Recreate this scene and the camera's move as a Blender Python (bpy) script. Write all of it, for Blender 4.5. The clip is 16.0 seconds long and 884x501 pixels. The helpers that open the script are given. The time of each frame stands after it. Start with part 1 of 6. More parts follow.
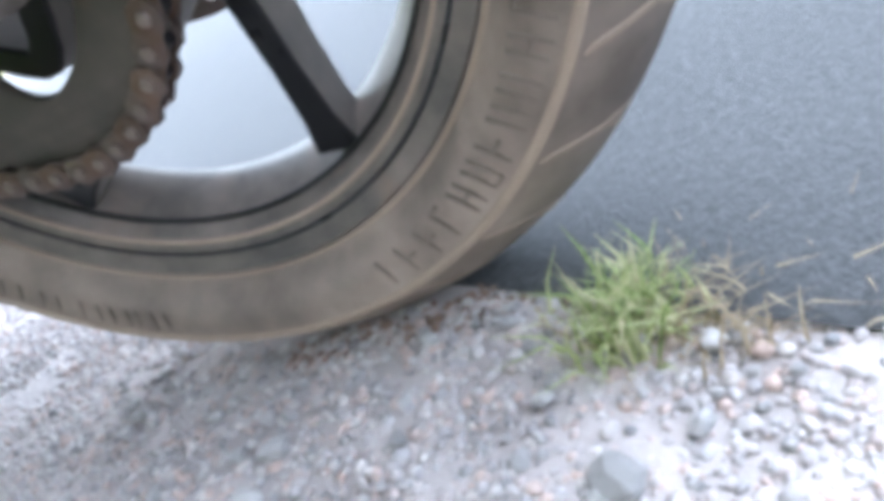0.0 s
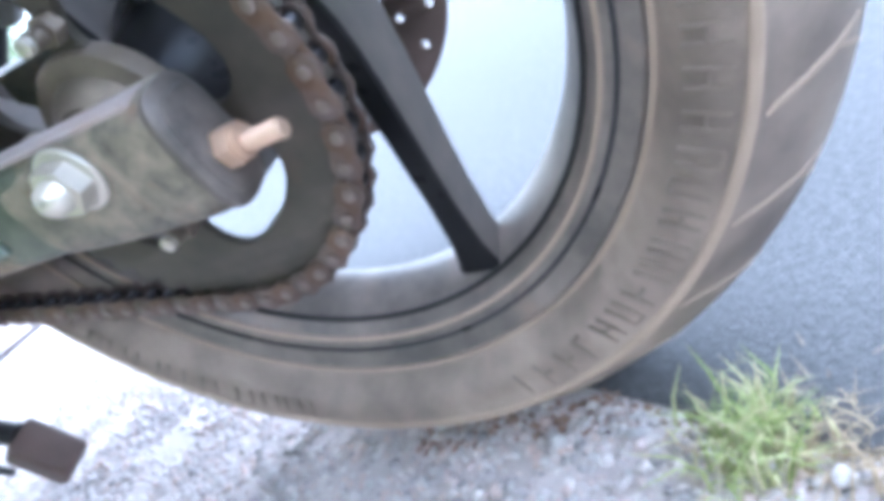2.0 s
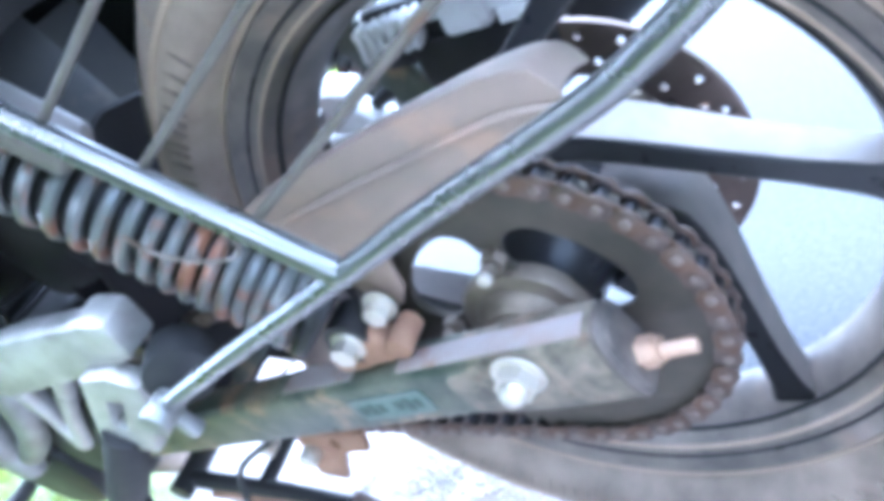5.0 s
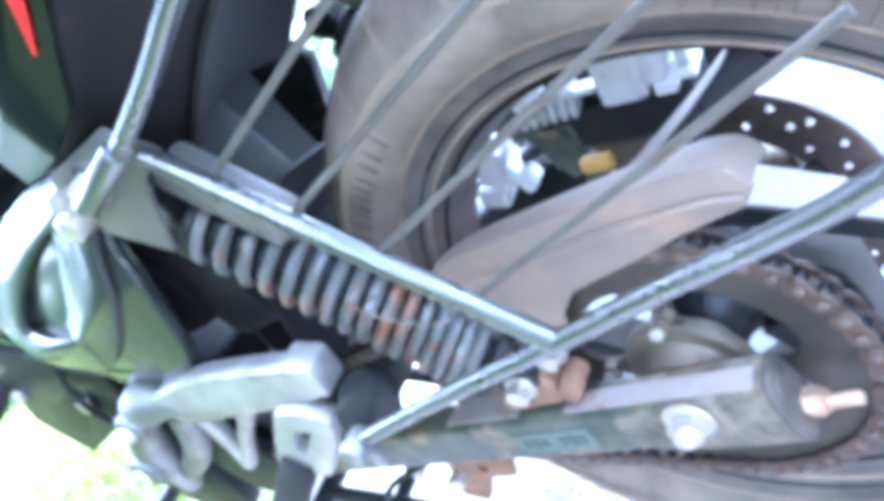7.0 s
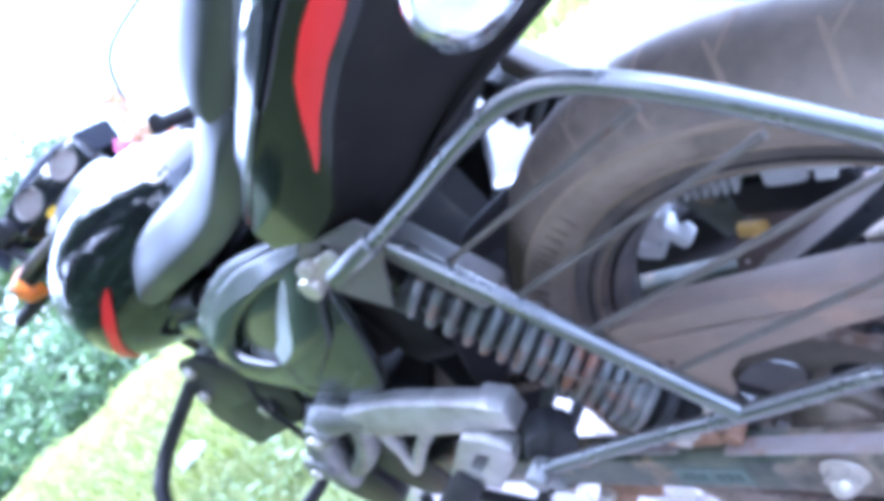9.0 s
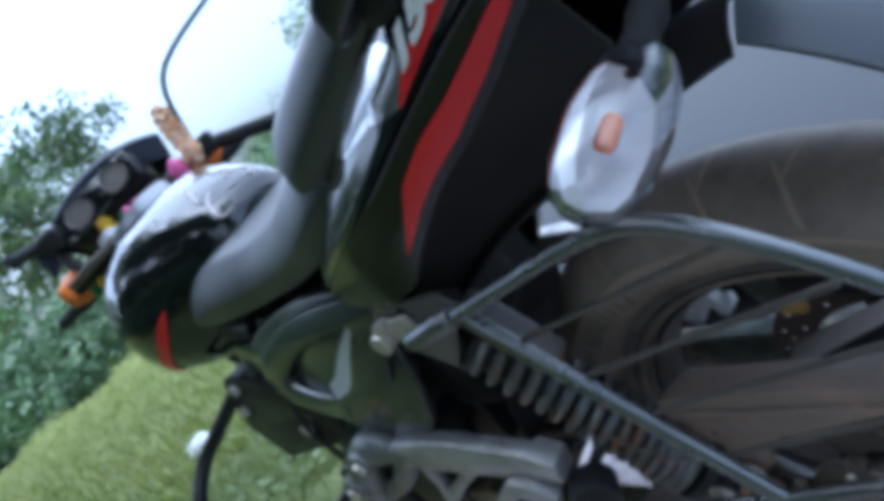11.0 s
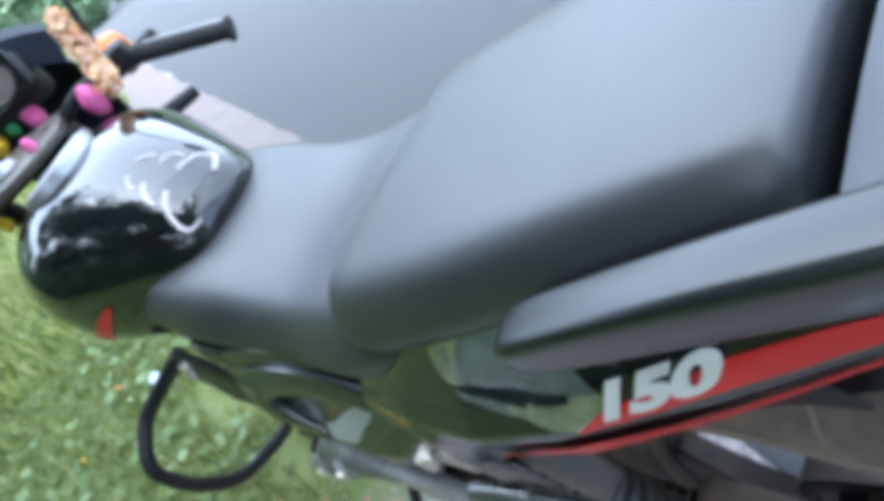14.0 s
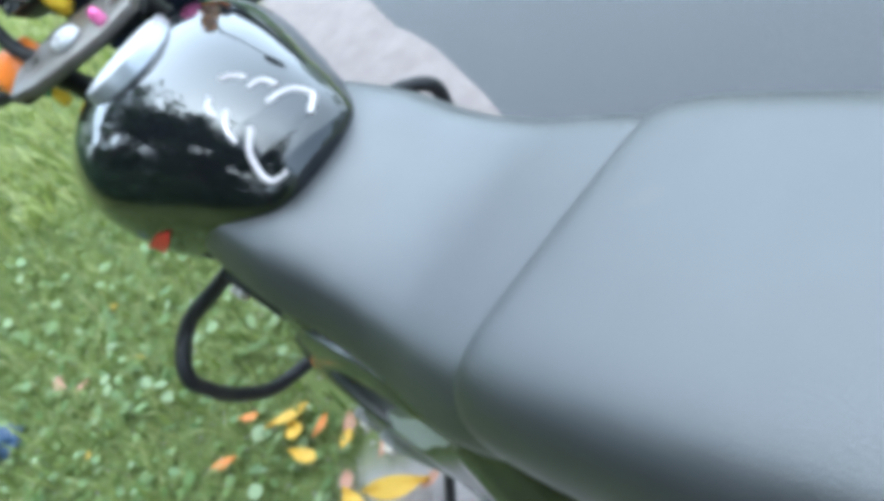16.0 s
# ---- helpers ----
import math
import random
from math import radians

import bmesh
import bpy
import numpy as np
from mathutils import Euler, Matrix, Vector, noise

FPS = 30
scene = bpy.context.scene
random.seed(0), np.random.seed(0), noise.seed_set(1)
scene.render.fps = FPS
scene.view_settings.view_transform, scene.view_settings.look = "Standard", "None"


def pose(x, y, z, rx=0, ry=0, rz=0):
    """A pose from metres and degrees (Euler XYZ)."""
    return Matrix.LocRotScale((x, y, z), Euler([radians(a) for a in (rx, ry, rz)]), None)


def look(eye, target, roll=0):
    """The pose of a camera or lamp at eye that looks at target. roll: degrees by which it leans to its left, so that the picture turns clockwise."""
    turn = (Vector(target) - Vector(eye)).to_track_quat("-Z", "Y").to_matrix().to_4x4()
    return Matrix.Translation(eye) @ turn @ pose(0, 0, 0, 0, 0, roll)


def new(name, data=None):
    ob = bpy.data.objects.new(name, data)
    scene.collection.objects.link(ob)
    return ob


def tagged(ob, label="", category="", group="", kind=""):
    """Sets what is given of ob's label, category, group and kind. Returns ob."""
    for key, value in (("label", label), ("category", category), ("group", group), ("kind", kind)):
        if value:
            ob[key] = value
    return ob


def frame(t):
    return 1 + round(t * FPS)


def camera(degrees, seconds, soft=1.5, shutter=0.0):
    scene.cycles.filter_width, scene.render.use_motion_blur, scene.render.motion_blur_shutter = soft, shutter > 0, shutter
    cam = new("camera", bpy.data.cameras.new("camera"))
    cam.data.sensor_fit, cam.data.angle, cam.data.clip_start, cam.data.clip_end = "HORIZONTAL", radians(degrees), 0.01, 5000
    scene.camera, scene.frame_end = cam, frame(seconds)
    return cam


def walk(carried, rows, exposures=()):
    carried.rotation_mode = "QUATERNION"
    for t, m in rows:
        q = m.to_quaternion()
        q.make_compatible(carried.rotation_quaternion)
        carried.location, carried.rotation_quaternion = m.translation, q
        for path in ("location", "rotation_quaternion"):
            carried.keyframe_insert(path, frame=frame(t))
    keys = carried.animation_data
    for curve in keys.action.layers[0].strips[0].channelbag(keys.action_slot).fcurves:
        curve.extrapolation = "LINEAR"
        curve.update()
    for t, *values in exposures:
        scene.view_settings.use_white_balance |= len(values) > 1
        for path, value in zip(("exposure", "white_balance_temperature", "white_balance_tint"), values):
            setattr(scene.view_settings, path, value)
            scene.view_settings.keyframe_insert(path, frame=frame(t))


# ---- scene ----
cam = camera(62.57, 16.0, soft=6.5)
LEAN = pose(0, 0, 0, 10.0, 0, 0)  # the parked motorcycle leans on its side stand
# ROWS begin: seconds; eye in the upright motorcycle's axes; yaw, pitch, roll
ROWS = [
    (0.0, 0.2820, -0.3270, 0.3060, 34.26, -37.05, -38.48),
    (0.5, 0.2800, -0.3270, 0.3220, 36.17, -36.90, -38.82),
    (1.0, 0.2800, -0.3280, 0.3420, 37.24, -34.35, -39.49),
    (1.5, 0.2770, -0.3190, 0.3720, 37.55, -33.96, -39.27),
    (2.0, 0.2790, -0.3210, 0.3890, 37.74, -32.59, -39.41),
    (2.5, 0.2750, -0.3220, 0.4110, 38.84, -31.68, -40.06),
    (3.0, 0.2730, -0.3220, 0.4430, 41.79, -29.85, -40.70),
    (3.5, 0.2710, -0.3250, 0.4680, 43.12, -30.03, -42.97),
    (4.0, 0.2670, -0.3340, 0.5120, 45.55, -27.11, -44.67),
    (4.5, 0.2620, -0.3380, 0.5450, 46.30, -25.37, -45.53),
    (7.0, 0.2607, -0.3748, 0.6634, 50.24, -20.94, -48.12),
    (7.5, 0.2681, -0.3783, 0.6974, 52.13, -20.11, -49.14),
    (8.0, 0.2733, -0.3874, 0.7295, 53.28, -20.18, -48.81),
    (8.5, 0.2863, -0.3982, 0.7575, 54.57, -18.75, -49.26),
    (9.0, 0.2995, -0.4100, 0.7926, 56.05, -17.11, -49.40),
    (11.5, 0.3228, -0.4114, 0.8972, 56.66, -17.50, -46.56),
    (12.0, 0.3089, -0.3702, 0.9023, 58.66, -18.63, -49.76),
    (12.5, 0.2706, -0.3278, 0.9594, 61.61, -22.44, -50.66),
    (13.0, 0.2396, -0.2897, 1.0436, 60.89, -28.59, -49.69),
    (13.5, 0.2139, -0.2517, 1.1008, 60.93, -32.31, -48.26),
    (14.0, 0.1824, -0.2141, 1.1406, 63.10, -37.64, -47.55),
    (14.5, 0.1486, -0.1794, 1.1655, 63.79, -40.57, -45.48),
    (15.0, 0.0876, -0.1434, 1.1608, 67.15, -42.83, -44.28),
    (15.5, 0.0594, -0.1232, 1.1712, 71.63, -43.70, -44.34),
    (16.0, 0.0317, -0.1157, 1.1795, 74.84, -43.17, -44.38),
]
# ROWS end


def ahead(yaw, pitch):
    a, b = radians(yaw), radians(pitch)
    return Vector((-math.sin(a) * math.cos(b), math.cos(a) * math.cos(b), math.sin(b)))


EXPOSURES = [(0.0, 3.58, 5550, 6), (1.5, 4.0, 5300, 8), (2.5, 4.25, 4980, 9), (3.5, 4.44, 4840, 8), (4.5, 4.55, 4760, 9), (7.0, 4.86, 4640, 11), (8.2, 4.62, 4640, 17), (9.0, 3.95, 4650, 22), (11.4, 1.75, 4950, 6), (12.2, 1.78, 4900, 7), (13.0, 2.25, 5000, 5), (14.0, 2.65, 5250, 5), (14.5, 2.78, 5300, 3), (16.0, 2.78, 5350, -1)]
walk(cam, [(t, LEAN @ look((x, y, z), Vector((x, y, z)) + ahead(yaw, pitch), roll)) for t, x, y, z, yaw, pitch, roll in ROWS], EXPOSURES)
# ---- body ----

# ---- world, sun, exposure ----
world = bpy.data.worlds.new("overcast_sky")
scene.world = world
world.use_nodes = True
wn = world.node_tree
sky = wn.nodes.new("ShaderNodeTexSky")
sky.sky_type = "NISHITA"
sky.sun_disc = False
sky.sun_elevation, sky.sun_rotation = radians(58), radians(200)
sky.air_density, sky.dust_density, sky.ozone_density = 1.0, 7.0, 1.5
haze = wn.nodes.new("ShaderNodeHueSaturation")  # thin cloud whitens the sky
haze.inputs["Saturation"].default_value = 0.45
wn.links.new(sky.outputs["Color"], haze.inputs["Color"])
wn.links.new(haze.outputs["Color"], wn.nodes["Background"].inputs["Color"])
wn.nodes["Background"].inputs["Strength"].default_value = 0.15
sun_data = bpy.data.lights.new("sun", "SUN")
sun_data.energy, sun_data.angle, sun_data.color = 0.75, radians(110), (1.0, 0.98, 0.95)
sun = new("sun", sun_data)
sun.matrix_world = look((0, 0, 0), (0.18, -0.50, -0.85))


# ---- materials ----
def material(name, base, rough=0.5, metal=0.0, second=None, scale=30.0, amount=0.5, grain=0.0, grain_scale=400.0, coat=0.0, spots=None, spot_at=0.62, spot_scale=12.0, rough_var=0.0, vary=0.0):
    """A surface with two scales of colour change, grain relief, and stains or dust of its own shape."""
    m = bpy.data.materials.new(name)
    m.use_nodes = True
    t, links = m.node_tree.nodes, m.node_tree.links
    b = t["Principled BSDF"]
    b.inputs["Roughness"].default_value = rough
    b.inputs["Metallic"].default_value = metal
    b.inputs["Coat Weight"].default_value = coat
    b.inputs["Coat Roughness"].default_value = 0.06
    geo = t.new("ShaderNodeTexCoord")
    out = geo.outputs["Object"]
    col = None

    def noise_at(s, detail=6.0):
        n = t.new("ShaderNodeTexNoise")
        n.inputs["Scale"].default_value, n.inputs["Detail"].default_value, n.inputs["Roughness"].default_value = s, detail, 0.62
        links.new(out, n.inputs["Vector"])
        return n.outputs["Fac"]

    def ramp(value, lo, hi):
        r = t.new("ShaderNodeMapRange")
        r.inputs["From Min"].default_value, r.inputs["From Max"].default_value = lo, hi
        links.new(value, r.inputs["Value"])
        return r.outputs["Result"]

    def mix(f, a, c):
        x = t.new("ShaderNodeMix")
        x.data_type = "RGBA"
        links.new(f, x.inputs["Factor"])
        for value, socket in ((a, x.inputs[6]), (c, x.inputs[7])):
            if isinstance(value, tuple):
                socket.default_value = (*value, 1)
            else:
                links.new(value, socket)
        return x.outputs[2]

    second = second or tuple(min(1.0, v * 1.35 + 0.004) for v in base)
    f = t.new("ShaderNodeMath")
    f.operation = "MULTIPLY"
    f.inputs[1].default_value = amount
    links.new(ramp(noise_at(scale), 0.35, 0.68), f.inputs[0])
    col = mix(f.outputs[0], base, second)
    if spots:
        col = mix(ramp(noise_at(spot_scale, 9.0), spot_at, spot_at + 0.12), col, spots)
    if vary:
        info = t.new("ShaderNodeObjectInfo")
        hsv = t.new("ShaderNodeHueSaturation")
        links.new(ramp(info.outputs["Random"], 0, 1), hsv.inputs["Value"])
        hsv.inputs["Value"].default_value = 1
        vr = t.new("ShaderNodeMapRange")
        vr.inputs["To Min"].default_value, vr.inputs["To Max"].default_value = 1 - vary, 1 + vary
        links.new(info.outputs["Random"], vr.inputs["Value"])
        links.new(vr.outputs["Result"], hsv.inputs["Value"])
        links.new(col, hsv.inputs["Color"])
        col = hsv.outputs["Color"]
    links.new(col, b.inputs["Base Color"])
    if rough_var:
        r = t.new("ShaderNodeMapRange")
        r.inputs["To Min"].default_value, r.inputs["To Max"].default_value = max(0.02, rough - rough_var), min(1, rough + rough_var)
        links.new(noise_at(scale * 2.3), r.inputs["Value"])
        links.new(r.outputs["Result"], b.inputs["Roughness"])
    if grain:
        bump = t.new("ShaderNodeBump")
        bump.inputs["Strength"].default_value, bump.inputs["Distance"].default_value = grain, 0.002
        links.new(noise_at(grain_scale, 3.0), bump.inputs["Height"])
        links.new(bump.outputs["Normal"], b.inputs["Normal"])
    return m


def island_material(name, colours, rough=0.85, translucent=0.0):
    """A material whose colour changes from piece to piece of a joined mesh."""
    m = bpy.data.materials.new(name)
    m.use_nodes = True
    t, links = m.node_tree.nodes, m.node_tree.links
    b = t["Principled BSDF"]
    b.inputs["Roughness"].default_value = rough
    g = t.new("ShaderNodeNewGeometry")
    r = t.new("ShaderNodeValToRGB")
    r.color_ramp.interpolation = "LINEAR"
    e = r.color_ramp.elements
    while len(e) < len(colours):
        e.new(0.5)
    for n, c in enumerate(colours):
        e[n].position, e[n].color = n / (len(colours) - 1), (*c, 1)
    links.new(g.outputs["Random Per Island"], r.inputs["Fac"])
    links.new(r.outputs["Color"], b.inputs["Base Color"])
    if translucent:
        tr = t.new("ShaderNodeBsdfTranslucent")
        links.new(r.outputs["Color"], tr.inputs["Color"])
        mx = t.new("ShaderNodeMixShader")
        mx.inputs[0].default_value = translucent
        links.new(b.outputs[0], mx.inputs[1])
        links.new(tr.outputs[0], mx.inputs[2])
        links.new(mx.outputs[0], t["Material Output"].inputs["Surface"])
    return m


def glassy(name, tint, rough=0.05, ior=1.45):
    m = bpy.data.materials.new(name)
    m.use_nodes = True
    b = m.node_tree.nodes["Principled BSDF"]
    b.inputs["Base Color"].default_value = (*tint, 1)
    b.inputs["Transmission Weight"].default_value = 1.0
    b.inputs["Roughness"].default_value, b.inputs["IOR"].default_value = rough, ior
    return m


def dull(m, level):
    m.node_tree.nodes["Principled BSDF"].inputs["Specular IOR Level"].default_value = level
    return m


M_TYRE = material("tyre_rubber", (0.130, 0.103, 0.084), 0.62, second=(0.345, 0.272, 0.222), scale=11, amount=0.85, grain=0.25, spots=(0.36, 0.285, 0.235), spot_at=0.56, spot_scale=6, rough_var=0.16)
M_LETTER = material("clean_raised_rubber", (0.135, 0.106, 0.085), 0.65, second=(0.23, 0.178, 0.14), scale=60)
M_GROOVE = material("dusty_groove", (0.30, 0.23, 0.18), 0.9, second=(0.40, 0.31, 0.24), scale=40)
M_RIM = material("dusty_black_rim_paint", (0.075, 0.066, 0.061), 0.42, second=(0.225, 0.185, 0.162), scale=16, amount=0.95, grain=0.12, spots=(0.215, 0.155, 0.122), spot_at=0.56, spot_scale=9, rough_var=0.15)
M_CARRIER = material("dusty_brown_hub_metal", (0.13, 0.105, 0.082), 0.5, 0.4, second=(0.24, 0.195, 0.155), scale=30, amount=0.9, grain=0.15)
M_SPOKE = material("dusty_grey_spoke_paint", (0.016, 0.018, 0.023), 0.30, second=(0.04, 0.038, 0.038), scale=18, amount=0.6, rough_var=0.12, grain=0.06)
M_LIT_FLANK = material("pale_dusty_lit_flank", (0.135, 0.118, 0.108), 0.55, second=(0.21, 0.175, 0.155), scale=26, amount=0.9, grain=0.1)
M_CHAIN = material("rusty_chain_steel", (0.080, 0.063, 0.056), 0.42, 0.5, second=(0.15, 0.108, 0.09), scale=60, amount=0.9, grain=0.3, spots=(0.10, 0.06, 0.04), spot_at=0.5, spot_scale=40, vary=0.2)
M_CHAIN_DARK = material("oily_chain_roller", (0.03, 0.03, 0.034), 0.35, 0.8, scale=80)
M_SPROCKET = material("dull_sprocket_steel", (0.040, 0.035, 0.028), 0.6, 0.2, second=(0.092, 0.074, 0.058), scale=22, amount=0.8, grain=0.1, spots=(0.09, 0.06, 0.042), spot_at=0.6)
dull(M_SPOKE, 0.3)
M_DISC = material("brake_disc_steel", (0.16, 0.125, 0.11), 0.42, 0.85, second=(0.22, 0.18, 0.16), scale=30)
M_ARM = material("olive_grimy_swing_arm_paint", (0.026, 0.040, 0.029), 0.33, 0.1, second=(0.115, 0.12, 0.085), scale=34, amount=1.0, grain=0.35, spots=(0.29, 0.19, 0.11), spot_at=0.535, spot_scale=18, rough_var=0.15)
M_RUST = material("rusted_steel", (0.24, 0.135, 0.085), 0.8, 0.2, second=(0.36, 0.22, 0.14), scale=35, amount=0.9, grain=0.5, spots=(0.10, 0.05, 0.03), spot_at=0.58, spot_scale=22)
M_ZINC = material("pale_zinc_bolt", (0.50, 0.46, 0.40), 0.36, 0.6, second=(0.62, 0.58, 0.50), scale=50, spots=(0.34, 0.22, 0.13), spot_at=0.6, spot_scale=60)
M_COPPER = material("coppery_worn_bolt", (0.52, 0.36, 0.26), 0.45, 0.6, second=(0.65, 0.48, 0.36), scale=70, grain=0.2)
M_CHROME = material("chromed_tube", (0.19, 0.197, 0.20), 0.28, 0.85, second=(0.25, 0.245, 0.24), scale=12, amount=0.6, rough_var=0.06, spots=(0.17, 0.15, 0.135), spot_at=0.78, spot_scale=30)
M_ROD = material("dull_grey_steel_rod", (0.175, 0.16, 0.145), 0.45, 0.6, second=(0.13, 0.11, 0.095), scale=40, amount=0.8, spots=(0.16, 0.09, 0.055), spot_at=0.6, spot_scale=50)
M_SPRING = material("silver_spring_paint", (0.135, 0.148, 0.146), 0.36, 0.4, second=(0.12, 0.115, 0.11), scale=40, amount=0.7, spots=(0.20, 0.095, 0.055), spot_at=0.49, spot_scale=30)
M_BLACKMETAL = material("satin_black_metal", (0.014, 0.014, 0.016), 0.42, 0.1, second=(0.032, 0.03, 0.029), scale=15, amount=0.7, grain=0.08, rough_var=0.12)
M_CANISTER = material("brown_grimed_canister", (0.10, 0.098, 0.095), 0.45, second=(0.15, 0.125, 0.108), scale=14, amount=0.9, grain=0.1)
M_DUST_SHEEN = material("pale_dust_and_sheen", (0.30, 0.27, 0.265), 0.6, second=(0.26, 0.19, 0.165), scale=24, amount=1.0, grain=0.2, spots=(0.22, 0.12, 0.08), spot_at=0.58, spot_scale=40)
M_GUARD = material("dusty_grey_plastic_guard", (0.195, 0.157, 0.132), 0.55, second=(0.29, 0.210, 0.166), scale=9, amount=0.9, grain=0.12, spots=(0.31, 0.21, 0.155), spot_at=0.56, spot_scale=16, rough_var=0.12)
M_FENDER = material("matt_black_mudguard", (0.012, 0.0115, 0.014), 0.6, second=(0.03, 0.026, 0.025), scale=8, amount=0.8, grain=0.15, spots=(0.06, 0.042, 0.035), spot_at=0.62)
M_GLOSS = material("gloss_black_bodywork", (0.008, 0.009, 0.011), 0.12, second=(0.012, 0.013, 0.016), scale=6, coat=0.25, rough_var=0.04)
M_SKIRT = dull(material("black_skirt_plastic", (0.006, 0.007, 0.008), 0.16, second=(0.010, 0.011, 0.012), scale=9, grain=0.02), 0.42)
M_TANK = material("gloss_black_tank_paint", (0.006, 0.0065, 0.008), 0.045, second=(0.009, 0.010, 0.012), scale=5, coat=0.45, spots=(0.016, 0.016, 0.016), spot_at=0.63, spot_scale=60)
M_TANK.node_tree.nodes["Principled BSDF"].inputs["Coat IOR"].default_value = 1.5
M_SEAT = material("grey_black_vinyl", (0.022, 0.023, 0.026), 0.38, second=(0.032, 0.033, 0.036), scale=7, amount=0.7, grain=0.16, grain_scale=700, rough_var=0.07, spots=(0.040, 0.038, 0.037), spot_at=0.66, spot_scale=22)
M_RAIL = material("satin_black_rail_paint", (0.009, 0.010, 0.012), 0.28, second=(0.014, 0.015, 0.017), scale=14, grain=0.04)
M_COVER = material("dark_olive_gloss_side_cover", (0.019, 0.023, 0.021), 0.22, second=(0.028, 0.033, 0.030), scale=7, coat=0.45)
M_SILVER = material("silver_paint", (0.40, 0.41, 0.43), 0.3, 0.5, second=(0.33, 0.33, 0.34), scale=16)
M_SKY_PATCH = material("mirror_sky_patch", (0.62, 0.63, 0.65), 0.12, 0.85, second=(0.25, 0.252, 0.255), scale=34, amount=0.9, rough_var=0.06, grain=0.35, grain_scale=60)
M_PIN = material("worn_chain_pin", (0.19, 0.15, 0.13), 0.38, 0.5, second=(0.12, 0.09, 0.075), scale=80)
M_CAPFACE = material("brushed_pale_cap_metal", (0.62, 0.60, 0.60), 0.38, 0.25, second=(0.52, 0.50, 0.50), scale=45)
M_PLATE = material("dark_grimy_plate", (0.060, 0.052, 0.047), 0.5, 0.2, second=(0.17, 0.138, 0.118), scale=40, amount=0.9, grain=0.2)
M_RED = dull(material("red_decal", (0.64, 0.025, 0.027), 0.34, second=(0.52, 0.020, 0.023), scale=18), 0.3)
M_WHITE = material("white_decal", (0.80, 0.80, 0.78), 0.3, second=(0.70, 0.70, 0.69), scale=30)
M_ALLOY = material("cast_alloy", (0.32, 0.325, 0.325), 0.42, 0.7, second=(0.15, 0.145, 0.14), scale=26, amount=0.8, grain=0.25, spots=(0.13, 0.10, 0.08), spot_at=0.6)
M_BAR = material("worn_pale_alloy_bar", (0.46, 0.455, 0.45), 0.36, 0.45, second=(0.27, 0.25, 0.235), scale=30, amount=0.9, grain=0.15, spots=(0.10, 0.09, 0.085), spot_at=0.62, spot_scale=40)
M_RUBBER = material("black_rubber", (0.024, 0.024, 0.026), 0.7, second=(0.05, 0.048, 0.046), scale=25, grain=0.2)
M_ORANGE = material("orange_bulb_plastic", (0.85, 0.22, 0.02), 0.3, second=(0.75, 0.16, 0.02), scale=40)
M_LENS = glassy("clear_lens_plastic", (0.96, 0.97, 1.0), 0.04)
M_REFLECTOR = material("bright_reflector", (0.90, 0.90, 0.91), 0.3, 0.15, scale=30)
M_BROWNBLOCK = material("brown_rubber_foot", (0.060, 0.036, 0.030), 0.6, second=(0.105, 0.065, 0.052), scale=30, grain=0.2)
M_YELLOW = material("yellow_cloth_flower", (0.80, 0.52, 0.02), 0.7, second=(0.70, 0.40, 0.02), scale=60, grain=0.3)
M_PINK = material("pink_cloth_flower", (0.75, 0.10, 0.34), 0.7, second=(0.80, 0.30, 0.50), scale=60, grain=0.3)
M_GREEN = material("green_cloth_leaf", (0.05, 0.25, 0.10), 0.7, scale=60)
M_MARIGOLD = island_material("marigold_petal", [(0.84, 0.55, 0.26), (0.88, 0.68, 0.42), (0.86, 0.60, 0.48), (0.78, 0.38, 0.13)], 0.8, 0.2)
M_BLUE = material("dark_blue_fairing_paint", (0.005, 0.009, 0.022), 0.6, second=(0.008, 0.013, 0.03), scale=8)
M_STICKER = material("faded_warning_sticker", (0.085, 0.13, 0.108), 0.45, second=(0.15, 0.205, 0.175), scale=30)
M_EMBLEM_EDGE = material("worn_emblem_silver", (0.52, 0.46, 0.455), 0.4, 0.2, second=(0.50, 0.47, 0.47), scale=40)
M_EMBLEM = material("dull_emblem_enamel", (0.03, 0.032, 0.036), 0.12, 0.0, second=(0.045, 0.047, 0.052), scale=30)
M_STICKER_EDGE = material("faded_sticker_frame", (0.17, 0.19, 0.18), 0.4, second=(0.11, 0.125, 0.12), scale=30)
M_STICKER_INK = material("faded_sticker_print", (0.035, 0.06, 0.05), 0.5)
M_PIPE = material("grimy_grey_brown_pipe", (0.16, 0.15, 0.145), 0.45, 0.2, second=(0.27, 0.18, 0.13), scale=14, amount=0.9, grain=0.15)
M_BRASS = material("yellow_plastic_cap", (0.62, 0.40, 0.10), 0.5, second=(0.50, 0.32, 0.10), scale=40)
M_BRIGHT = material("bright_machined_alloy", (0.82, 0.83, 0.84), 0.45, 0.1, second=(0.66, 0.66, 0.67), scale=45, amount=0.8, spots=(0.16, 0.13, 0.12), spot_at=0.6, spot_scale=50)
M_VENT_GLARE = material("pale_vent_reflection", (0.42, 0.44, 0.44), 0.22, 0.2, second=(0.33, 0.345, 0.345), scale=18)
M_TAILTOP = material("grey_satin_tail_plastic", (0.06, 0.065, 0.075), 0.35, second=(0.08, 0.085, 0.095), scale=12, grain=0.05)
M_ENDCAP = material("dust_caked_arm_end", (0.050, 0.048, 0.034), 0.45, second=(0.25, 0.205, 0.155), scale=62, amount=1.0, grain=0.3, spots=(0.17, 0.10, 0.06), spot_at=0.56, spot_scale=34)
dull(M_SEAT, 1.0)
dull(M_RAIL, 0.8)
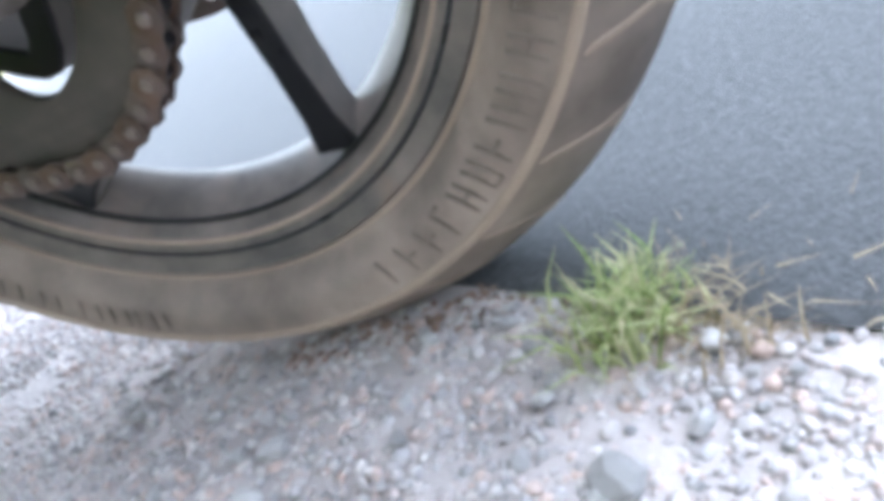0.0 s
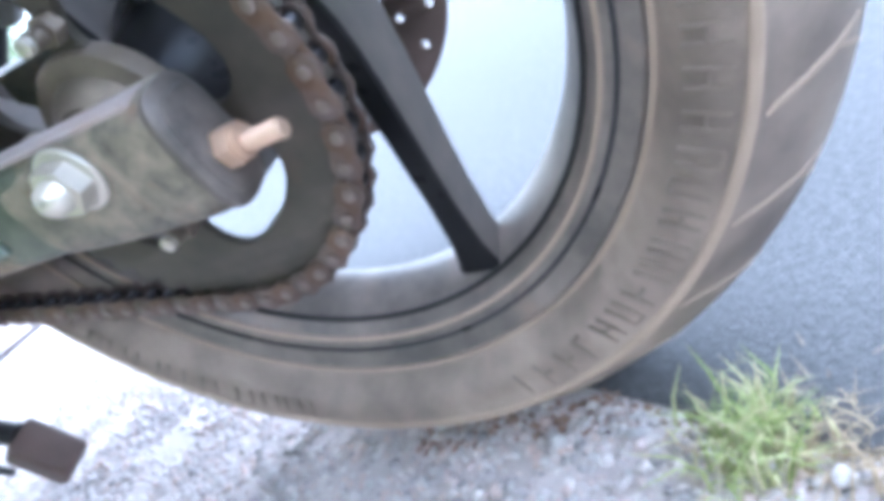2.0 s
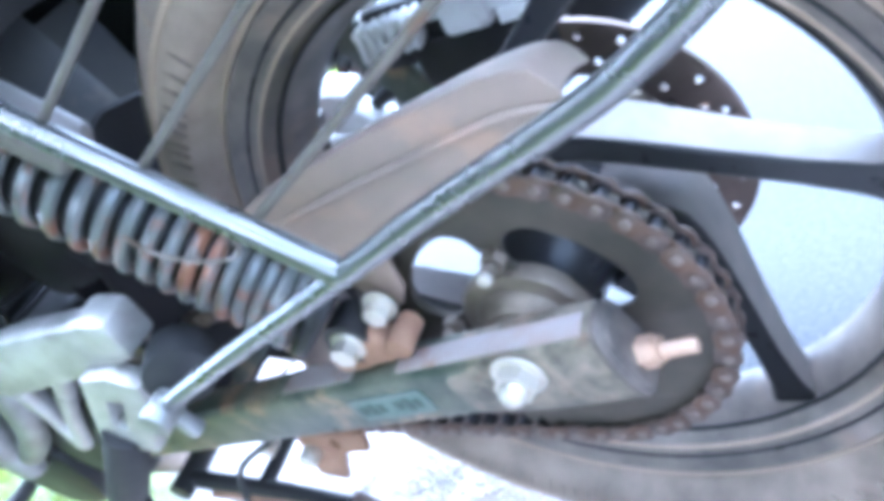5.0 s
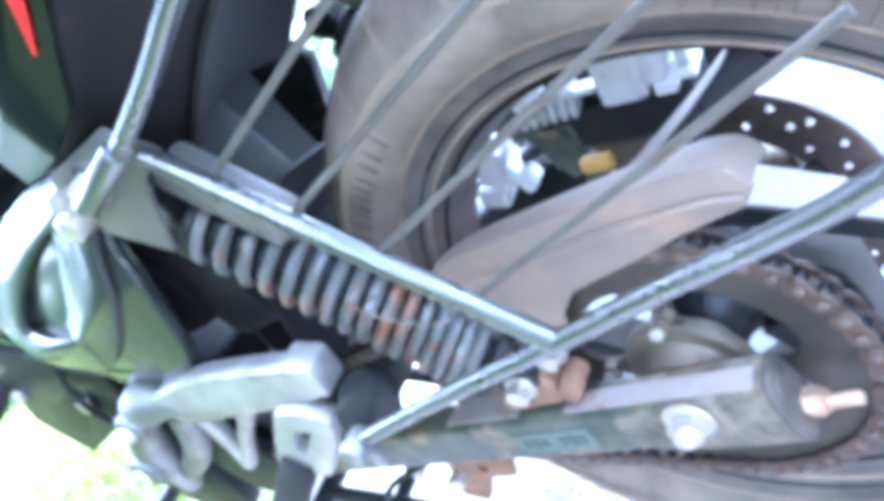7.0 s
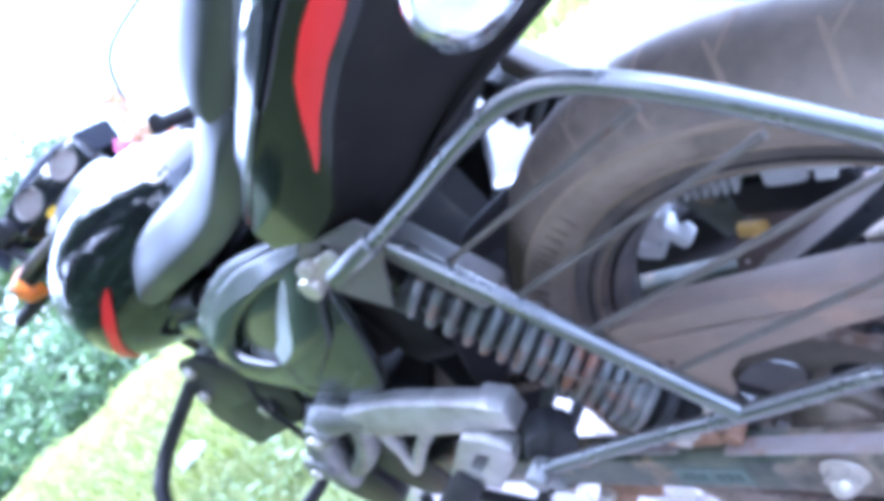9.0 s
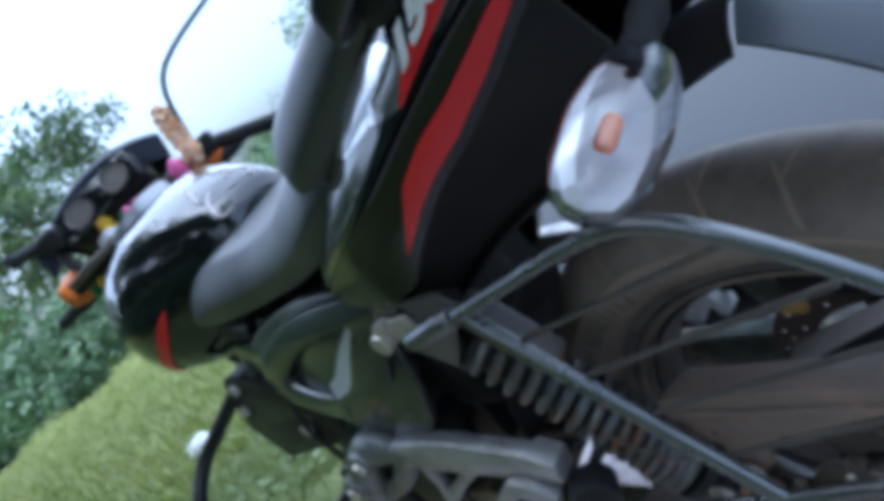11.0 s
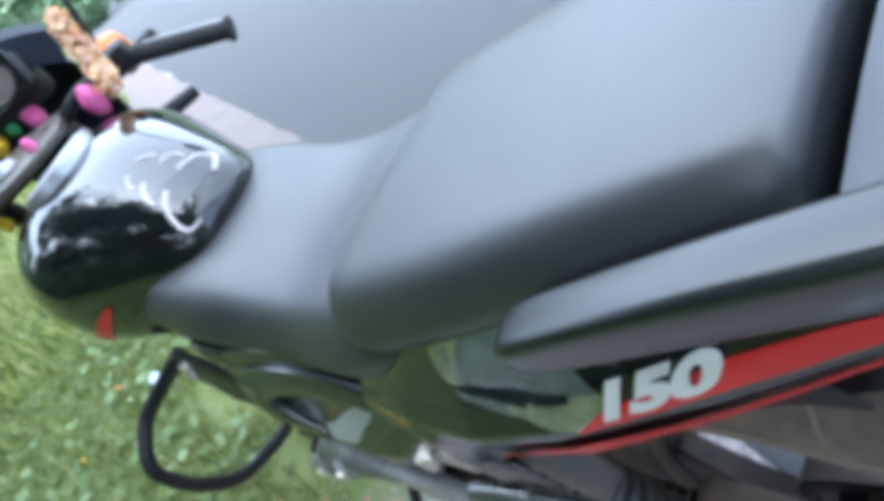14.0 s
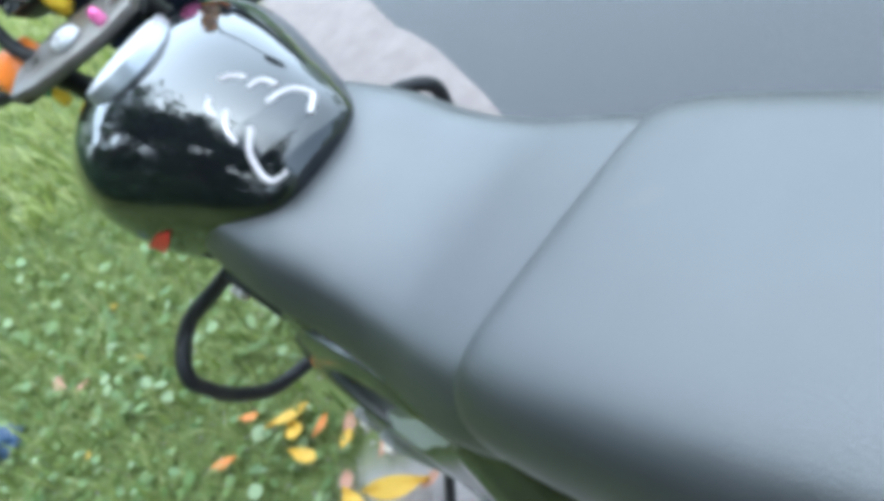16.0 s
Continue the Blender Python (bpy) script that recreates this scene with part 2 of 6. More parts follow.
for m in (M_FENDER, M_BLACKMETAL, M_BLUE, M_RUBBER):
    dull(m, 0.25)


# ---- building helpers ----
def finish(bm, sharp=38):
    bmesh.ops.recalc_face_normals(bm, faces=bm.faces)
    me = bpy.data.meshes.new("mesh")
    bm.to_mesh(me)
    bm.free()
    me.polygons.foreach_set("use_smooth", [True] * len(me.polygons))
    me.set_sharp_from_angle(angle=radians(sharp))
    return me


def part(name, shape, mat, parent=None, label="", sharp=38):
    """One mesh object, from a bmesh or a mesh, under a thing or a part."""
    me = finish(shape, sharp) if isinstance(shape, bmesh.types.BMesh) else shape
    if not me.materials:
        me.materials.append(mat)
    ob = new(name, me)
    ob.parent = parent
    return tagged(ob, label)


def add_box(bm, centre, size, bevel=0.003, turn=None, segments=2):
    m = Matrix.Translation(centre) @ (turn.to_4x4() if turn else Matrix()) @ Matrix.Diagonal((*size, 1))
    made = bmesh.ops.create_cube(bm, size=1, matrix=m)
    if bevel:
        edges = list({e for v in made["verts"] for e in v.link_edges})
        bmesh.ops.bevel(bm, geom=edges, offset=bevel, segments=segments, affect="EDGES", profile=0.5)
    return bm


def add_tube(bm, points, radius, segments=14, closed=False, caps=True):
    """A round bar along points; radius may be a list."""
    pts = [Vector(p) for p in points]
    n = len(pts)
    radii = [float(r) for r in radius] if isinstance(radius, (list, tuple)) else [float(radius)] * n
    normal, rings = None, []
    for i, p in enumerate(pts):
        a = pts[(i - 1) % n] if closed or i else p
        c = pts[(i + 1) % n] if closed or i < n - 1 else p
        d = (c - a).normalized()
        if normal is None:
            normal = d.orthogonal().normalized()
        normal = (normal - d * normal.dot(d)).normalized()
        side = d.cross(normal)
        rings.append([bm.verts.new(p + radii[i] * (math.cos(k) * normal + math.sin(k) * side)) for k in np.linspace(0, 2 * math.pi, segments, endpoint=False)])
    for i in range(n if closed else n - 1):
        a, b = rings[i], rings[(i + 1) % n]
        for k in range(segments):
            bm.faces.new((a[k], a[(k + 1) % segments], b[(k + 1) % segments], b[k]))
    if caps and not closed:
        bm.faces.new(rings[0])
        bm.faces.new(rings[-1])
    return bm


def rounded(points, radius=0.03, steps=6):
    """A polyline with its corners rounded."""
    pts = [Vector(p) for p in points]
    out = [pts[0]]
    for a, b, c in zip(pts, pts[1:], pts[2:]):
        r = min(radius, (a - b).length * 0.45, (c - b).length * 0.45)
        p, q = b + (a - b).normalized() * r, b + (c - b).normalized() * r
        for k in range(steps + 1):
            s = k / steps
            out.append(p * (1 - s) ** 2 + b * 2 * s * (1 - s) + q * s * s)
    return out + [pts[-1]]


def add_lathe(bm, profile, centre, segments=96, axis="Y", closed=False, start=0.0, sweep=360.0):
    """Turns (radius, along) pairs round an axis through centre."""
    whole = sweep >= 359.9
    count = segments if whole else segments + 1
    rings = []
    for k in range(count):
        a = radians(start + sweep * k / segments)
        ring = []
        for r, w in profile:
            u, v = r * math.cos(a), r * math.sin(a)
            o = {"Y": (u, w, v), "X": (w, u, v), "Z": (u, v, w)}[axis]
            ring.append(bm.verts.new(Vector(centre) + Vector(o)))
        rings.append(ring)
    m = len(profile)
    for k in range(segments):
        a, b = rings[k], rings[(k + 1) % count]
        for i in range(m if closed else m - 1):
            bm.faces.new((a[i], a[(i + 1) % m], b[(i + 1) % m], b[i]))
    return bm


def add_drum(bm, start, end, radius, segments=24, bevel=0.15):
    """A short bevelled cylinder between two points."""
    a, b = Vector(start), Vector(end)
    c = min(bevel * radius, 0.3 * (b - a).length)
    d = (b - a).normalized() * c
    return add_tube(bm, [a, a + d * 0.3, a + d, b - d, b - d * 0.3, b], [radius - c, radius - c * 0.3, radius, radius, radius - c * 0.3, radius - c], segments)


def add_loft(bm, rings, caps=True):
    made = [[bm.verts.new(p) for p in r] for r in rings]
    n = len(made[0])
    for a, b in zip(made, made[1:]):
        for k in range(n):
            bm.faces.new((a[k], a[(k + 1) % n], b[(k + 1) % n], b[k]))
    if caps:
        bm.faces.new(made[0])
        bm.faces.new(made[-1])
    return bm


def plate(outline, holes, thickness, bevel=0.0008, at=None):
    """A flat plate with holes, drawn in x and z, centred on y = 0, then placed by the matrix at."""
    cu = bpy.data.curves.new("plate", "CURVE")
    cu.dimensions, cu.fill_mode = "2D", "BOTH"
    cu.extrude, cu.bevel_depth, cu.bevel_resolution = max(thickness / 2 - bevel, 0.0001), bevel, 1
    for loop in [outline, *holes]:
        s = cu.splines.new("POLY")
        s.points.add(len(loop) - 1)
        for p, (u, v) in zip(s.points, loop):
            p.co = (u, v, 0, 1)
        s.use_cyclic_u = True
    ob = new("plate", cu)
    bpy.context.view_layer.update()
    me = bpy.data.meshes.new_from_object(ob.evaluated_get(bpy.context.evaluated_depsgraph_get()))
    bpy.data.objects.remove(ob)
    bpy.data.curves.remove(cu)
    me.materials.clear()
    bm = bmesh.new()
    bm.from_mesh(me)
    bmesh.ops.remove_doubles(bm, verts=bm.verts, dist=1e-6)
    bm.to_mesh(me)
    bm.free()
    me.transform((at or Matrix()) @ Matrix(((1, 0, 0, 0), (0, 0, -1, 0), (0, 1, 0, 0), (0, 0, 0, 1))))
    me.polygons.foreach_set("use_smooth", [True] * len(me.polygons))
    me.set_sharp_from_angle(angle=radians(30))
    return me


def arc(cx, cz, r, a0, a1, n):
    return [(cx + r * math.cos(radians(a)), cz + r * math.sin(radians(a))) for a in np.linspace(a0, a1, n)]


def circle(cx, cz, r, n=20):
    return arc(cx, cz, r, 0, 360 - 360 / n, n)


def smooth(keys, n):
    """Rows of numbers, glided through by a Catmull-Rom spline into n rows."""
    keys = np.array(keys, float)
    out = []
    for s in np.linspace(0, len(keys) - 1, n):
        i = min(int(s), len(keys) - 2)
        f = s - i
        p0, p1, p2, p3 = (keys[min(max(j, 0), len(keys) - 1)] for j in (i - 1, i, i + 1, i + 2))
        out.append(0.5 * (2 * p1 + (p2 - p0) * f + (2 * p0 - 5 * p1 + 4 * p2 - p3) * f ** 2 + (3 * p1 - p0 - 3 * p2 + p3) * f ** 3))
    return out


def skin(patch, thickness):
    """A sheet of points made into a shell of some thickness."""
    bm = bmesh.new()
    rows = [[bm.verts.new(p) for p in row] for row in patch]
    for a, b in zip(rows, rows[1:]):
        for k in range(len(a) - 1):
            bm.faces.new((a[k], a[k + 1], b[k + 1], b[k]))
    bmesh.ops.recalc_face_normals(bm, faces=bm.faces)
    bmesh.ops.solidify(bm, geom=bm.faces, thickness=thickness)
    return bm


# ---- ground ----
ROAD_WAY = Vector((-0.938, 0.347, 0))
ROAD_SIDE = Vector((0.347, 0.938, 0))


def ground_material():
    """Bare grey-pink gravelly soil by the road that turns to mossy turf away from the parking place."""
    m = material("gravelly_soil", (0.33, 0.298, 0.288), 0.92, second=(0.44, 0.392, 0.380), scale=16, amount=0.9, grain=1.0, grain_scale=160, spots=(0.19, 0.13, 0.10), spot_at=0.6, spot_scale=7)
    t, links = m.node_tree.nodes, m.node_tree.links
    b = t["Principled BSDF"]
    old = b.inputs["Base Color"].links[0].from_socket

    def math_node(op, *values):
        n = t.new("ShaderNodeMath")
        n.operation = op
        for socket, v in zip(n.inputs, values):
            if isinstance(v, (int, float)):
                socket.default_value = v
            else:
                links.new(v, socket)
        return n.outputs[0]

    co = t.new("ShaderNodeTexCoord").outputs["Object"]
    xyz = t.new("ShaderNodeSeparateXYZ")
    links.new(co, xyz.inputs[0])
    x, y = xyz.outputs["X"], xyz.outputs["Y"]
    ns = t.new("ShaderNodeTexNoise")
    ns.inputs["Scale"].default_value, ns.inputs["Detail"].default_value = 2.2, 6
    links.new(co, ns.inputs["Vector"])
    wob = math_node("MULTIPLY", math_node("SUBTRACT", ns.outputs["Fac"], 0.5), 0.55)
    side = math_node("SUBTRACT", math_node("ADD", math_node("MULTIPLY", x, 0.347), math_node("MULTIPLY", y, 0.938)), 0.16)
    shoulder = math_node("ADD", side, 0.50)  # bare strip along the road
    ex = math_node("DIVIDE", math_node("SUBTRACT", x, 0.30), 1.22)
    ey = math_node("DIVIDE", math_node("ADD", y, 0.30), 0.85)
    patch = math_node("SUBTRACT", 1.0, math_node("SQRT", math_node("ADD", math_node("MULTIPLY", ex, ex), math_node("MULTIPLY", ey, ey))))
    bare = math_node("ADD", math_node("MAXIMUM", shoulder, math_node("MULTIPLY", patch, 0.9)), wob)
    beyond = math_node("SUBTRACT", side, 4.95)  # turf again across the road
    f = math_node("MULTIPLY", math_node("ADD", bare, 0.05), 10.0)
    clamp = t.new("ShaderNodeClamp")
    links.new(math_node("MULTIPLY", f, math_node("LESS_THAN", beyond, 0.0)), clamp.inputs["Value"])
    green = t.new("ShaderNodeMix")
    green.data_type = "RGBA"
    tn = t.new("ShaderNodeTexNoise")
    tn.inputs["Scale"].default_value, tn.inputs["Detail"].default_value = 7.0, 8
    links.new(co, tn.inputs["Vector"])
    links.new(tn.outputs["Fac"], green.inputs["Factor"])
    green.inputs[6].default_value, green.inputs[7].default_value = (0.065, 0.095, 0.022, 1), (0.19, 0.22, 0.06, 1)
    whole = t.new("ShaderNodeMix")
    whole.data_type = "RGBA"
    links.new(clamp.outputs["Result"], whole.inputs["Factor"])
    links.new(green.outputs[2], whole.inputs[6])
    links.new(old, whole.inputs[7])
    links.new(whole.outputs[2], b.inputs["Base Color"])
    return m


M_SOIL = ground_material()
M_ASPHALT = material("worn_grey_asphalt", (0.040, 0.042, 0.046), 0.8, second=(0.080, 0.082, 0.087), scale=150, amount=0.9, grain=1.0, grain_scale=330, spots=(0.135, 0.135, 0.137), spot_at=0.62, spot_scale=170)
M_VERGE = material("pinkish_dirt_verge", (0.15, 0.125, 0.118), 0.95, second=(0.20, 0.17, 0.16), scale=8, amount=0.8, grain=0.9, grain_scale=120, spots=(0.13, 0.11, 0.10), spot_at=0.58, spot_scale=20)


def strip(inner, outer, z, x0, x1, count, wobble=0.0, seed=0):
    """A band along the road between two offsets from the road line, with an uneven edge."""
    bm = bmesh.new()
    rnd = random.Random(seed)
    rows = []
    base = ROAD_SIDE * 0.16
    for k in range(count + 1):
        s = x0 + (x1 - x0) * k / count
        lean = -0.22 * max(0.0, 1.6 - s) ** 1.0 * (0.0 if s > 1.6 else 0.45) if inner <= 0 else 0.0
        w = lean + wobble * (noise.noise(Vector((s * 2.1, seed, 0))) + 0.5 * noise.noise(Vector((s * 9.0, seed, 3))))
        rows.append([bm.verts.new(base + ROAD_WAY * s + ROAD_SIDE * (inner + w) + Vector((0, 0, z - 0.008))), bm.verts.new(base + ROAD_WAY * s + ROAD_SIDE * (inner + w + 0.02) + Vector((0, 0, z))),
                     bm.verts.new(base + ROAD_WAY * s + ROAD_SIDE * (outer + w) + Vector((0, 0, z)))])
    for a, b in zip(rows, rows[1:]):
        for i in (0, 1):
            bm.faces.new((a[i], a[i + 1], b[i + 1], b[i]))
    return bm


def ground_sheet():
    """One sheet to the horizon, finer near the motorcycle, with slight unevenness."""
    xs = np.unique(np.concatenate([np.linspace(-400, -8, 14), np.linspace(-8, -1.6, 20), np.linspace(-1.6, 1.2, 80), np.linspace(1.2, 6, 12), np.linspace(6, 300, 10)]))
    ys = np.unique(np.concatenate([np.linspace(-300, -6, 10), np.linspace(-6, -0.8, 18), np.linspace(-0.8, 0.9, 56), np.linspace(0.9, 6, 12), np.linspace(6, 300, 10)]))
    verts, faces = [], []
    for x in xs:
        for y in ys:
            near = math.exp(-(x * x + y * y) / 4)
            z = -0.004 + near * (0.007 * noise.noise(Vector((x * 7, y * 7, 0))) + 0.004 * noise.noise(Vector((x * 19, y * 19, 5))))
            verts.append((x, y, z))
    n = len(ys)
    for i in range(len(xs) - 1):
        for j in range(n - 1):
            faces.append((i * n + j, (i + 1) * n + j, (i + 1) * n + j + 1, i * n + j + 1))
    me = bpy.data.meshes.new("ground")
    me.from_pydata(verts, [], faces)
    me.polygons.foreach_set("use_smooth", [True] * len(me.polygons))
    me.materials.append(M_SOIL)
    return me


ground = tagged(new("ground", ground_sheet()), "gravelly soil beside the road turning to green turf", "ground", kind="structure")
road = tagged(part("road", strip(0.0, 4.1, 0.007, -60, 120, 420, 0.05, 2), M_ASPHALT), "worn grey asphalt road with a crumbling edge", "road", kind="structure")
verge = tagged(part("verge", strip(-0.42, 0.012, 0.004, 1.25, 60, 240, 0.06, 5), M_VERGE), "pinkish dry dirt strip along the asphalt edge", "verge", kind="structure")
far_verge = tagged(part("far_verge", strip(4.05, 4.9, 0.006, -60, 120, 200, 0.1, 8), M_VERGE), "dry dirt strip on the far side of the road", "verge", kind="structure")

# ---- motorcycle ----
AXLE = Vector((-0.008, 0, 0.315))
WHEEL_SET = Matrix.Translation(AXLE) @ pose(0, 0, 0, -2.8, 0, -2.3) @ Matrix.Translation(-AXLE)  # the wheel stands slightly askew
CY = 0.018  # the bodywork's middle line
motorcycle = tagged(new("motorcycle"), "dusty black motorcycle with red stripes parked on its side stand", "motorcycle")
motorcycle.matrix_world = LEAN


def wheel(name, centre, radius, width, spokes_from, label):
    """A dusty cast wheel with its tyre; returns the hub part that carries it."""
    c = Vector(centre)
    k = radius / 0.3185
    hub = bmesh.new()
    add_lathe(hub, [(0.0, -0.06), (0.026, -0.06), (0.029, -0.056), (0.037, -0.028), (0.048, -0.01), (0.048, 0.01), (0.037, 0.028), (0.029, 0.056), (0.026, 0.06), (0.0, 0.06)], c, 40)
    hub = part(name, hub, M_SPOKE, motorcycle, label)
    rim = bmesh.new()
    # the near flange is shallow and falls to a lip on the far side
    prof = [(0.2140, 0.010), (0.230, 0.028), (0.239, 0.034), (0.237, 0.036), (0.228, 0.031), (0.220, 0.0295), (0.2080, 0.0275), (0.1985, 0.0245), (0.1965, 0.019), (0.1975, 0.010), (0.2000, 0.002), (0.2040, -0.006), (0.2085, -0.014), (0.2135, -0.020), (0.2170, -0.024), (0.2190, -0.028), (0.222, -0.029), (0.228, -0.031), (0.234, -0.035), (0.237, -0.036), (0.239, -0.034), (0.230, -0.028), (0.2140, -0.010)]
    add_lathe(rim, [(r * k, w) for r, w in prof], c, 128, closed=True)
    part("rim", rim, M_RIM, hub, "black cast rim under brown road dust")
    for r, w, t, mat in ((0.2178, 0.0265, 0.0019, M_GROOVE), (0.2252, 0.0302, 0.0014, M_SPOKE), (0.2088, 0.0155, 0.0020, M_BLACKMETAL)):
        bm = bmesh.new()
        add_lathe(bm, [(r * k + t * math.cos(q), -w + t * math.sin(q)) for q in np.linspace(0, 2 * math.pi, 8, endpoint=False)], c, 120, closed=True)
        part("rim_rib", bm, mat, hub)
    for s in range(6):
        a = radians(spokes_from + 60 * s)
        bm = bmesh.new()
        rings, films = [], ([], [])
        way = smooth([(0.0, 0.045), (0.024, 0.080), (0.060, 0.0727), (0.128, 0.0385), (0.2045, 0.0)], 13)
        way = [Vector((u * math.cos(a) - v * math.sin(a), 0, u * math.sin(a) + v * math.cos(a))) * k for u, v in way]
        for i, p in enumerate(way):
            f = i / 12
            d = (way[min(i + 1, 12)] - way[max(i - 1, 0)]).normalized()
            side = Vector((-d.z, 0, d.x))
            flare = 0.007 * (max(0, f - 0.82) / 0.18) ** 2
            w, t = 0.0098 - 0.0022 * f + flare, 0.030 - 0.017 * f
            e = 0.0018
            ring = [(w - e, -t), (w, -t + e), (w, t - e), (w - e, t), (-w + e, t), (-w, t - e), (-w, -t + e), (-w + e, -t)]
            rings.append([c + p + side * u + Vector((0, v, 0)) for u, v in ring])
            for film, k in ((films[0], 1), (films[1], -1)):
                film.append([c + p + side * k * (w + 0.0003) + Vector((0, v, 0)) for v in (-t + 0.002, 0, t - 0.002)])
        add_loft(bm, rings)
        spoke = part("spoke", bm, M_SPOKE, hub)
        # Dusty flanks are painted paler, skylight on them put into the colour.
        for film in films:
            part("dust_film", skin(film, 0.0004), M_LIT_FLANK, spoke, "pale dusty flank of the spoke, painted as if lit")
    tyre = bmesh.new()
    half = [(0.235, 0.50), (0.2385, 0.57), (0.2400, 0.62), (0.2425, 0.64), (0.246, 0.74), (0.253, 0.88), (0.261, 0.97), (0.269, 1.0), (0.275, 0.985), (0.2765, 0.995), (0.281, 0.975), (0.2825, 0.94), (0.288, 0.88), (0.297, 0.74), (0.307, 0.55), (0.3145, 0.36), (0.3195, 0.17), (0.3215, 0.0)]
    prof = [(r * k, -w * width / 2) for r, w in half] + [(r * k, w * width / 2) for r, w in half[-2::-1]]
    prof += [(0.225 * k, 0.22 * width), (0.225 * k, -0.22 * width)]
    add_lathe(tyre, prof, c, 144, closed=True)
    tyre = part("tyre", tyre, M_TYRE, hub, "worn black tyre caked with brown road dust", 60)
    for r, w, t in ((0.2785, 0.990, 0.0030), (0.2408, 0.630, 0.0015)):
        bm = bmesh.new()
        add_lathe(bm, [(r * k + t * math.cos(q), -w * width / 2 + 0.6 * t * math.sin(q)) for q in np.linspace(0, 2 * math.pi, 8, endpoint=False)], c, 120, closed=True)
        part("sidewall_rib", bm, M_GROOVE, tyre, "dust-coated sidewall rib")
    return hub, tyre


def tread_and_letters(tyre, centre, radius, width):
    """Shallow dust-filled tread grooves and raised sidewall marks."""
    c, k = Vector(centre), radius / 0.3185
    pts = [(0.2832, 0.935), (0.288, 0.88), (0.297, 0.74), (0.307, 0.55), (0.3145, 0.36), (0.3195, 0.17), (0.3215, 0.0)]

    def surface(a, f, lift):
        s = f * (len(pts) - 1)
        i = min(int(s), len(pts) - 2)
        r = pts[i][0] + (pts[i + 1][0] - pts[i][0]) * (s - i)
        w = pts[i][1] + (pts[i + 1][1] - pts[i][1]) * (s - i)
        return c + Vector(((r * k + lift) * math.cos(a), -w * width / 2 - lift * 0.6, (r * k + lift) * math.sin(a)))

    def bar(points, half_width, lift, sink):
        bm = bmesh.new()
        rings = []
        for n, (a, f) in enumerate(points):
            q = points[min(n + 1, len(points) - 1)]
            o = points[max(n - 1, 0)]
            d = surface(q[0], q[1], 0) - surface(o[0], o[1], 0)
            up = (surface(a, f, 0.01) - surface(a, f, 0)).normalized()
            side = d.cross(up).normalized() * half_width * (0.45 if n in (0, len(points) - 1) else 1)
            p = surface(a, f, 0)
            rings.append([p - side - up * sink, p - side * 0.7 + up * lift, p + side * 0.7 + up * lift, p + side - up * sink])
        add_loft(bm, rings)
        return finish(bm)

    step = 12.0
    for n in range(int(360 / step)):
        a = radians(step * n)
        me = bar([(a + radians(6.5) * f, f) for f in np.linspace(0.04, 0.72, 7)], 0.0027, 0.0006, 0.002) if n == 0 else me
        ob = part("tread_groove", me, M_GROOVE, tyre)
        ob.matrix_basis = Matrix.Translation(c) @ Matrix.Rotation(-a, 4, "Y") @ Matrix.Translation(-c)
    me = bar([(radians(14 - 5 * f), f) for f in np.linspace(0.50, 1.0, 6)], 0.0016, 0.0005, 0.002)
    for n in range(int(360 / step)):
        ob = part("tread_groove", me, M_GROOVE, tyre)
        ob.matrix_basis = Matrix.Translation(c) @ Matrix.Rotation(-radians(step * n + 4), 4, "Y") @ Matrix.Translation(-c)
    rnd = random.Random(4)
    marks = bmesh.new()
    a = -72.0
    while a < -12:
        lean = rnd.uniform(-0.5, 0.5)
        for j in range(rnd.choice((1, 2, 2))):
            b = radians(a + 1.7 * j)
            r0, r1 = 0.2525, 0.2715
            y = -width / 2 * 0.992
            mid = (r0 + r1) / 2
            turn = Matrix.Rotation(-b - 0.08 * lean, 3, "Y")
            add_box(marks, c + Vector((mid * k * math.cos(b), y, mid * k * math.sin(b))), (0.019, 0.0022, 0.0017), 0.0004, turn, 1)
        if rnd.random() < 0.65:
            b = radians(a + 0.9)
            r = rnd.choice((0.2527, 0.262, 0.2713))
            add_box(marks, c + Vector((r * k * math.cos(b), -width / 2 * 0.992, r * k * math.sin(b))), (0.0018, 0.0022, 0.0075), 0.0004, Matrix.Rotation(-b, 3, "Y"), 1)
        a += rnd.uniform(3.6, 4.4)
    for lo, hi in ((20, 60), (110, 160), (200, 250)):
        a = lo
        while a < hi:
            b = radians(a)
            add_box(marks, c + Vector((0.262 * k * math.cos(b), -width / 2 * 0.992, 0.262 * k * math.sin(b))), (0.017, 0.0022, 0.0018), 0.0004, Matrix.Rotation(-b, 3, "Y"), 1)
            a += rnd.uniform(1.6, 3.8)
    tagged(part("sidewall_lettering", marks, M_LETTER, tyre, "raised worn sidewall lettering that cannot be read"), "raised worn sidewall lettering that cannot be read", kind="stuff")


rear_hub, rear_tyre = wheel("rear_wheel", AXLE, 0.3185, 0.116, -69, "dusty black six-spoke cast rear wheel")
tread_and_letters(rear_tyre, AXLE, 0.3185, 0.116)
rear_hub.matrix_basis = WHEEL_SET
front_hub, front_tyre = wheel("front_wheel", (-1.33, CY, 0.30), 0.302, 0.092, -60, "black six-spoke cast front wheel")
STEER = Matrix.Translation((-1.03, CY, 0)) @ pose(0, 0, 0, 0, 0, -35) @ Matrix.Translation((1.03, -CY, 0))  # the bars are turned
front_hub.matrix_basis = STEER

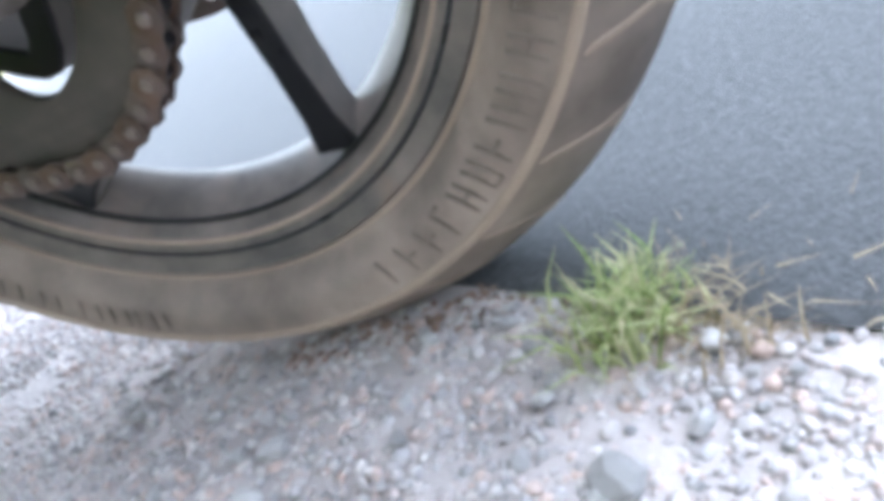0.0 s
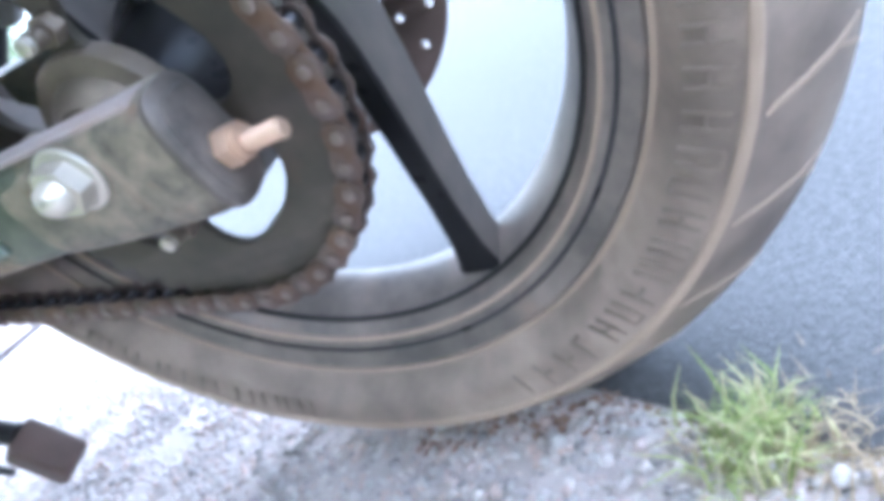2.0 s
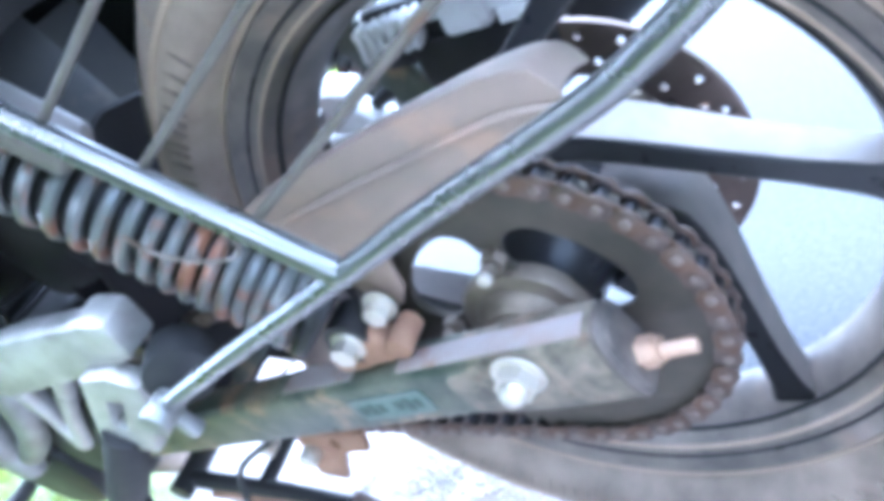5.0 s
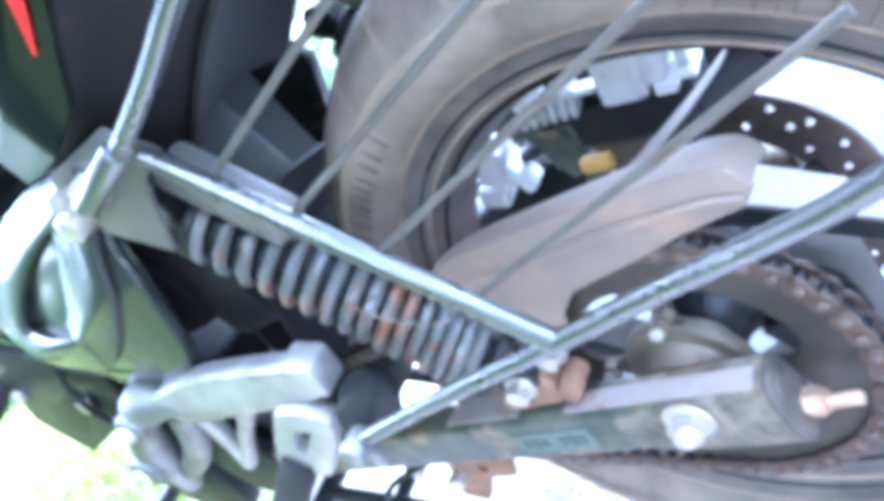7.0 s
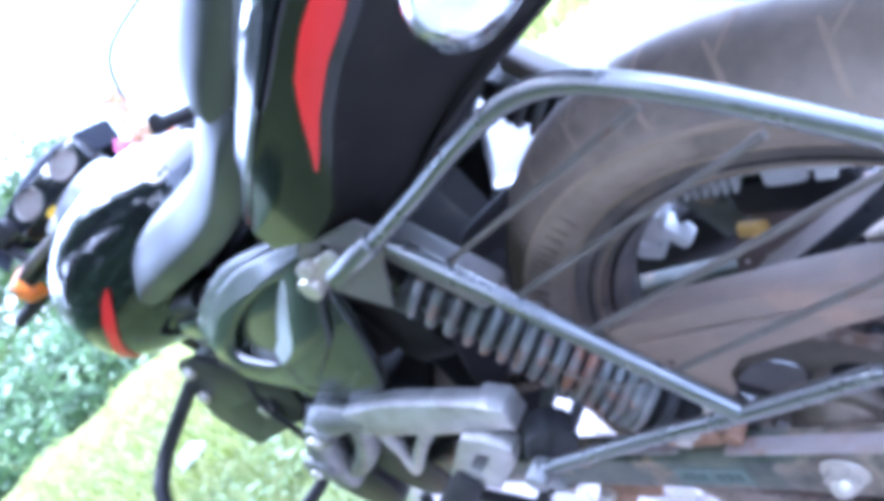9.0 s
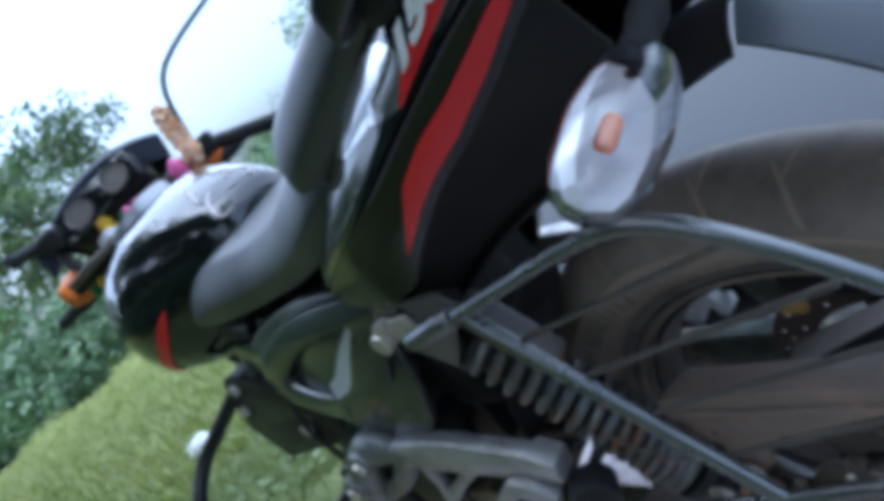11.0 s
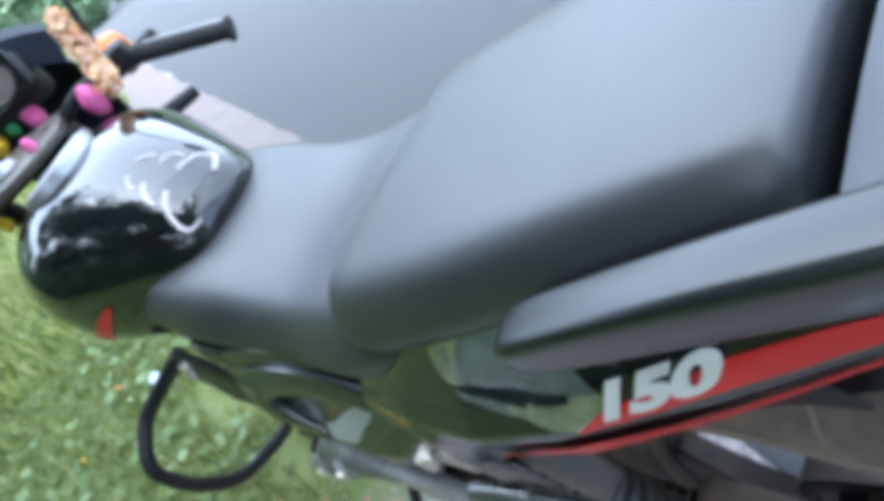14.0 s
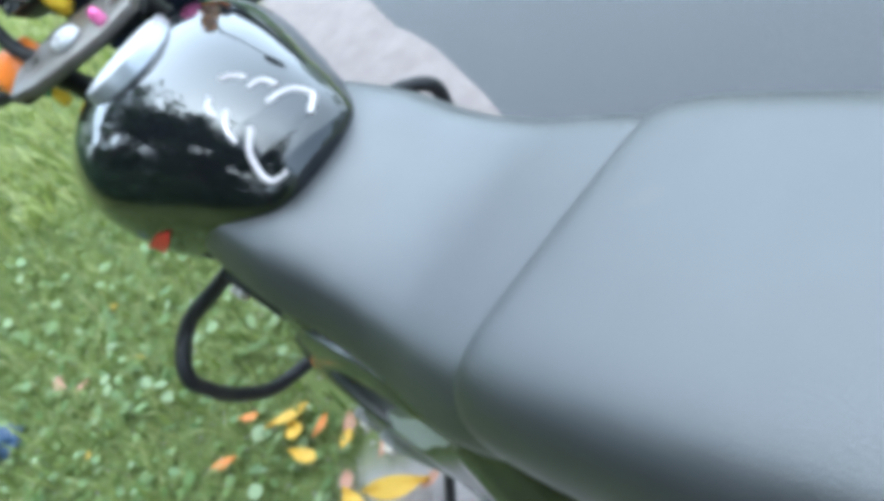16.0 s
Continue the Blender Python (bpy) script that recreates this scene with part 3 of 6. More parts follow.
# sprocket, with rounded windows, and the brake disc with its drilled holes
teeth = 45
outline = []
for n in range(teeth * 2):
    r = 0.1190 if n % 2 == 0 else 0.1110
    a = 360 * n / (teeth * 2)
    outline += arc(0, 0, r, a - 0.9, a + 0.9, 2)
windows = []
for n in range(4):
    a, e = 90 * n + 31, 20
    c0, c1 = radians(a - e), radians(a + e)
    # a curved slot with round ends
    windows.append(arc(0, 0, 0.0820, a - e, a + e, 12) + arc(0.0615 * math.cos(c1), 0.0615 * math.sin(c1), 0.0205, a + e, a + e + 180, 9)[1:-1] + arc(0, 0, 0.041, a + e, a - e, 10) + arc(0.0615 * math.cos(c0), 0.0615 * math.sin(c0), 0.0205, a + 180 - e, a + 360 - e, 9)[1:-1])
sprocket = part("sprocket", plate(outline, windows + [circle(0, 0, 0.03)], 0.006, 0.0006, Matrix.Translation(AXLE + Vector((0, -0.076, 0)))), M_SPROCKET, rear_hub, "dull steel rear sprocket with rounded windows")
carrier = bmesh.new()
add_lathe(carrier, [(0.0, -0.098), (0.019, -0.098), (0.021, -0.094), (0.024, -0.094), (0.028, -0.090), (0.032, -0.088), (0.034, -0.084), (0.043, -0.082), (0.045, -0.079), (0.045, -0.072), (0.030, -0.066), (0.028, -0.05), (0.0, -0.05)], AXLE, 40)
part("sprocket_carrier", carrier, M_CARRIER, rear_hub, "ringed grimy sprocket carrier")
for n in range(4):
    a = radians(90 * n + 75)
    bm = bmesh.new()
    p = AXLE + Vector((0.056 * math.cos(a), 0, 0.056 * math.sin(a)))
    add_tube(bm, [p + Vector((0, -0.078, 0)), p + Vector((0, -0.086, 0))], 0.0078, 6)
    add_drum(bm, p + Vector((0, -0.087, 0)), p + Vector((0, -0.095, 0)), 0.005, 12)
    bolt = part("sprocket_bolt", bm, M_CARRIER, rear_hub)
    bm = bmesh.new()
    add_drum(bm, p + Vector((0, -0.094, 0)), p + Vector((0, -0.099, 0)), 0.0045, 12)
    part("stud_end", bm, M_ZINC, bolt, "bright stud end")
holes = []
for n in range(24):
    a = 15 * n
    holes.append(circle(0.1075 * math.cos(radians(a)), 0.1075 * math.sin(radians(a)), 0.0034, 10))
    if n % 2 == 0:
        holes.append(circle(0.098 * math.cos(radians(a + 5)), 0.098 * math.sin(radians(a + 5)), 0.0034, 10))
    if n % 2:
        holes.append(circle(0.089 * math.cos(radians(a + 7)), 0.089 * math.sin(radians(a + 7)), 0.0034, 10))
part("brake_disc", plate(circle(0, 0, 0.118, 96), holes + [circle(0, 0, 0.078, 48)], 0.0045, 0.0004, Matrix.Translation(AXLE + Vector((0, 0.076, 0)))), M_DISC, rear_hub, "drilled brown-tinted steel rear brake disc")
for n in range(5):
    spider = bmesh.new()
    a = radians(72 * n + 10)
    p = AXLE + Vector((0.06 * math.cos(a), 0.074, 0.06 * math.sin(a)))
    add_box(spider, p, (0.05, 0.006, 0.018), 0.002, Matrix.Rotation(-a, 3, "Y"))
    part("disc_carrier_arm", spider, M_BLACKMETAL, rear_hub)

# chain: a closed run of alternating links round both sprockets
R1, R2 = 0.1150, 0.040
C2 = Vector((-0.56, -0.076, 0.345))
C1 = AXLE + Vector((0, -0.076, 0))
gap = C2 - C1
way = math.atan2(gap.z, gap.x)
split = math.acos((R1 - R2) / gap.length)
top_a, low_a = way - split, way + split
pts = []
for a in np.linspace(low_a, top_a + 2 * math.pi, 90):
    pts.append(C1 + R1 * Vector((math.cos(a), 0, math.sin(a))))
for a in np.linspace(top_a, low_a, 40):
    pts.append(C2 + R2 * Vector((math.cos(a), 0, math.sin(a))))
pts.append(pts[0])
lengths = np.cumsum([0] + [(b - a).length for a, b in zip(pts, pts[1:])])
count = 2 * round(lengths[-1] / 0.0161 / 2)


def chain_point(s):
    s = s % lengths[-1]
    i = min(int(np.searchsorted(lengths, s, "right")) - 1, len(pts) - 2)
    return pts[i].lerp(pts[i + 1], (s - lengths[i]) / max(lengths[i + 1] - lengths[i], 1e-9))


pitch = lengths[-1] / count
rollers = bmesh.new()
for n in range(count):
    p = chain_point(n * pitch)
    add_tube(rollers, [p + Vector((0, -0.0055, 0)), p + Vector((0, 0.0055, 0))], 0.0052, 10)
chain = part("chain", rollers, M_CHAIN_DARK, motorcycle, "rusty drive chain with oily rollers")
chain.matrix_basis = WHEEL_SET


def link_mesh(offset, scale, pin):
    u = pitch / 2
    out = arc(u, 0, 0.0078 * scale, -115, 115, 7) + [(0, 0.0060 * scale)] + arc(-u, 0, 0.0078 * scale, 65, 295, 7) + [(0, -0.0060 * scale)]
    bm = bmesh.new()
    for side in (-1, 1):
        bm.from_mesh(plate(out, [], 0.0016, 0.0003, Matrix.Translation((0, side * offset, 0))))
    plates = len(bm.faces)
    if pin:
        for x in (-u, u):
            add_drum(bm, (x, -offset - 0.0026, 0), (x, offset + 0.0026, 0), 0.0032, 10)
    bm.faces.ensure_lookup_table()
    for f in bm.faces[plates:]:
        f.material_index = 1
    mesh = finish(bm)
    mesh.materials.append(M_CHAIN)
    mesh.materials.append(M_PIN)
    return mesh


outer, inner = link_mesh(0.0078, 1.0, True), link_mesh(0.0058, 0.96, False)
for n in range(count):
    a, b = chain_point(n * pitch), chain_point((n + 1) * pitch)
    ob = part("chain_link", outer if n % 2 else inner, M_CHAIN, chain)
    d = b - a
    ob.matrix_basis = Matrix.Translation((a + b) / 2) @ Matrix.Rotation(-math.atan2(d.z, d.x), 4, "Y")

# swing arm with its end plates, adjusters, axle nuts and sticker
arm_dir = (Vector((-0.56, 0, 0.345)) - Vector((0, 0, 0.312))).normalized()
arm_turn = Matrix.Rotation(-math.atan2(arm_dir.z, arm_dir.x) + math.pi, 3, "Y")
swing = bmesh.new()
for side in (-1, 1):
    mid = Vector((-0.262, side * 0.108, 0.330))
    add_box(swing, mid, (0.59, 0.030, 0.052), 0.007, arm_turn, 3)
add_tube(swing, [(-0.54, -0.12, 0.345), (-0.54, 0.12, 0.345)], 0.026, 24)
add_box(swing, (-0.40, 0, 0.337), (0.05, 0.22, 0.045), 0.008, arm_turn)
swing_arm = part("swing_arm", swing, M_ARM, motorcycle, "grimy olive-black box-section swing arm")
for side in (-1, 1):
    bm = bmesh.new()
    y = side * 0.108
    # the arm swells into a rounded end
    rings = []
    for x, g, h in ((-0.060, 0.86, 0.82), (-0.052, 0.95, 0.88), (-0.030, 1.0, 0.95), (0.0, 1.04, 1.02), (0.040, 1.04, 1.04), (0.050, 1.02, 1.02), (0.054, 0.95, 0.96)):
        ring = []
        for q in np.linspace(0, 2 * math.pi, 32, endpoint=False):
            u, v = (math.copysign(abs(k) ** 0.50, k) for k in (math.cos(q), math.sin(q)))
            ring.append(Vector((x, y + 0.0172 * g * u, 0.3125 - 0.055 * x + 0.0295 * h * v)))
        rings.append(ring)
    add_loft(bm, rings)
    part("end_cap", bm, M_ENDCAP, swing_arm, "stained swing arm end")
    bm = bmesh.new()
    # a flat plate with well-rounded corners across the arm's end
    rings = []
    for x, g in ((0.052, 0.96), (0.0535, 1.02), (0.057, 1.02), (0.0585, 0.95), (0.0595, 0.82), (0.0610, 0.80), (0.0615, 0.74)):
        ring = []
        for q in np.linspace(0, 2 * math.pi, 28, endpoint=False):
            u, v = (math.copysign(abs(k) ** 0.62, k) for k in (math.cos(q), math.sin(q)))
            ring.append(Vector((x, y + 0.0178 * g * u, 0.3090 + 0.0305 * g * v)))
        rings.append(ring)
    add_loft(bm, rings)
    part("end_plate", bm, M_PLATE, swing_arm, "dark grimy end plate")
    bm = bmesh.new()
    add_tube(bm, [(0.060, y, 0.3025), (0.070, y, 0.3020)], 0.0095, 6)
    add_tube(bm, [(0.070, y, 0.302), (0.073, y, 0.302)], 0.0075, 12)
    for k in range(10):
        x = 0.0730 + 0.0018 * k
        add_lathe(bm, [(0.0040, x), (0.0047, x + 0.0009), (0.0040, x + 0.0018)], (0, y, 0.3005), 12, "X")
    add_drum(bm, (0.070, y, 0.3010), (0.0925, y, 0.2995), 0.0042, 12)
    part("chain_adjuster", bm, M_COPPER, swing_arm, "coppery worn chain adjuster bolt and nut")
    bm = bmesh.new()
    yo = side * 0.1255
    add_drum(bm, (0.000, yo, 0.3265), (0.000, yo + side * 0.003, 0.3265), 0.0165, 28)
    add_tube(bm, [(0.000, yo + side * 0.003, 0.3265), (0.000, yo + side * 0.012, 0.3270)], [0.0132, 0.0126], 6)
    add_lathe(bm, [(0.0085, yo + side * 0.012), (0.0078, yo + side * 0.017), (0.005, yo + side * 0.020), (0.0, yo + side * 0.021)], (0.000, 0, 0.3270), 20)
    part("axle_nut", bm, M_ZINC, swing_arm, "pale zinc axle nut with washer")
bm = bmesh.new()
add_box(bm, (-0.118, -0.1238, 0.3210), (0.070, 0.0016, 0.024), 0.0005, arm_turn, 1)
sticker = part("sticker", bm, M_STICKER, swing_arm, "faded grey warning sticker with worn print")
bm = bmesh.new()
for k in range(7):
    if k != 3:
        add_box(bm, (-0.145 + 0.0088 * k, -0.1250, 0.3223 + 0.0008 * k * -0.5), (0.0060, 0.0012, 0.0125 if k % 2 else 0.009), 0.0003, arm_turn, 1)
part("sticker_print", bm, M_STICKER_INK, sticker)
bm = bmesh.new()
for dx, dz, w, h in ((0, 0.0108, 0.068, 0.0016), (0, -0.0108, 0.068, 0.0016), (-0.0335, 0, 0.0016, 0.020), (0.0335, 0, 0.0016, 0.020)):
    add_box(bm, Vector((-0.118, -0.1248, 0.3210)) + arm_turn @ Vector((dx, 0, dz)), (w, 0.0008, h), 0.0002, arm_turn, 1)
part("sticker_border", bm, M_STICKER_EDGE, sticker)
bm = bmesh.new()
add_box(bm, (-0.098, -0.104, 0.364), (0.030, 0.024, 0.030), 0.008, arm_turn, 3)
add_drum(bm, (-0.072, -0.092, 0.362), (-0.072, -0.118, 0.362), 0.009, 14)
add_box(bm, (-0.125, -0.104, 0.358), (0.034, 0.022, 0.018), 0.006, arm_turn, 3)
part("shock_lug", bm, M_RUST, swing_arm, "rusty lower shock lug")
# Pale strips on the arm's top: dust, with caught light put into the colour.
bm = bmesh.new()
add_box(bm, (-0.020, -0.1125, 0.3432), (0.138, 0.0165, 0.0030), 0.0014, arm_turn, 2)
part("dust_crust", bm, M_DUST_SHEEN, swing_arm, "pale dust and painted sheen on the arm's top")
bm = bmesh.new()
add_box(bm, (-0.175, -0.107, 0.3507), (0.08, 0.022, 0.002), 0.0008, arm_turn, 1)
part("dust_crust", bm, M_DUST_SHEEN, swing_arm, "pale dust, rust and painted sheen on the arm's top")

# chain guard: a dusty band over the upper run with a leg bolted to the arm
cg_top = [(0.110, 0.450), (0.104, 0.466), (0.08, 0.474), (0.02, 0.478), (-0.04, 0.480), (-0.085, 0.481), (-0.112, 0.478), (-0.120, 0.466)]
cg_low = [(-0.122, 0.446), (-0.114, 0.432), (-0.102, 0.418), (-0.092, 0.400), (-0.088, 0.378), (-0.074, 0.372), (-0.060, 0.384), (-0.052, 0.405), (-0.030, 0.423), (0.02, 0.430), (0.06, 0.437), (0.10, 0.441)]
guard = part("chain_guard", plate(cg_top + cg_low, [circle(-0.088, 0.430, 0.0055, 12)], 0.004, 0.001, Matrix.Translation((0, -0.086, 0))), M_GUARD, motorcycle, "dusty grey plastic chain guard")
patch = []
for u, v in smooth(cg_top, 28):
    patch.append([Vector((u, -0.087 + 0.038 * f, v - 0.0 - 0.010 * (f - 0.0) ** 2)) for f in np.linspace(0, 1, 5)])
part("guard_top", skin(patch, 0.003), M_GUARD, guard)
bm = bmesh.new()
ridge = [Vector((u, -0.0895, v - 0.020)) for u, v in smooth(cg_top[1:], 24)]
add_tube(bm, ridge, 0.0028, 8)
part("guard_rib", bm, M_GUARD, guard)
bm = bmesh.new()
add_drum(bm, (-0.077, -0.095, 0.384), (-0.077, -0.100, 0.384), 0.012, 20)
add_tube(bm, [(-0.077, -0.100, 0.384), (-0.077, -0.108, 0.384)], 0.0085, 6)
part("guard_bolt", bm, M_ZINC, guard, "pale hexagon bolt")


# ---- shock absorbers ----
def shock(y, label):
    low, top = Vector((-0.107, y, 0.376)), Vector((-0.229, y, 0.634))
    d = (top - low).normalized()
    back = Vector((d.z, 0, -d.x))
    body = bmesh.new()
    add_drum(body, low + d * 0.02, top - d * 0.03, 0.0225, 28)
    add_lathe(body, [(0.012, -0.012), (0.018, -0.012), (0.018, 0.012), (0.012, 0.012)], low, 24, closed=True)
    add_lathe(body, [(0.010, -0.014), (0.017, -0.014), (0.017, 0.014), (0.010, 0.014)], top, 24, closed=True)
    add_drum(body, low + d * 0.020, low + d * 0.032, 0.032, 28)
    add_drum(body, top - d * 0.034, top - d * 0.022, 0.031, 28)
    add_box(body, top - d * 0.012, (0.02, 0.03, 0.03), 0.004)
    thing = part("shock_absorber", body, M_BLACKMETAL, motorcycle, label)
    side = Vector((0, 1, 0))
    coil = []
    length = (top - low).length - 0.066
    s, a = 0.0, 0.0
    turns = 16
    for i in range(turns * 22 + 1):
        f = i / (turns * 22)
        # wide coils above, close coils near the foot
        t = f * (0.62 + 0.38 * f)
        coil.append(low + d * (0.034 + length * t) + 0.0270 * (math.cos(2 * math.pi * turns * f) * back + math.sin(2 * math.pi * turns * f) * side))
    bm = add_tube(bmesh.new(), coil, 0.0050, 8)
    part("spring", bm, M_SPRING, thing, "silver coil spring, rust-stained at its foot")
    bm = bmesh.new()
    p = back * 0.044
    add_box(bm, top - d * 0.046 + p, (0.024, 0.034, 0.100), 0.008, Matrix((back, side, d)).transposed(), 3)
    part("gas_canister", bm, M_CANISTER, thing, "flat grey gas canister")
    bm = bmesh.new()
    o = Vector((0, -1 if y < 0 else 1, 0))
    add_drum(bm, low + o * 0.006, low + o * 0.014, 0.0125, 20)
    add_tube(bm, [low + o * 0.014, low + o * 0.023], 0.0092, 6)
    part("lower_bolt", bm, M_ZINC, thing)
    bm = bmesh.new()
    add_drum(bm, top + o * 0.010, top + o * 0.020, 0.012, 20)
    add_tube(bm, [top + o * 0.020, top + o * 0.028], 0.0085, 6)
    part("upper_bolt", bm, M_ZINC, thing)
    return thing


left_shock = shock(-0.103, "black twin-rate shock absorber with a silver spring")
shock(0.150, "black shock absorber beyond the wheel")
bm = bmesh.new()
loop = [(-0.108, -0.150, 0.525), (-0.100, -0.150, 0.506), (-0.070, -0.150, 0.487), (-0.048, -0.149, 0.485), (-0.035, -0.152, 0.508)]
add_tube(bm, [Vector(p) for p in smooth(loop, 18)], 0.0014, 6)
part("wire_loop", bm, M_ROD, left_shock, "thin bent wire tied to the guard bar")

# ---- side guard: chromed loop with thin stays ----
bm = bmesh.new()
lower = [(-0.198, -0.179, 0.429), (-0.10, -0.171, 0.443), (0.013, -0.163, 0.457), (0.080, -0.156, 0.465), (0.135, -0.150, 0.469), (0.172, -0.149, 0.476), (0.212, -0.148, 0.492), (0.228, -0.146, 0.522), (0.215, -0.145, 0.556), (0.176, -0.143, 0.604), (0.120, -0.143, 0.666), (0.080, -0.143, 0.698), (0.044, -0.143, 0.707), (-0.002, -0.143, 0.703), (-0.070, -0.144, 0.690), (-0.138, -0.149, 0.679), (-0.190, -0.156, 0.674)]
add_tube(bm, [Vector(p) for p in smooth(lower, 110)], 0.0062, 14)
side_guard = part("side_guard", bm, M_CHROME, motorcycle, "chromed tube side guard loop with thin stays")
bm = bmesh.new()
add_tube(bm, [(-0.137, -0.141, 0.668), (-0.064, -0.152, 0.566), (0.013, -0.163, 0.457)], 0.0068, 14)
part("front_bar", bm, M_CHROME, side_guard)
for foot, head in (((-0.112, -0.140, 0.632), (0.085, -0.124, 0.660)), ((-0.080, -0.145, 0.588), (0.130, -0.131, 0.620)), ((-0.049, -0.150, 0.544), (0.167, -0.134, 0.580)), ((-0.014, -0.154, 0.496), (0.200, -0.140, 0.540))):
    bm = add_tube(bmesh.new(), [foot, head], 0.0026, 10)
    part("stay", bm, M_ROD, side_guard)
bm = bmesh.new()
add_drum(bm, (-0.200, -0.158, 0.673), (-0.138, -0.149, 0.679), 0.0090, 18)
part("sleeve", bm, M_CHROME, side_guard, "bright tube sleeve")
bm = bmesh.new()
add_drum(bm, (-0.200, -0.170, 0.428), (-0.200, -0.194, 0.428), 0.011, 18)
add_box(bm, (-0.204, -0.178, 0.415), (0.012, 0.012, 0.035), 0.003)
part("lower_clamp", bm, M_ALLOY, side_guard)
bm = bmesh.new()
add_drum(bm, (-0.260, -0.135, 0.671), (-0.260, -0.154, 0.671), 0.0115, 20)
add_drum(bm, (-0.243, -0.140, 0.686), (-0.240, -0.153, 0.688), 0.0075, 14)
add_box(bm, (-0.232, -0.141, 0.677), (0.055, 0.006, 0.024), 0.002)
part("upper_clamp", bm, M_ZINC, side_guard, "pale clamp bolt")
part("bracket", plate([(-0.262, 0.690), (-0.245, 0.703), (-0.157, 0.695), (-0.134, 0.664), (-0.172, 0.658), (-0.222, 0.612), (-0.262, 0.650)], [circle(-0.190, 0.672, 0.005, 12), circle(-0.215, 0.690, 0.006, 12)], 0.004, 0.0006, Matrix.Translation((0, -0.134, 0))), M_CANISTER, side_guard, "dark grey pressed steel bracket plate")

# ---- bodywork ----
TAIL = [(-0.28, 0.772, 0.712, 0.148), (-0.20, 0.815, 0.704, 0.160), (-0.11, 0.848, 0.720, 0.166), (-0.04, 0.874, 0.752, 0.158), (0.03, 0.902, 0.792, 0.137), (0.10, 0.928, 0.838, 0.113), (0.20, 0.968, 0.898, 0.086), (0.28, 0.992, 0.938, 0.060)]


def tail_at(x):
    return [float(np.interp(x, [r[0] for r in TAIL], [r[k] for r in TAIL])) for k in (1, 2, 3)]


CHARACTER = [(-0.28, 0.740), (-0.10, 0.800), (-0.02, 0.8295), (0.023, 0.8455), (0.053, 0.8545), (0.08, 0.8655), (0.115, 0.8815), (0.25, 0.950)]


def tail_y(x, z, lift=0.0):
    """The near side's y: a leaning upper face, and a lower part that turns under below a crease."""
    top, low, half = tail_at(x)
    f = min(max((top - z) / (top - low), -0.1), 1.1)
    crease = float(np.interp(x, [c[0] for c in CHARACTER], [c[1] for c in CHARACTER]))
    step = float(np.interp(x, [-0.19, -0.11], [0, 1])) * (0.002 * min(max((crease - z) / 0.003, 0), 1) + 0.38 * max(crease - z, 0))
    return CY - (half + lift) * float(np.interp(f, [-0.1, 0, 0.12, 0.24, 0.36, 0.65, 1.1], [0.66, 0.73, 0.84, 0.935, 0.985, 1.035, 1.03])) + step


def tail_skin(low, high, x0, x1, lift, thickness, side=-1, n=26, m=9):
    """Part of the tail's side between two lines z = low(x), high(x)."""
    rows = []
    for x in np.linspace(x0, x1, n):
        row = []
        for f in np.linspace(0, 1, m):
            z = low(x) + (high(x) - low(x)) * f
            y = tail_y(x, z, lift)
            row.append(Vector((x, y if side < 0 else 2 * CY - y, z)))
        rows.append(row)
    return skin(rows, thickness)


def line(*pairs):
    return lambda x: float(np.interp(x, [p[0] for p in pairs], [p[1] for p in pairs]))


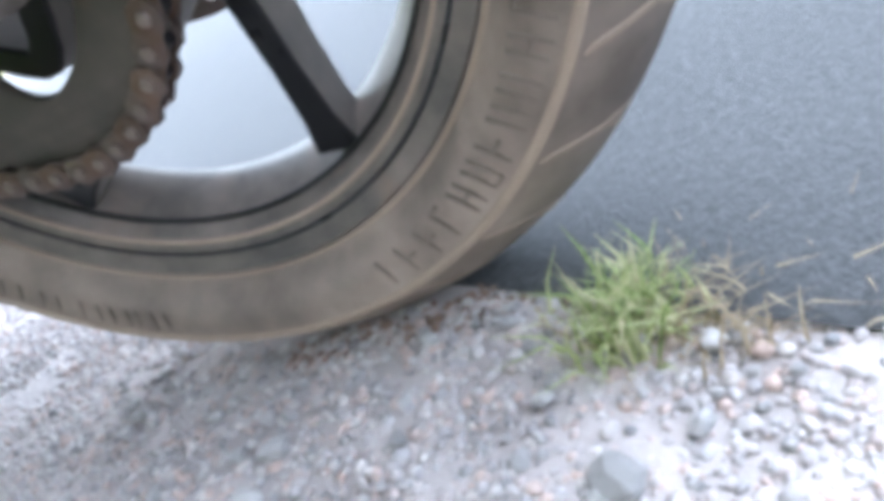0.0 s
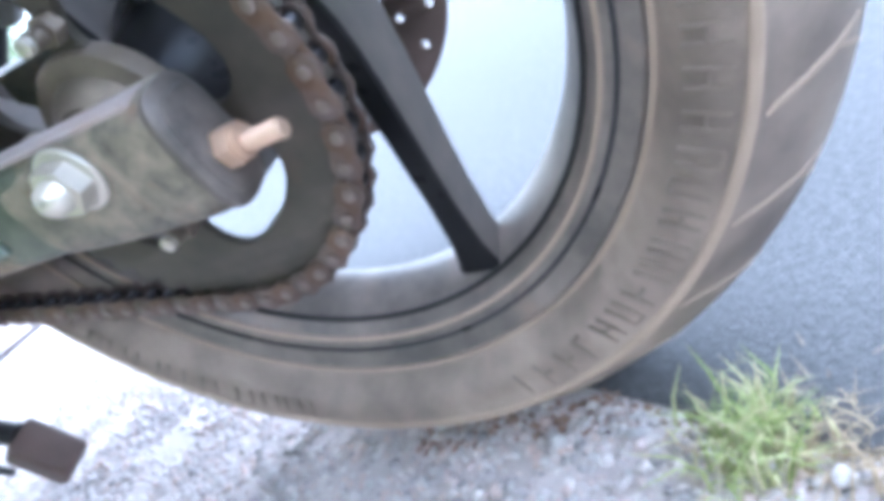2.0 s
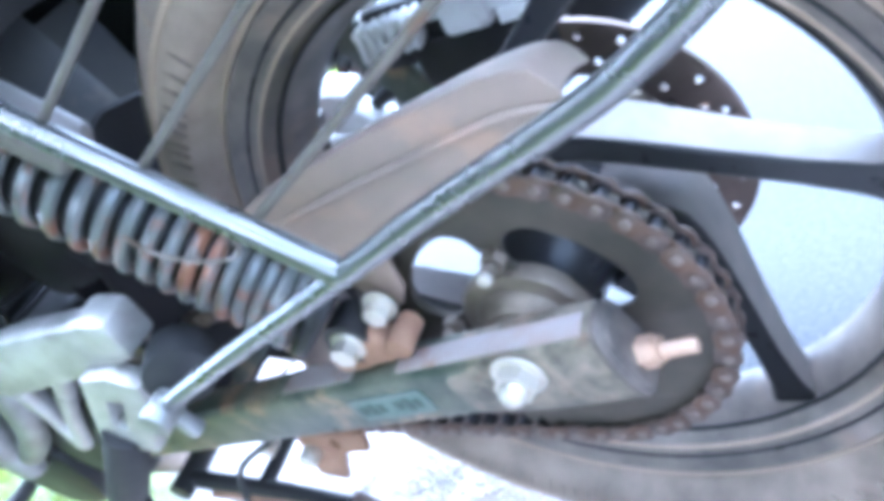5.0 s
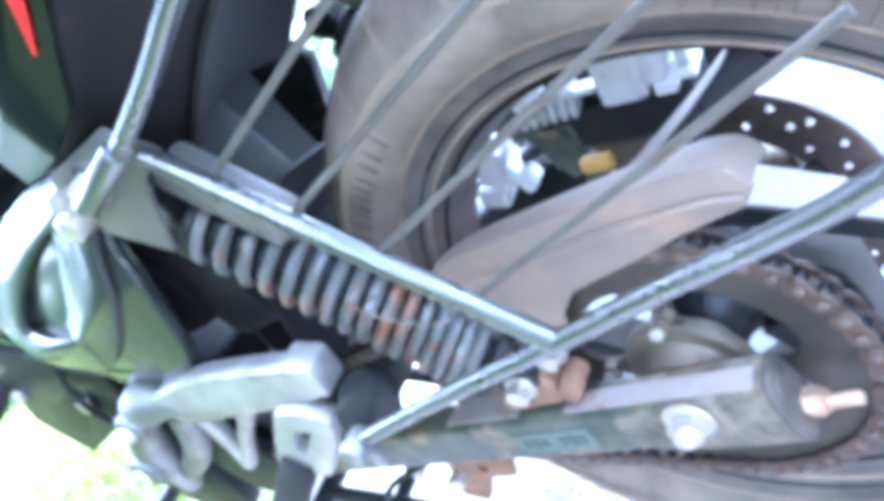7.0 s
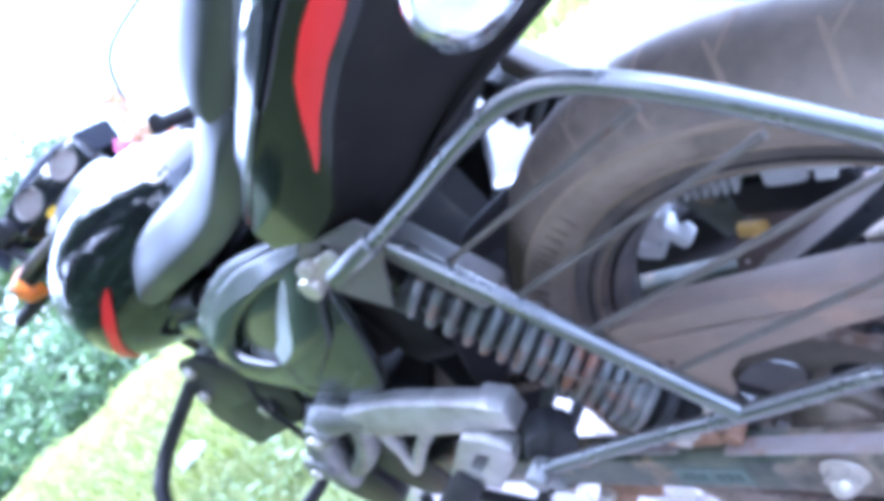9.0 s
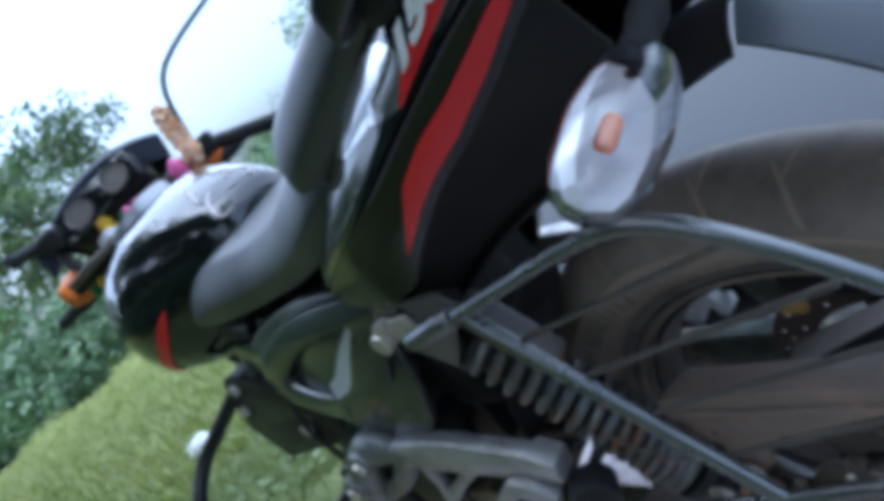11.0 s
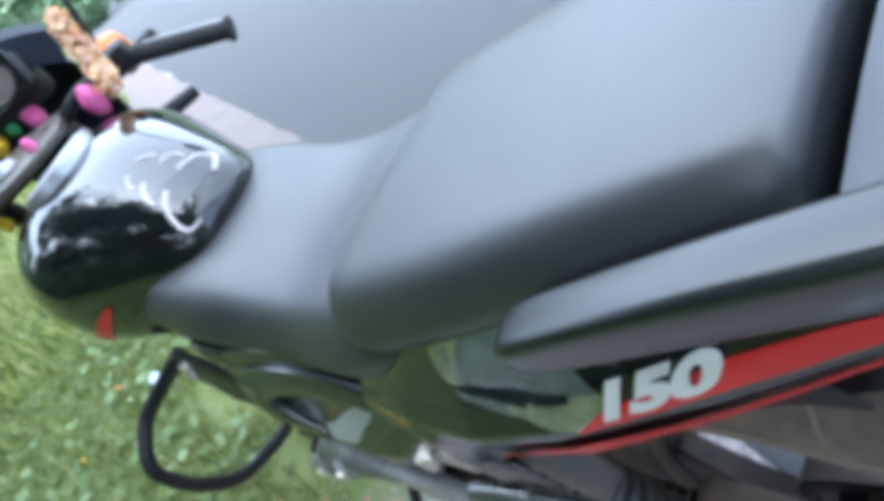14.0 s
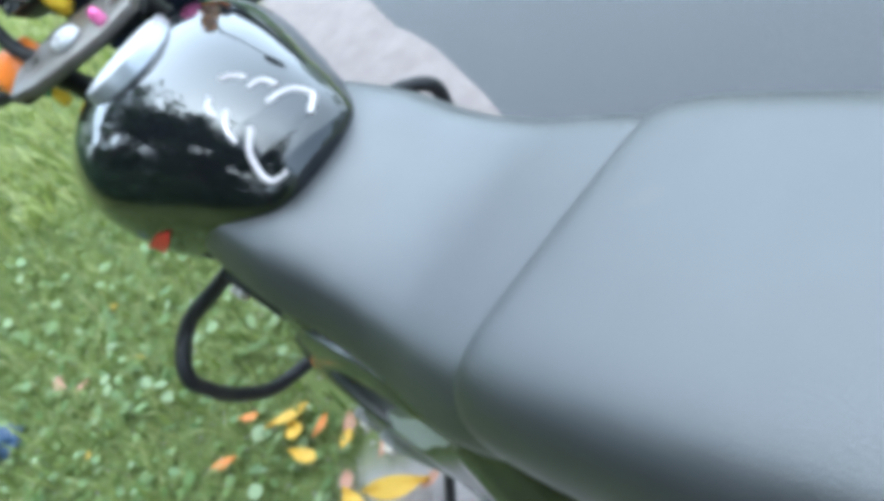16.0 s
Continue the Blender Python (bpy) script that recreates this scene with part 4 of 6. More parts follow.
panel_low = line((-0.28, 0.712), (-0.20, 0.704), (-0.16, 0.712), (-0.13, 0.734), (-0.085, 0.760), (-0.045, 0.778), (-0.016, 0.788), (0.03, 0.809), (0.09, 0.842), (0.11, 0.854), (0.155, 0.881), (0.25, 0.932), (0.28, 0.952))
crease_at = line(*CHARACTER)
for side in (-1, 1):
    panel = part("tail_panel", tail_skin(crease_at, lambda x: tail_at(x)[0], -0.28, 0.28, 0, 0.004, side, 48, 24), M_GLOSS, motorcycle, "gloss black tail panel with red stripes and a mirror patch", 50)
    part("panel_skirt", tail_skin(panel_low, lambda x: crease_at(x) - 0.0006, -0.28, 0.28, -0.0045, 0.003, side, 60, 18), M_SKIRT, panel, "black lower edge of the tail panel, turned under", 50)
    part("lower_stripe", tail_skin(line((-0.130, 0.741), (-0.085, 0.766), (-0.045, 0.784), (-0.016, 0.794), (0.03, 0.815), (0.09, 0.848), (0.11, 0.860), (0.155, 0.887), (0.25, 0.938)), line((-0.130, 0.743), (-0.07, 0.791), (-0.03, 0.809), (0.003, 0.819), (0.039, 0.834), (0.07, 0.847), (0.10, 0.862), (0.15, 0.893), (0.25, 0.944)), -0.130, 0.25, 0.0014, 0.0008, side, 44), M_RED, panel, "red decal stripe")
    stripe_low = line((-0.020, 0.832), (0.023, 0.850), (0.046, 0.860), (0.084, 0.874), (0.116, 0.888), (0.142, 0.901), (0.25, 0.955))
    part("upper_stripe", tail_skin(stripe_low, line((-0.020, 0.8335), (0.0, 0.851), (0.065, 0.883), (0.109, 0.898), (0.139, 0.909), (0.25, 0.962)), -0.020, 0.25, 0.0014, 0.0008, side, 40), M_RED, panel, "red decal stripe")
    part("pinstripe", tail_skin(lambda x: stripe_low(x) - 0.0018, lambda x: stripe_low(x) - 0.0003, 0.03, 0.25, 0.0012, 0.0006, side, 30, 3), M_ROD, panel, "thin worn grey edge line")
    # Mirror patch and dark slashes stand in for sky and trees reflected in the panel.
    part("silver_flash", tail_skin(line((-0.153, 0.834), (-0.141, 0.828), (-0.107, 0.826), (-0.055, 0.835), (-0.02, 0.832), (0.002, 0.846)), line((-0.153, 0.836), (-0.11, 0.851), (-0.067, 0.867), (-0.02, 0.868), (0.002, 0.858)), -0.153, 0.002, 0.0010, 0.0006, side, 30), M_SKY_PATCH, panel, "mirror-bright patch standing in for the sky reflected in the panel")
    for dx in (0.0, 0.03):
        part("dark_slash", tail_skin(line((-0.13 + dx, 0.824 + 0.3 * dx), (-0.05 + dx, 0.842 + 0.3 * dx)), line((-0.13 + dx, 0.825 + 0.3 * dx), (-0.09 + dx, 0.838 + 0.3 * dx), (-0.05 + dx, 0.846 + 0.3 * dx)), -0.13 + dx, -0.05 + dx, 0.0018, 0.0005, side), M_GLOSS, panel)
    if side < 0:
        cu = bpy.data.curves.new("text", "FONT")
        cu.body, cu.size, cu.shear, cu.extrude, cu.offset = "150", 0.042, 0.0, 0.0005, 0.0022
        ob = new("text", cu)
        bpy.context.view_layer.update()
        me = bpy.data.meshes.new_from_object(ob.evaluated_get(bpy.context.evaluated_depsgraph_get()))
        bpy.data.objects.remove(ob)
        bpy.data.curves.remove(cu)
        me.materials.clear()
        wide, high = max(v.co.x for v in me.vertices), max(v.co.y for v in me.vertices)
        for v in me.vertices:
            u, w = v.co.x / wide, v.co.y / high
            x, z = -0.007 + 0.066 * u + 0.006 * w, 0.8450 + 0.0270 * u + 0.0195 * w
            v.co = (x, tail_y(x, z, 0.0035) - v.co.z, z)
        part("model_number", me, M_WHITE, panel, "white slanted 150 lettering")

under = [[Vector((x, CY + k * (CY - tail_y(x, panel_low(x)) - 0.005), panel_low(x) + 0.004 + 0.012 * (1 - k * k))) for k in np.linspace(-1, 1, 11)] for x in np.linspace(-0.275, 0.27, 30)]
part("tail_underside", skin(under, 0.004), M_FENDER, motorcycle, "matt black tail underside")
topcap = [[Vector((x, CY + s * tail_at(x)[2] * 0.90, tail_at(x)[0] + 0.012 * (1 - s * s))) for s in np.linspace(-1, 1, 11)] for x in np.linspace(0.108, 0.28, 10)]
part("tail_top", skin(topcap, 0.004), M_TAILTOP, motorcycle, "satin dark tail top behind the seat")
bm = bmesh.new()
add_lathe(bm, [(0.0, -0.055), (0.018, -0.05), (0.024, -0.03), (0.026, 0), (0.024, 0.03), (0.018, 0.05), (0, 0.055)], (0.272, CY, 0.955), 24)
part("tail_lamp", bm, M_RED, motorcycle, "red tail lamp")


SEAT_Y = 0.018


def section(x, w, top, low, power=3.4, n=40, y=CY, dome=0.0):
    """A cushion-like cross-section."""
    ring = []
    h = (top - low) / 2
    for k in range(n):
        a = 2 * math.pi * k / n
        c, s = math.cos(a), math.sin(a)
        u = math.copysign(abs(c) ** (2 / power), c)
        v = math.copysign(abs(s) ** (2 / power), s)
        ring.append(Vector((x, y + w * u, low + h + h * v + (dome * (1 - u * u) if v > 0 else 0))))
    return ring


def cushion(keys, n, half, y):
    """A cushion from rows of x, half-width, top and bottom, with a half-profile of its own."""
    edge = smooth(half, 30)
    bm = bmesh.new()
    rings = []
    for x, w, top, low in smooth(keys, n):
        mid, h = (top + low) / 2, (top - low) / 2
        rings.append([Vector((x, y + w * u, mid + h * v)) for u, v in edge] + [Vector((x, y - w * u, mid + h * v)) for u, v in edge[-2:0:-1]])
    return add_loft(bm, rings)


def loft_keys(keys, n, power, dome=0.0, segs=44, y=CY):
    bm = bmesh.new()
    return add_loft(bm, [section(k[0], k[1], k[2], k[3], power, segs, y, dome) for k in smooth(keys, n)])


rider = [(-0.758, 0.102, 0.770, 0.744), (-0.750, 0.112, 0.780, 0.739), (-0.72, 0.119, 0.792, 0.737), (-0.66, 0.125, 0.806, 0.736), (-0.55, 0.129, 0.812, 0.736), (-0.45, 0.124, 0.806, 0.736), (-0.36, 0.127, 0.812, 0.742), (-0.28, 0.133, 0.832, 0.758), (-0.22, 0.127, 0.848, 0.778), (-0.17, 0.11, 0.848, 0.788)]
seat = part("seat", cushion(rider, 40, [(0, 1.06), (0.40, 1.04), (0.66, 0.98), (0.78, 0.84), (0.90, 0.42), (0.98, -0.05), (1, -0.35), (0.97, -0.8), (0.88, -1), (0.4, -1), (0, -1)], SEAT_Y - 0.006), M_SEAT, motorcycle, "grey-black vinyl dual seat with a raised pillion pad", 60)
pillion = [(-0.232, 0.106, 0.860, 0.806), (-0.2305, 0.117, 0.869, 0.801), (-0.222, 0.1225, 0.876, 0.800), (-0.18, 0.124, 0.889, 0.814), (-0.09, 0.116, 0.913, 0.846), (0.0, 0.101, 0.936, 0.878), (0.06, 0.090, 0.950, 0.898), (0.085, 0.085, 0.952, 0.902), (0.095, 0.080, 0.945, 0.905), (0.099, 0.072, 0.935, 0.908)]
pad = part("pillion_pad", cushion(pillion, 44, [(0, 1.04), (0.40, 1.03), (0.64, 0.985), (0.77, 0.89), (0.86, 0.70), (0.93, 0.40), (0.98, 0.06), (1, -0.25), (0.985, -0.55), (0.93, -0.88), (0.84, -1), (0.4, -1), (0, -1)], SEAT_Y - 0.0065), M_SEAT, seat, "raised pillion pad with a seam at its front")
for v in pad.data.vertices:  # its front seam runs askew, and the far edge is drawn in
    v.co.x += 0.085 * max(v.co.y + 0.10, 0) * min(max((-0.05 - v.co.x) / 0.17, 0), 1)
    v.co.y -= 0.05 * max(v.co.y - 0.02, 0)

tank_keys = [(-0.540, 0.012, 0.822, 0.77), (-0.544, 0.040, 0.832, 0.76), (-0.560, 0.066, 0.849, 0.74), (-0.605, 0.090, 0.870, 0.70), (-0.66, 0.110, 0.890, 0.675), (-0.73, 0.135, 0.908, 0.655), (-0.80, 0.157, 0.916, 0.648), (-0.86, 0.165, 0.912, 0.648), (-0.92, 0.162, 0.900, 0.652), (-0.99, 0.146, 0.876, 0.665), (-1.06, 0.110, 0.845, 0.70), (-1.10, 0.06, 0.815, 0.74), (-1.105, 0.02, 0.80, 0.77)]
tank = part("fuel_tank", loft_keys(tank_keys, 60, 2.35, 0.0, 64), M_TANK, motorcycle, "gloss black fuel tank with a silver emblem and red flash", 60)


def tank_top(x, y):
    """The height of the tank's skin at a place."""
    k = [float(np.interp(-x, [-q[0] for q in tank_keys], [q[j] for q in tank_keys])) for j in (1, 2, 3)]
    u = min(abs(y - CY) / k[0], 0.999)
    h = (k[1] - k[2]) / 2
    return k[2] + h + h * (1 - u ** 2.35) ** (1 / 2.35)


def on_tank(shape, lift=0.002):
    return [[Vector((x, y, tank_top(x, y) + lift)) for x, y in row] for row in shape]


# the emblem: a silver wing-like shape of nested strokes
field = [[(x + 0.35 * (y - 0.020), y) for x in np.linspace(-0.599 - 0.10 * abs(y - 0.020), -0.560, 7)] for y in np.linspace(-0.017, 0.057, 11)]
part("emblem_field", skin(on_tank(field, 0.0012), 0.001), M_EMBLEM, tank, "dark enamel emblem field")
for way, r in (([(-0.599, 0.034), (-0.596, 0.053), (-0.589, 0.063), (-0.576, 0.065), (-0.560, 0.046)], 0.0032), ([(-0.595, 0.005), (-0.583, -0.016), (-0.560, -0.027), (-0.550, -0.010)], 0.0032), ([(-0.628, 0.039), (-0.623, 0.052), (-0.607, 0.055)], 0.0028), ([(-0.629, 0.007), (-0.619, -0.007), (-0.600, -0.014)], 0.0030), ([(-0.655, 0.010), (-0.650, 0.001), (-0.636, -0.003)], 0.0022), ([(-0.661, 0.032), (-0.653, 0.041), (-0.639, 0.046)], 0.0022)):
    bm = add_tube(bmesh.new(), [Vector((x, y, tank_top(x, y))) for x, y in smooth(way, 22)], r, 8)
    part("emblem_stroke", bm, M_EMBLEM_EDGE, tank, "raised silver emblem stroke")
CAP_AT = Matrix.Translation((-0.838, CY - 0.004, 0.9095)) @ pose(0, 0, 0, 0, -12, 0)
bm = bmesh.new()
add_lathe(bm, [(0.0, 0.008), (0.054, 0.008), (0.056, 0.0095), (0.060, 0.009), (0.063, 0.004), (0.064, -0.02)], (0, 0, 0), 48, "Z")
bm.transform(CAP_AT)
cap = part("filler_cap", bm, M_SILVER, tank, "bright round fuel filler cap")
bm = bmesh.new()
add_lathe(bm, [(0.0, 0.0108), (0.049, 0.0108), (0.052, 0.0095), (0.052, 0.0)], (0, 0, 0), 40, "Z")
bm.transform(CAP_AT)
part("cap_face", bm, M_CAPFACE, cap, "pale flat cap face")


def tank_side(x, z, lift=0.0015):
    """A place on the tank's near side at that height."""
    k = [float(np.interp(-x, [-q[0] for q in tank_keys], [q[j] for q in tank_keys])) for j in (1, 2, 3)]
    h = (k[1] - k[2]) / 2
    v = min(abs(z - k[2] - h) / h, 0.995)
    return Vector((x, CY - k[0] * (1 - v ** 2.35) ** (1 / 2.35) - lift, z))


flash = [[tank_side(x, lo + (hi - lo) * f, 0.002) for f in np.linspace(0, 1, 6)] for x, lo, hi in smooth([(-0.725, 0.797, 0.800), (-0.755, 0.776, 0.793), (-0.79, 0.754, 0.776), (-0.84, 0.728, 0.750), (-0.88, 0.704, 0.732), (-0.91, 0.694, 0.718), (-0.945, 0.698, 0.706)], 36)]
part("red_flash", skin(flash, 0.001), M_RED, tank, "red decal flash")

# side covers with a recessed vent framed by bright ribs
cover = [(-0.20, 0.700), (-0.26, 0.715), (-0.36, 0.722), (-0.46, 0.712), (-0.56, 0.690), (-0.60, 0.655), (-0.58, 0.610), (-0.53, 0.555), (-0.49, 0.520), (-0.432, 0.500), (-0.37, 0.532), (-0.315, 0.595), (-0.277, 0.645), (-0.23, 0.672)]
rim_out = [(-0.16, 0.694), (-0.23, 0.707), (-0.32, 0.713), (-0.42, 0.704), (-0.52, 0.682), (-0.580, 0.652), (-0.576, 0.612), (-0.520, 0.580), (-0.460, 0.570), (-0.355, 0.608), (-0.28, 0.650), (-0.20, 0.682)]
rim_in = [(-0.270, 0.689), (-0.33, 0.690), (-0.42, 0.680), (-0.50, 0.660), (-0.538, 0.642), (-0.525, 0.622), (-0.470, 0.603), (-0.41, 0.615), (-0.345, 0.648), (-0.29, 0.675)]
def lean_in(shape, side):
    """The cover leans in towards its top and sweeps forward with it."""
    for v in shape.verts if isinstance(shape, bmesh.types.BMesh) else shape.vertices:
        d = 0.33 * max(0.0, v.co.z - 0.615)
        v.co += Vector((-2.5 * d, -side * d, -0.10 * d))
    return shape


for side in (-1, 1):
    y = CY + side * 0.150
    sc = part("side_cover", lean_in(plate([tuple(p) for p in smooth(cover + cover[:1], 60)][:-1], [], 0.016, 0.005, Matrix.Translation((0, y, 0))), side), M_COVER, motorcycle, "dark glossy side cover with a sculpted rim round a sunken vent")
    part("rim", lean_in(plate([tuple(p) for p in smooth(rim_out + rim_out[:1], 50)][:-1], [[tuple(p) for p in smooth(rim_in + rim_in[:1], 36)][:-1]], 0.012, 0.005, Matrix.Translation((0, y + side * 0.012, 0))), side), M_COVER, sc)
    slope = [[Vector((p[0] + (q[0] - p[0]) * f, y + side * (0.0165 - 0.010 * f), p[1] + (q[1] - p[1]) * f)) for f in np.linspace(0, 1, 4)] for p, q in (((-0.285, 0.684), (-0.310, 0.681)), ((-0.315, 0.666), (-0.360, 0.664)), ((-0.355, 0.644), (-0.405, 0.647)), ((-0.410, 0.618), (-0.440, 0.632)), ((-0.465, 0.606), (-0.468, 0.624)))]
    # The vent's slope is coloured pale to carry a bright reflection.
    part("vent_face", lean_in(skin(slope, 0.002), side), M_VENT_GLARE, sc)
    yo = y + side * 0.005
    for pts_, r in (([(-0.54, 0.573), (-0.48, 0.546), (-0.42, 0.544), (-0.365, 0.562)], 0.004),):
        bm = add_tube(bmesh.new(), [Vector((u, yo, v)) for u, v in smooth(pts_, 20)], r, 10)
        part("rib", bm, M_COVER, sc)
    bm = bmesh.new()
    add_box(bm, (-0.645, y + side * -0.026, 0.672), (0.10, 0.02, 0.055), 0.01, Matrix.Rotation(radians(8), 3, "Y"))
    part("front_cover", bm, M_COVER, sc)

# grab rails: flat-sided bars rising beside the pillion pad
for side in (-1, 1):
    bm = bmesh.new()
    rings = []
    for x, y, z, w, h in smooth([(-0.034, 0.134, 0.890, 0.006, 0.011), (-0.028, 0.134, 0.894, 0.012, 0.014), (-0.008, 0.132, 0.903, 0.0145, 0.0155), (0.07, 0.121, 0.931, 0.015, 0.016), (0.15, 0.106, 0.953, 0.015, 0.016), (0.23, 0.089, 0.978, 0.0145, 0.0155), (0.27, 0.072, 0.988, 0.011, 0.013)], 30):
        ring = []
        for q in np.linspace(0, 2 * math.pi, 20, endpoint=False):
            u, v = (math.copysign(abs(k) ** 0.45, k) for k in (math.cos(q), math.sin(q)))
            ring.append(Vector((x, CY + side * (y + w * u), z + h * v)))
        rings.append(ring)
    add_loft(bm, rings)
    rail = part("grab_rail", bm, M_RAIL, motorcycle, "satin black grab rail", 40)
    for x, y, z in ((0.0, 0.125, 0.900), (0.19, 0.092, 0.960)):
        bm = bmesh.new()
        add_box(bm, (x, CY + side * y, z - 0.008), (0.03, 0.012, 0.04), 0.003)
        part("rail_foot", bm, M_BLACKMETAL, rail)

# rear mudguard, hanger and number plate carrier
hug = [[AXLE + Vector((0.365 * math.cos(radians(a)), w, 0.365 * math.sin(radians(a)) - abs(w) * 0.25)) for w in np.linspace(-0.082, 0.082, 9)] for a in np.linspace(134, 174, 12)]
arch = [[Vector((x, CY - 0.008 + 0.078 * s * min(1, 0.55 + 4 * (0.105 - x)), z - 0.022 * s * s)) for s in np.linspace(-1, 1, 9)] for x, z in smooth([(-0.24, 0.660), (-0.14, 0.700), (-0.05, 0.724), (0.04, 0.738), (0.085, 0.742), (0.105, 0.742)], 28)]
part("under_tail_mudguard", skin(arch, 0.004), M_FENDER, motorcycle, "matt black mudguard arch under the tail")
for side in (-1, 1):
    liner = [[Vector((x, CY + side * (0.072 + (CY - tail_y(x, panel_low(x)) - 0.078) * f), z + (panel_low(x) + 0.006 - z) * f)) for f in np.linspace(0, 1, 5)] for x, z in smooth([(-0.24, 0.640), (-0.14, 0.682), (-0.05, 0.706), (0.03, 0.718), (0.075, 0.728)], 16)]
    part("tail_liner", skin(liner, 0.003), M_FENDER, motorcycle, "matt black liner between tail and mudguard")
part("inner_mudguard", skin(hug, 0.004), M_FENDER, motorcycle, "dusty matt black inner mudguard")
rear = [[Vector((x, CY + w * wid, z - 0.02 * w * w)) for w in np.linspace(-1, 1, 9)] for x, z, wid in smooth([(0.118, 0.752, 0.062), (0.14, 0.735, 0.064), (0.17, 0.705, 0.065), (0.22, 0.645, 0.065), (0.27, 0.565, 0.062), (0.30, 0.480, 0.058)], 16)]
part("rear_mudguard", skin(rear, 0.004), M_TAILTOP, motorcycle, "dusty dark grey rear mudguard")
bm = bmesh.new()
add_box(bm, (-0.345, -0.015, 0.60), (0.09, 0.15, 0.22), 0.02)
add_box(bm, (-0.45, 0.0, 0.62), (0.18, 0.20, 0.20), 0.03)
part("battery_box", bm, M_FENDER, motorcycle, "black battery and air box")
flap = [[Vector((x, CY + 0.105 * e, z)) for e in np.linspace(-1, 1, 7)] for x, z in ((-0.335, 0.66), (-0.345, 0.58), (-0.355, 0.50), (-0.370, 0.43), (-0.385, 0.37))]
part("mud_flap", skin(flap, 0.005), M_FENDER, motorcycle, "black rubber mud flap before the rear wheel")
bm = bmesh.new()
add_drum(bm, (-0.47, -0.030, 0.405), (-0.36, -0.050, 0.425), 0.034, 24)
part("air_pipe", bm, M_PIPE, motorcycle, "grimy grey-brown pipe behind the side cover")
for side in (-1, 1):
    bm = add_tube(bmesh.new(), rounded([(0.22, CY + side * 0.05, 0.88), (-0.10, CY + side * 0.095, 0.77), (-0.36, CY + side * 0.105, 0.70), (-0.60, CY + side * 0.10, 0.70)], 0.08), 0.014)
    part("subframe_tube", bm, M_BLACKMETAL, motorcycle)

# rear indicators: clear lens, reflector and amber bulb on a ribbed rubber stalk
for side in (-1, 1):
    def mir(p):
        return Vector((p[0], p[1] if side < 0 else 2 * CY - p[1], p[2]))
    tip, root, stem = mir((0.113, -0.214, 0.764)), mir((0.123, -0.131, 0.783)), mir((0.150, -0.050, 0.825))
    ax = (root - tip).normalized()
    bm = bmesh.new()
    add_tube(bm, [root + (stem - root) * f for f in np.linspace(-0.05, 1, 12)], [(0.0108 if k % 2 else 0.0086) + 0.004 * (k == 0) for k in range(12)], 16)
    ind = part("rear_indicator", bm, M_RUBBER, motorcycle, "clear-lensed turn signal on a ribbed rubber stalk")
    ln = (root - tip).length
    m = Matrix.Translation(tip) @ ax.to_track_quat("Z", "Y").to_matrix().to_4x4()
    bm = bmesh.new()
    shell = [(0.0008, 0.0), (0.012, 0.002), (0.020, 0.010), (0.0240, 0.024), (0.0258, 0.044), (0.0250, 0.064), (0.019, 0.082), (0.0008, 0.0885)]
    add_lathe(bm, shell + [(r * 0.93, 0.0020 + 0.955 * w) for r, w in shell[::-1]], (0, 0, 0), 40, "Z", closed=True)
    bm.transform(m @ Matrix.Diagonal((1.12, 0.92, 1, 1)))
    part("lens", bm, M_LENS, ind, "clear ribbed plastic lens").visible_shadow = False
    fwd = m.to_3x3().inverted() @ Vector((-1, 0, 0))
    bm = bmesh.new()
    add_lathe(bm, [(0.003, 0.006), (0.013, 0.010), (0.0195, 0.022), (0.0225, 0.038), (0.0228, 0.052), (0.0185, 0.070), (0.004, 0.078)], (0, 0, 0), 11, "Z", start=math.degrees(math.atan2(fwd.y, fwd.x)) - 100, sweep=200)
    bm.transform(m @ Matrix.Diagonal((1.12, 0.92, 1, 1)))
    part("reflector", bm, M_REFLECTOR, ind, "", 5)
    bm = bmesh.new()
    add_drum(bm, (0.003, 0, 0.036), (0.003, 0, 0.055), 0.0056, 14, 0.6)
    bm.transform(m)
    part("bulb", bm, M_ORANGE, ind, "amber bulb")

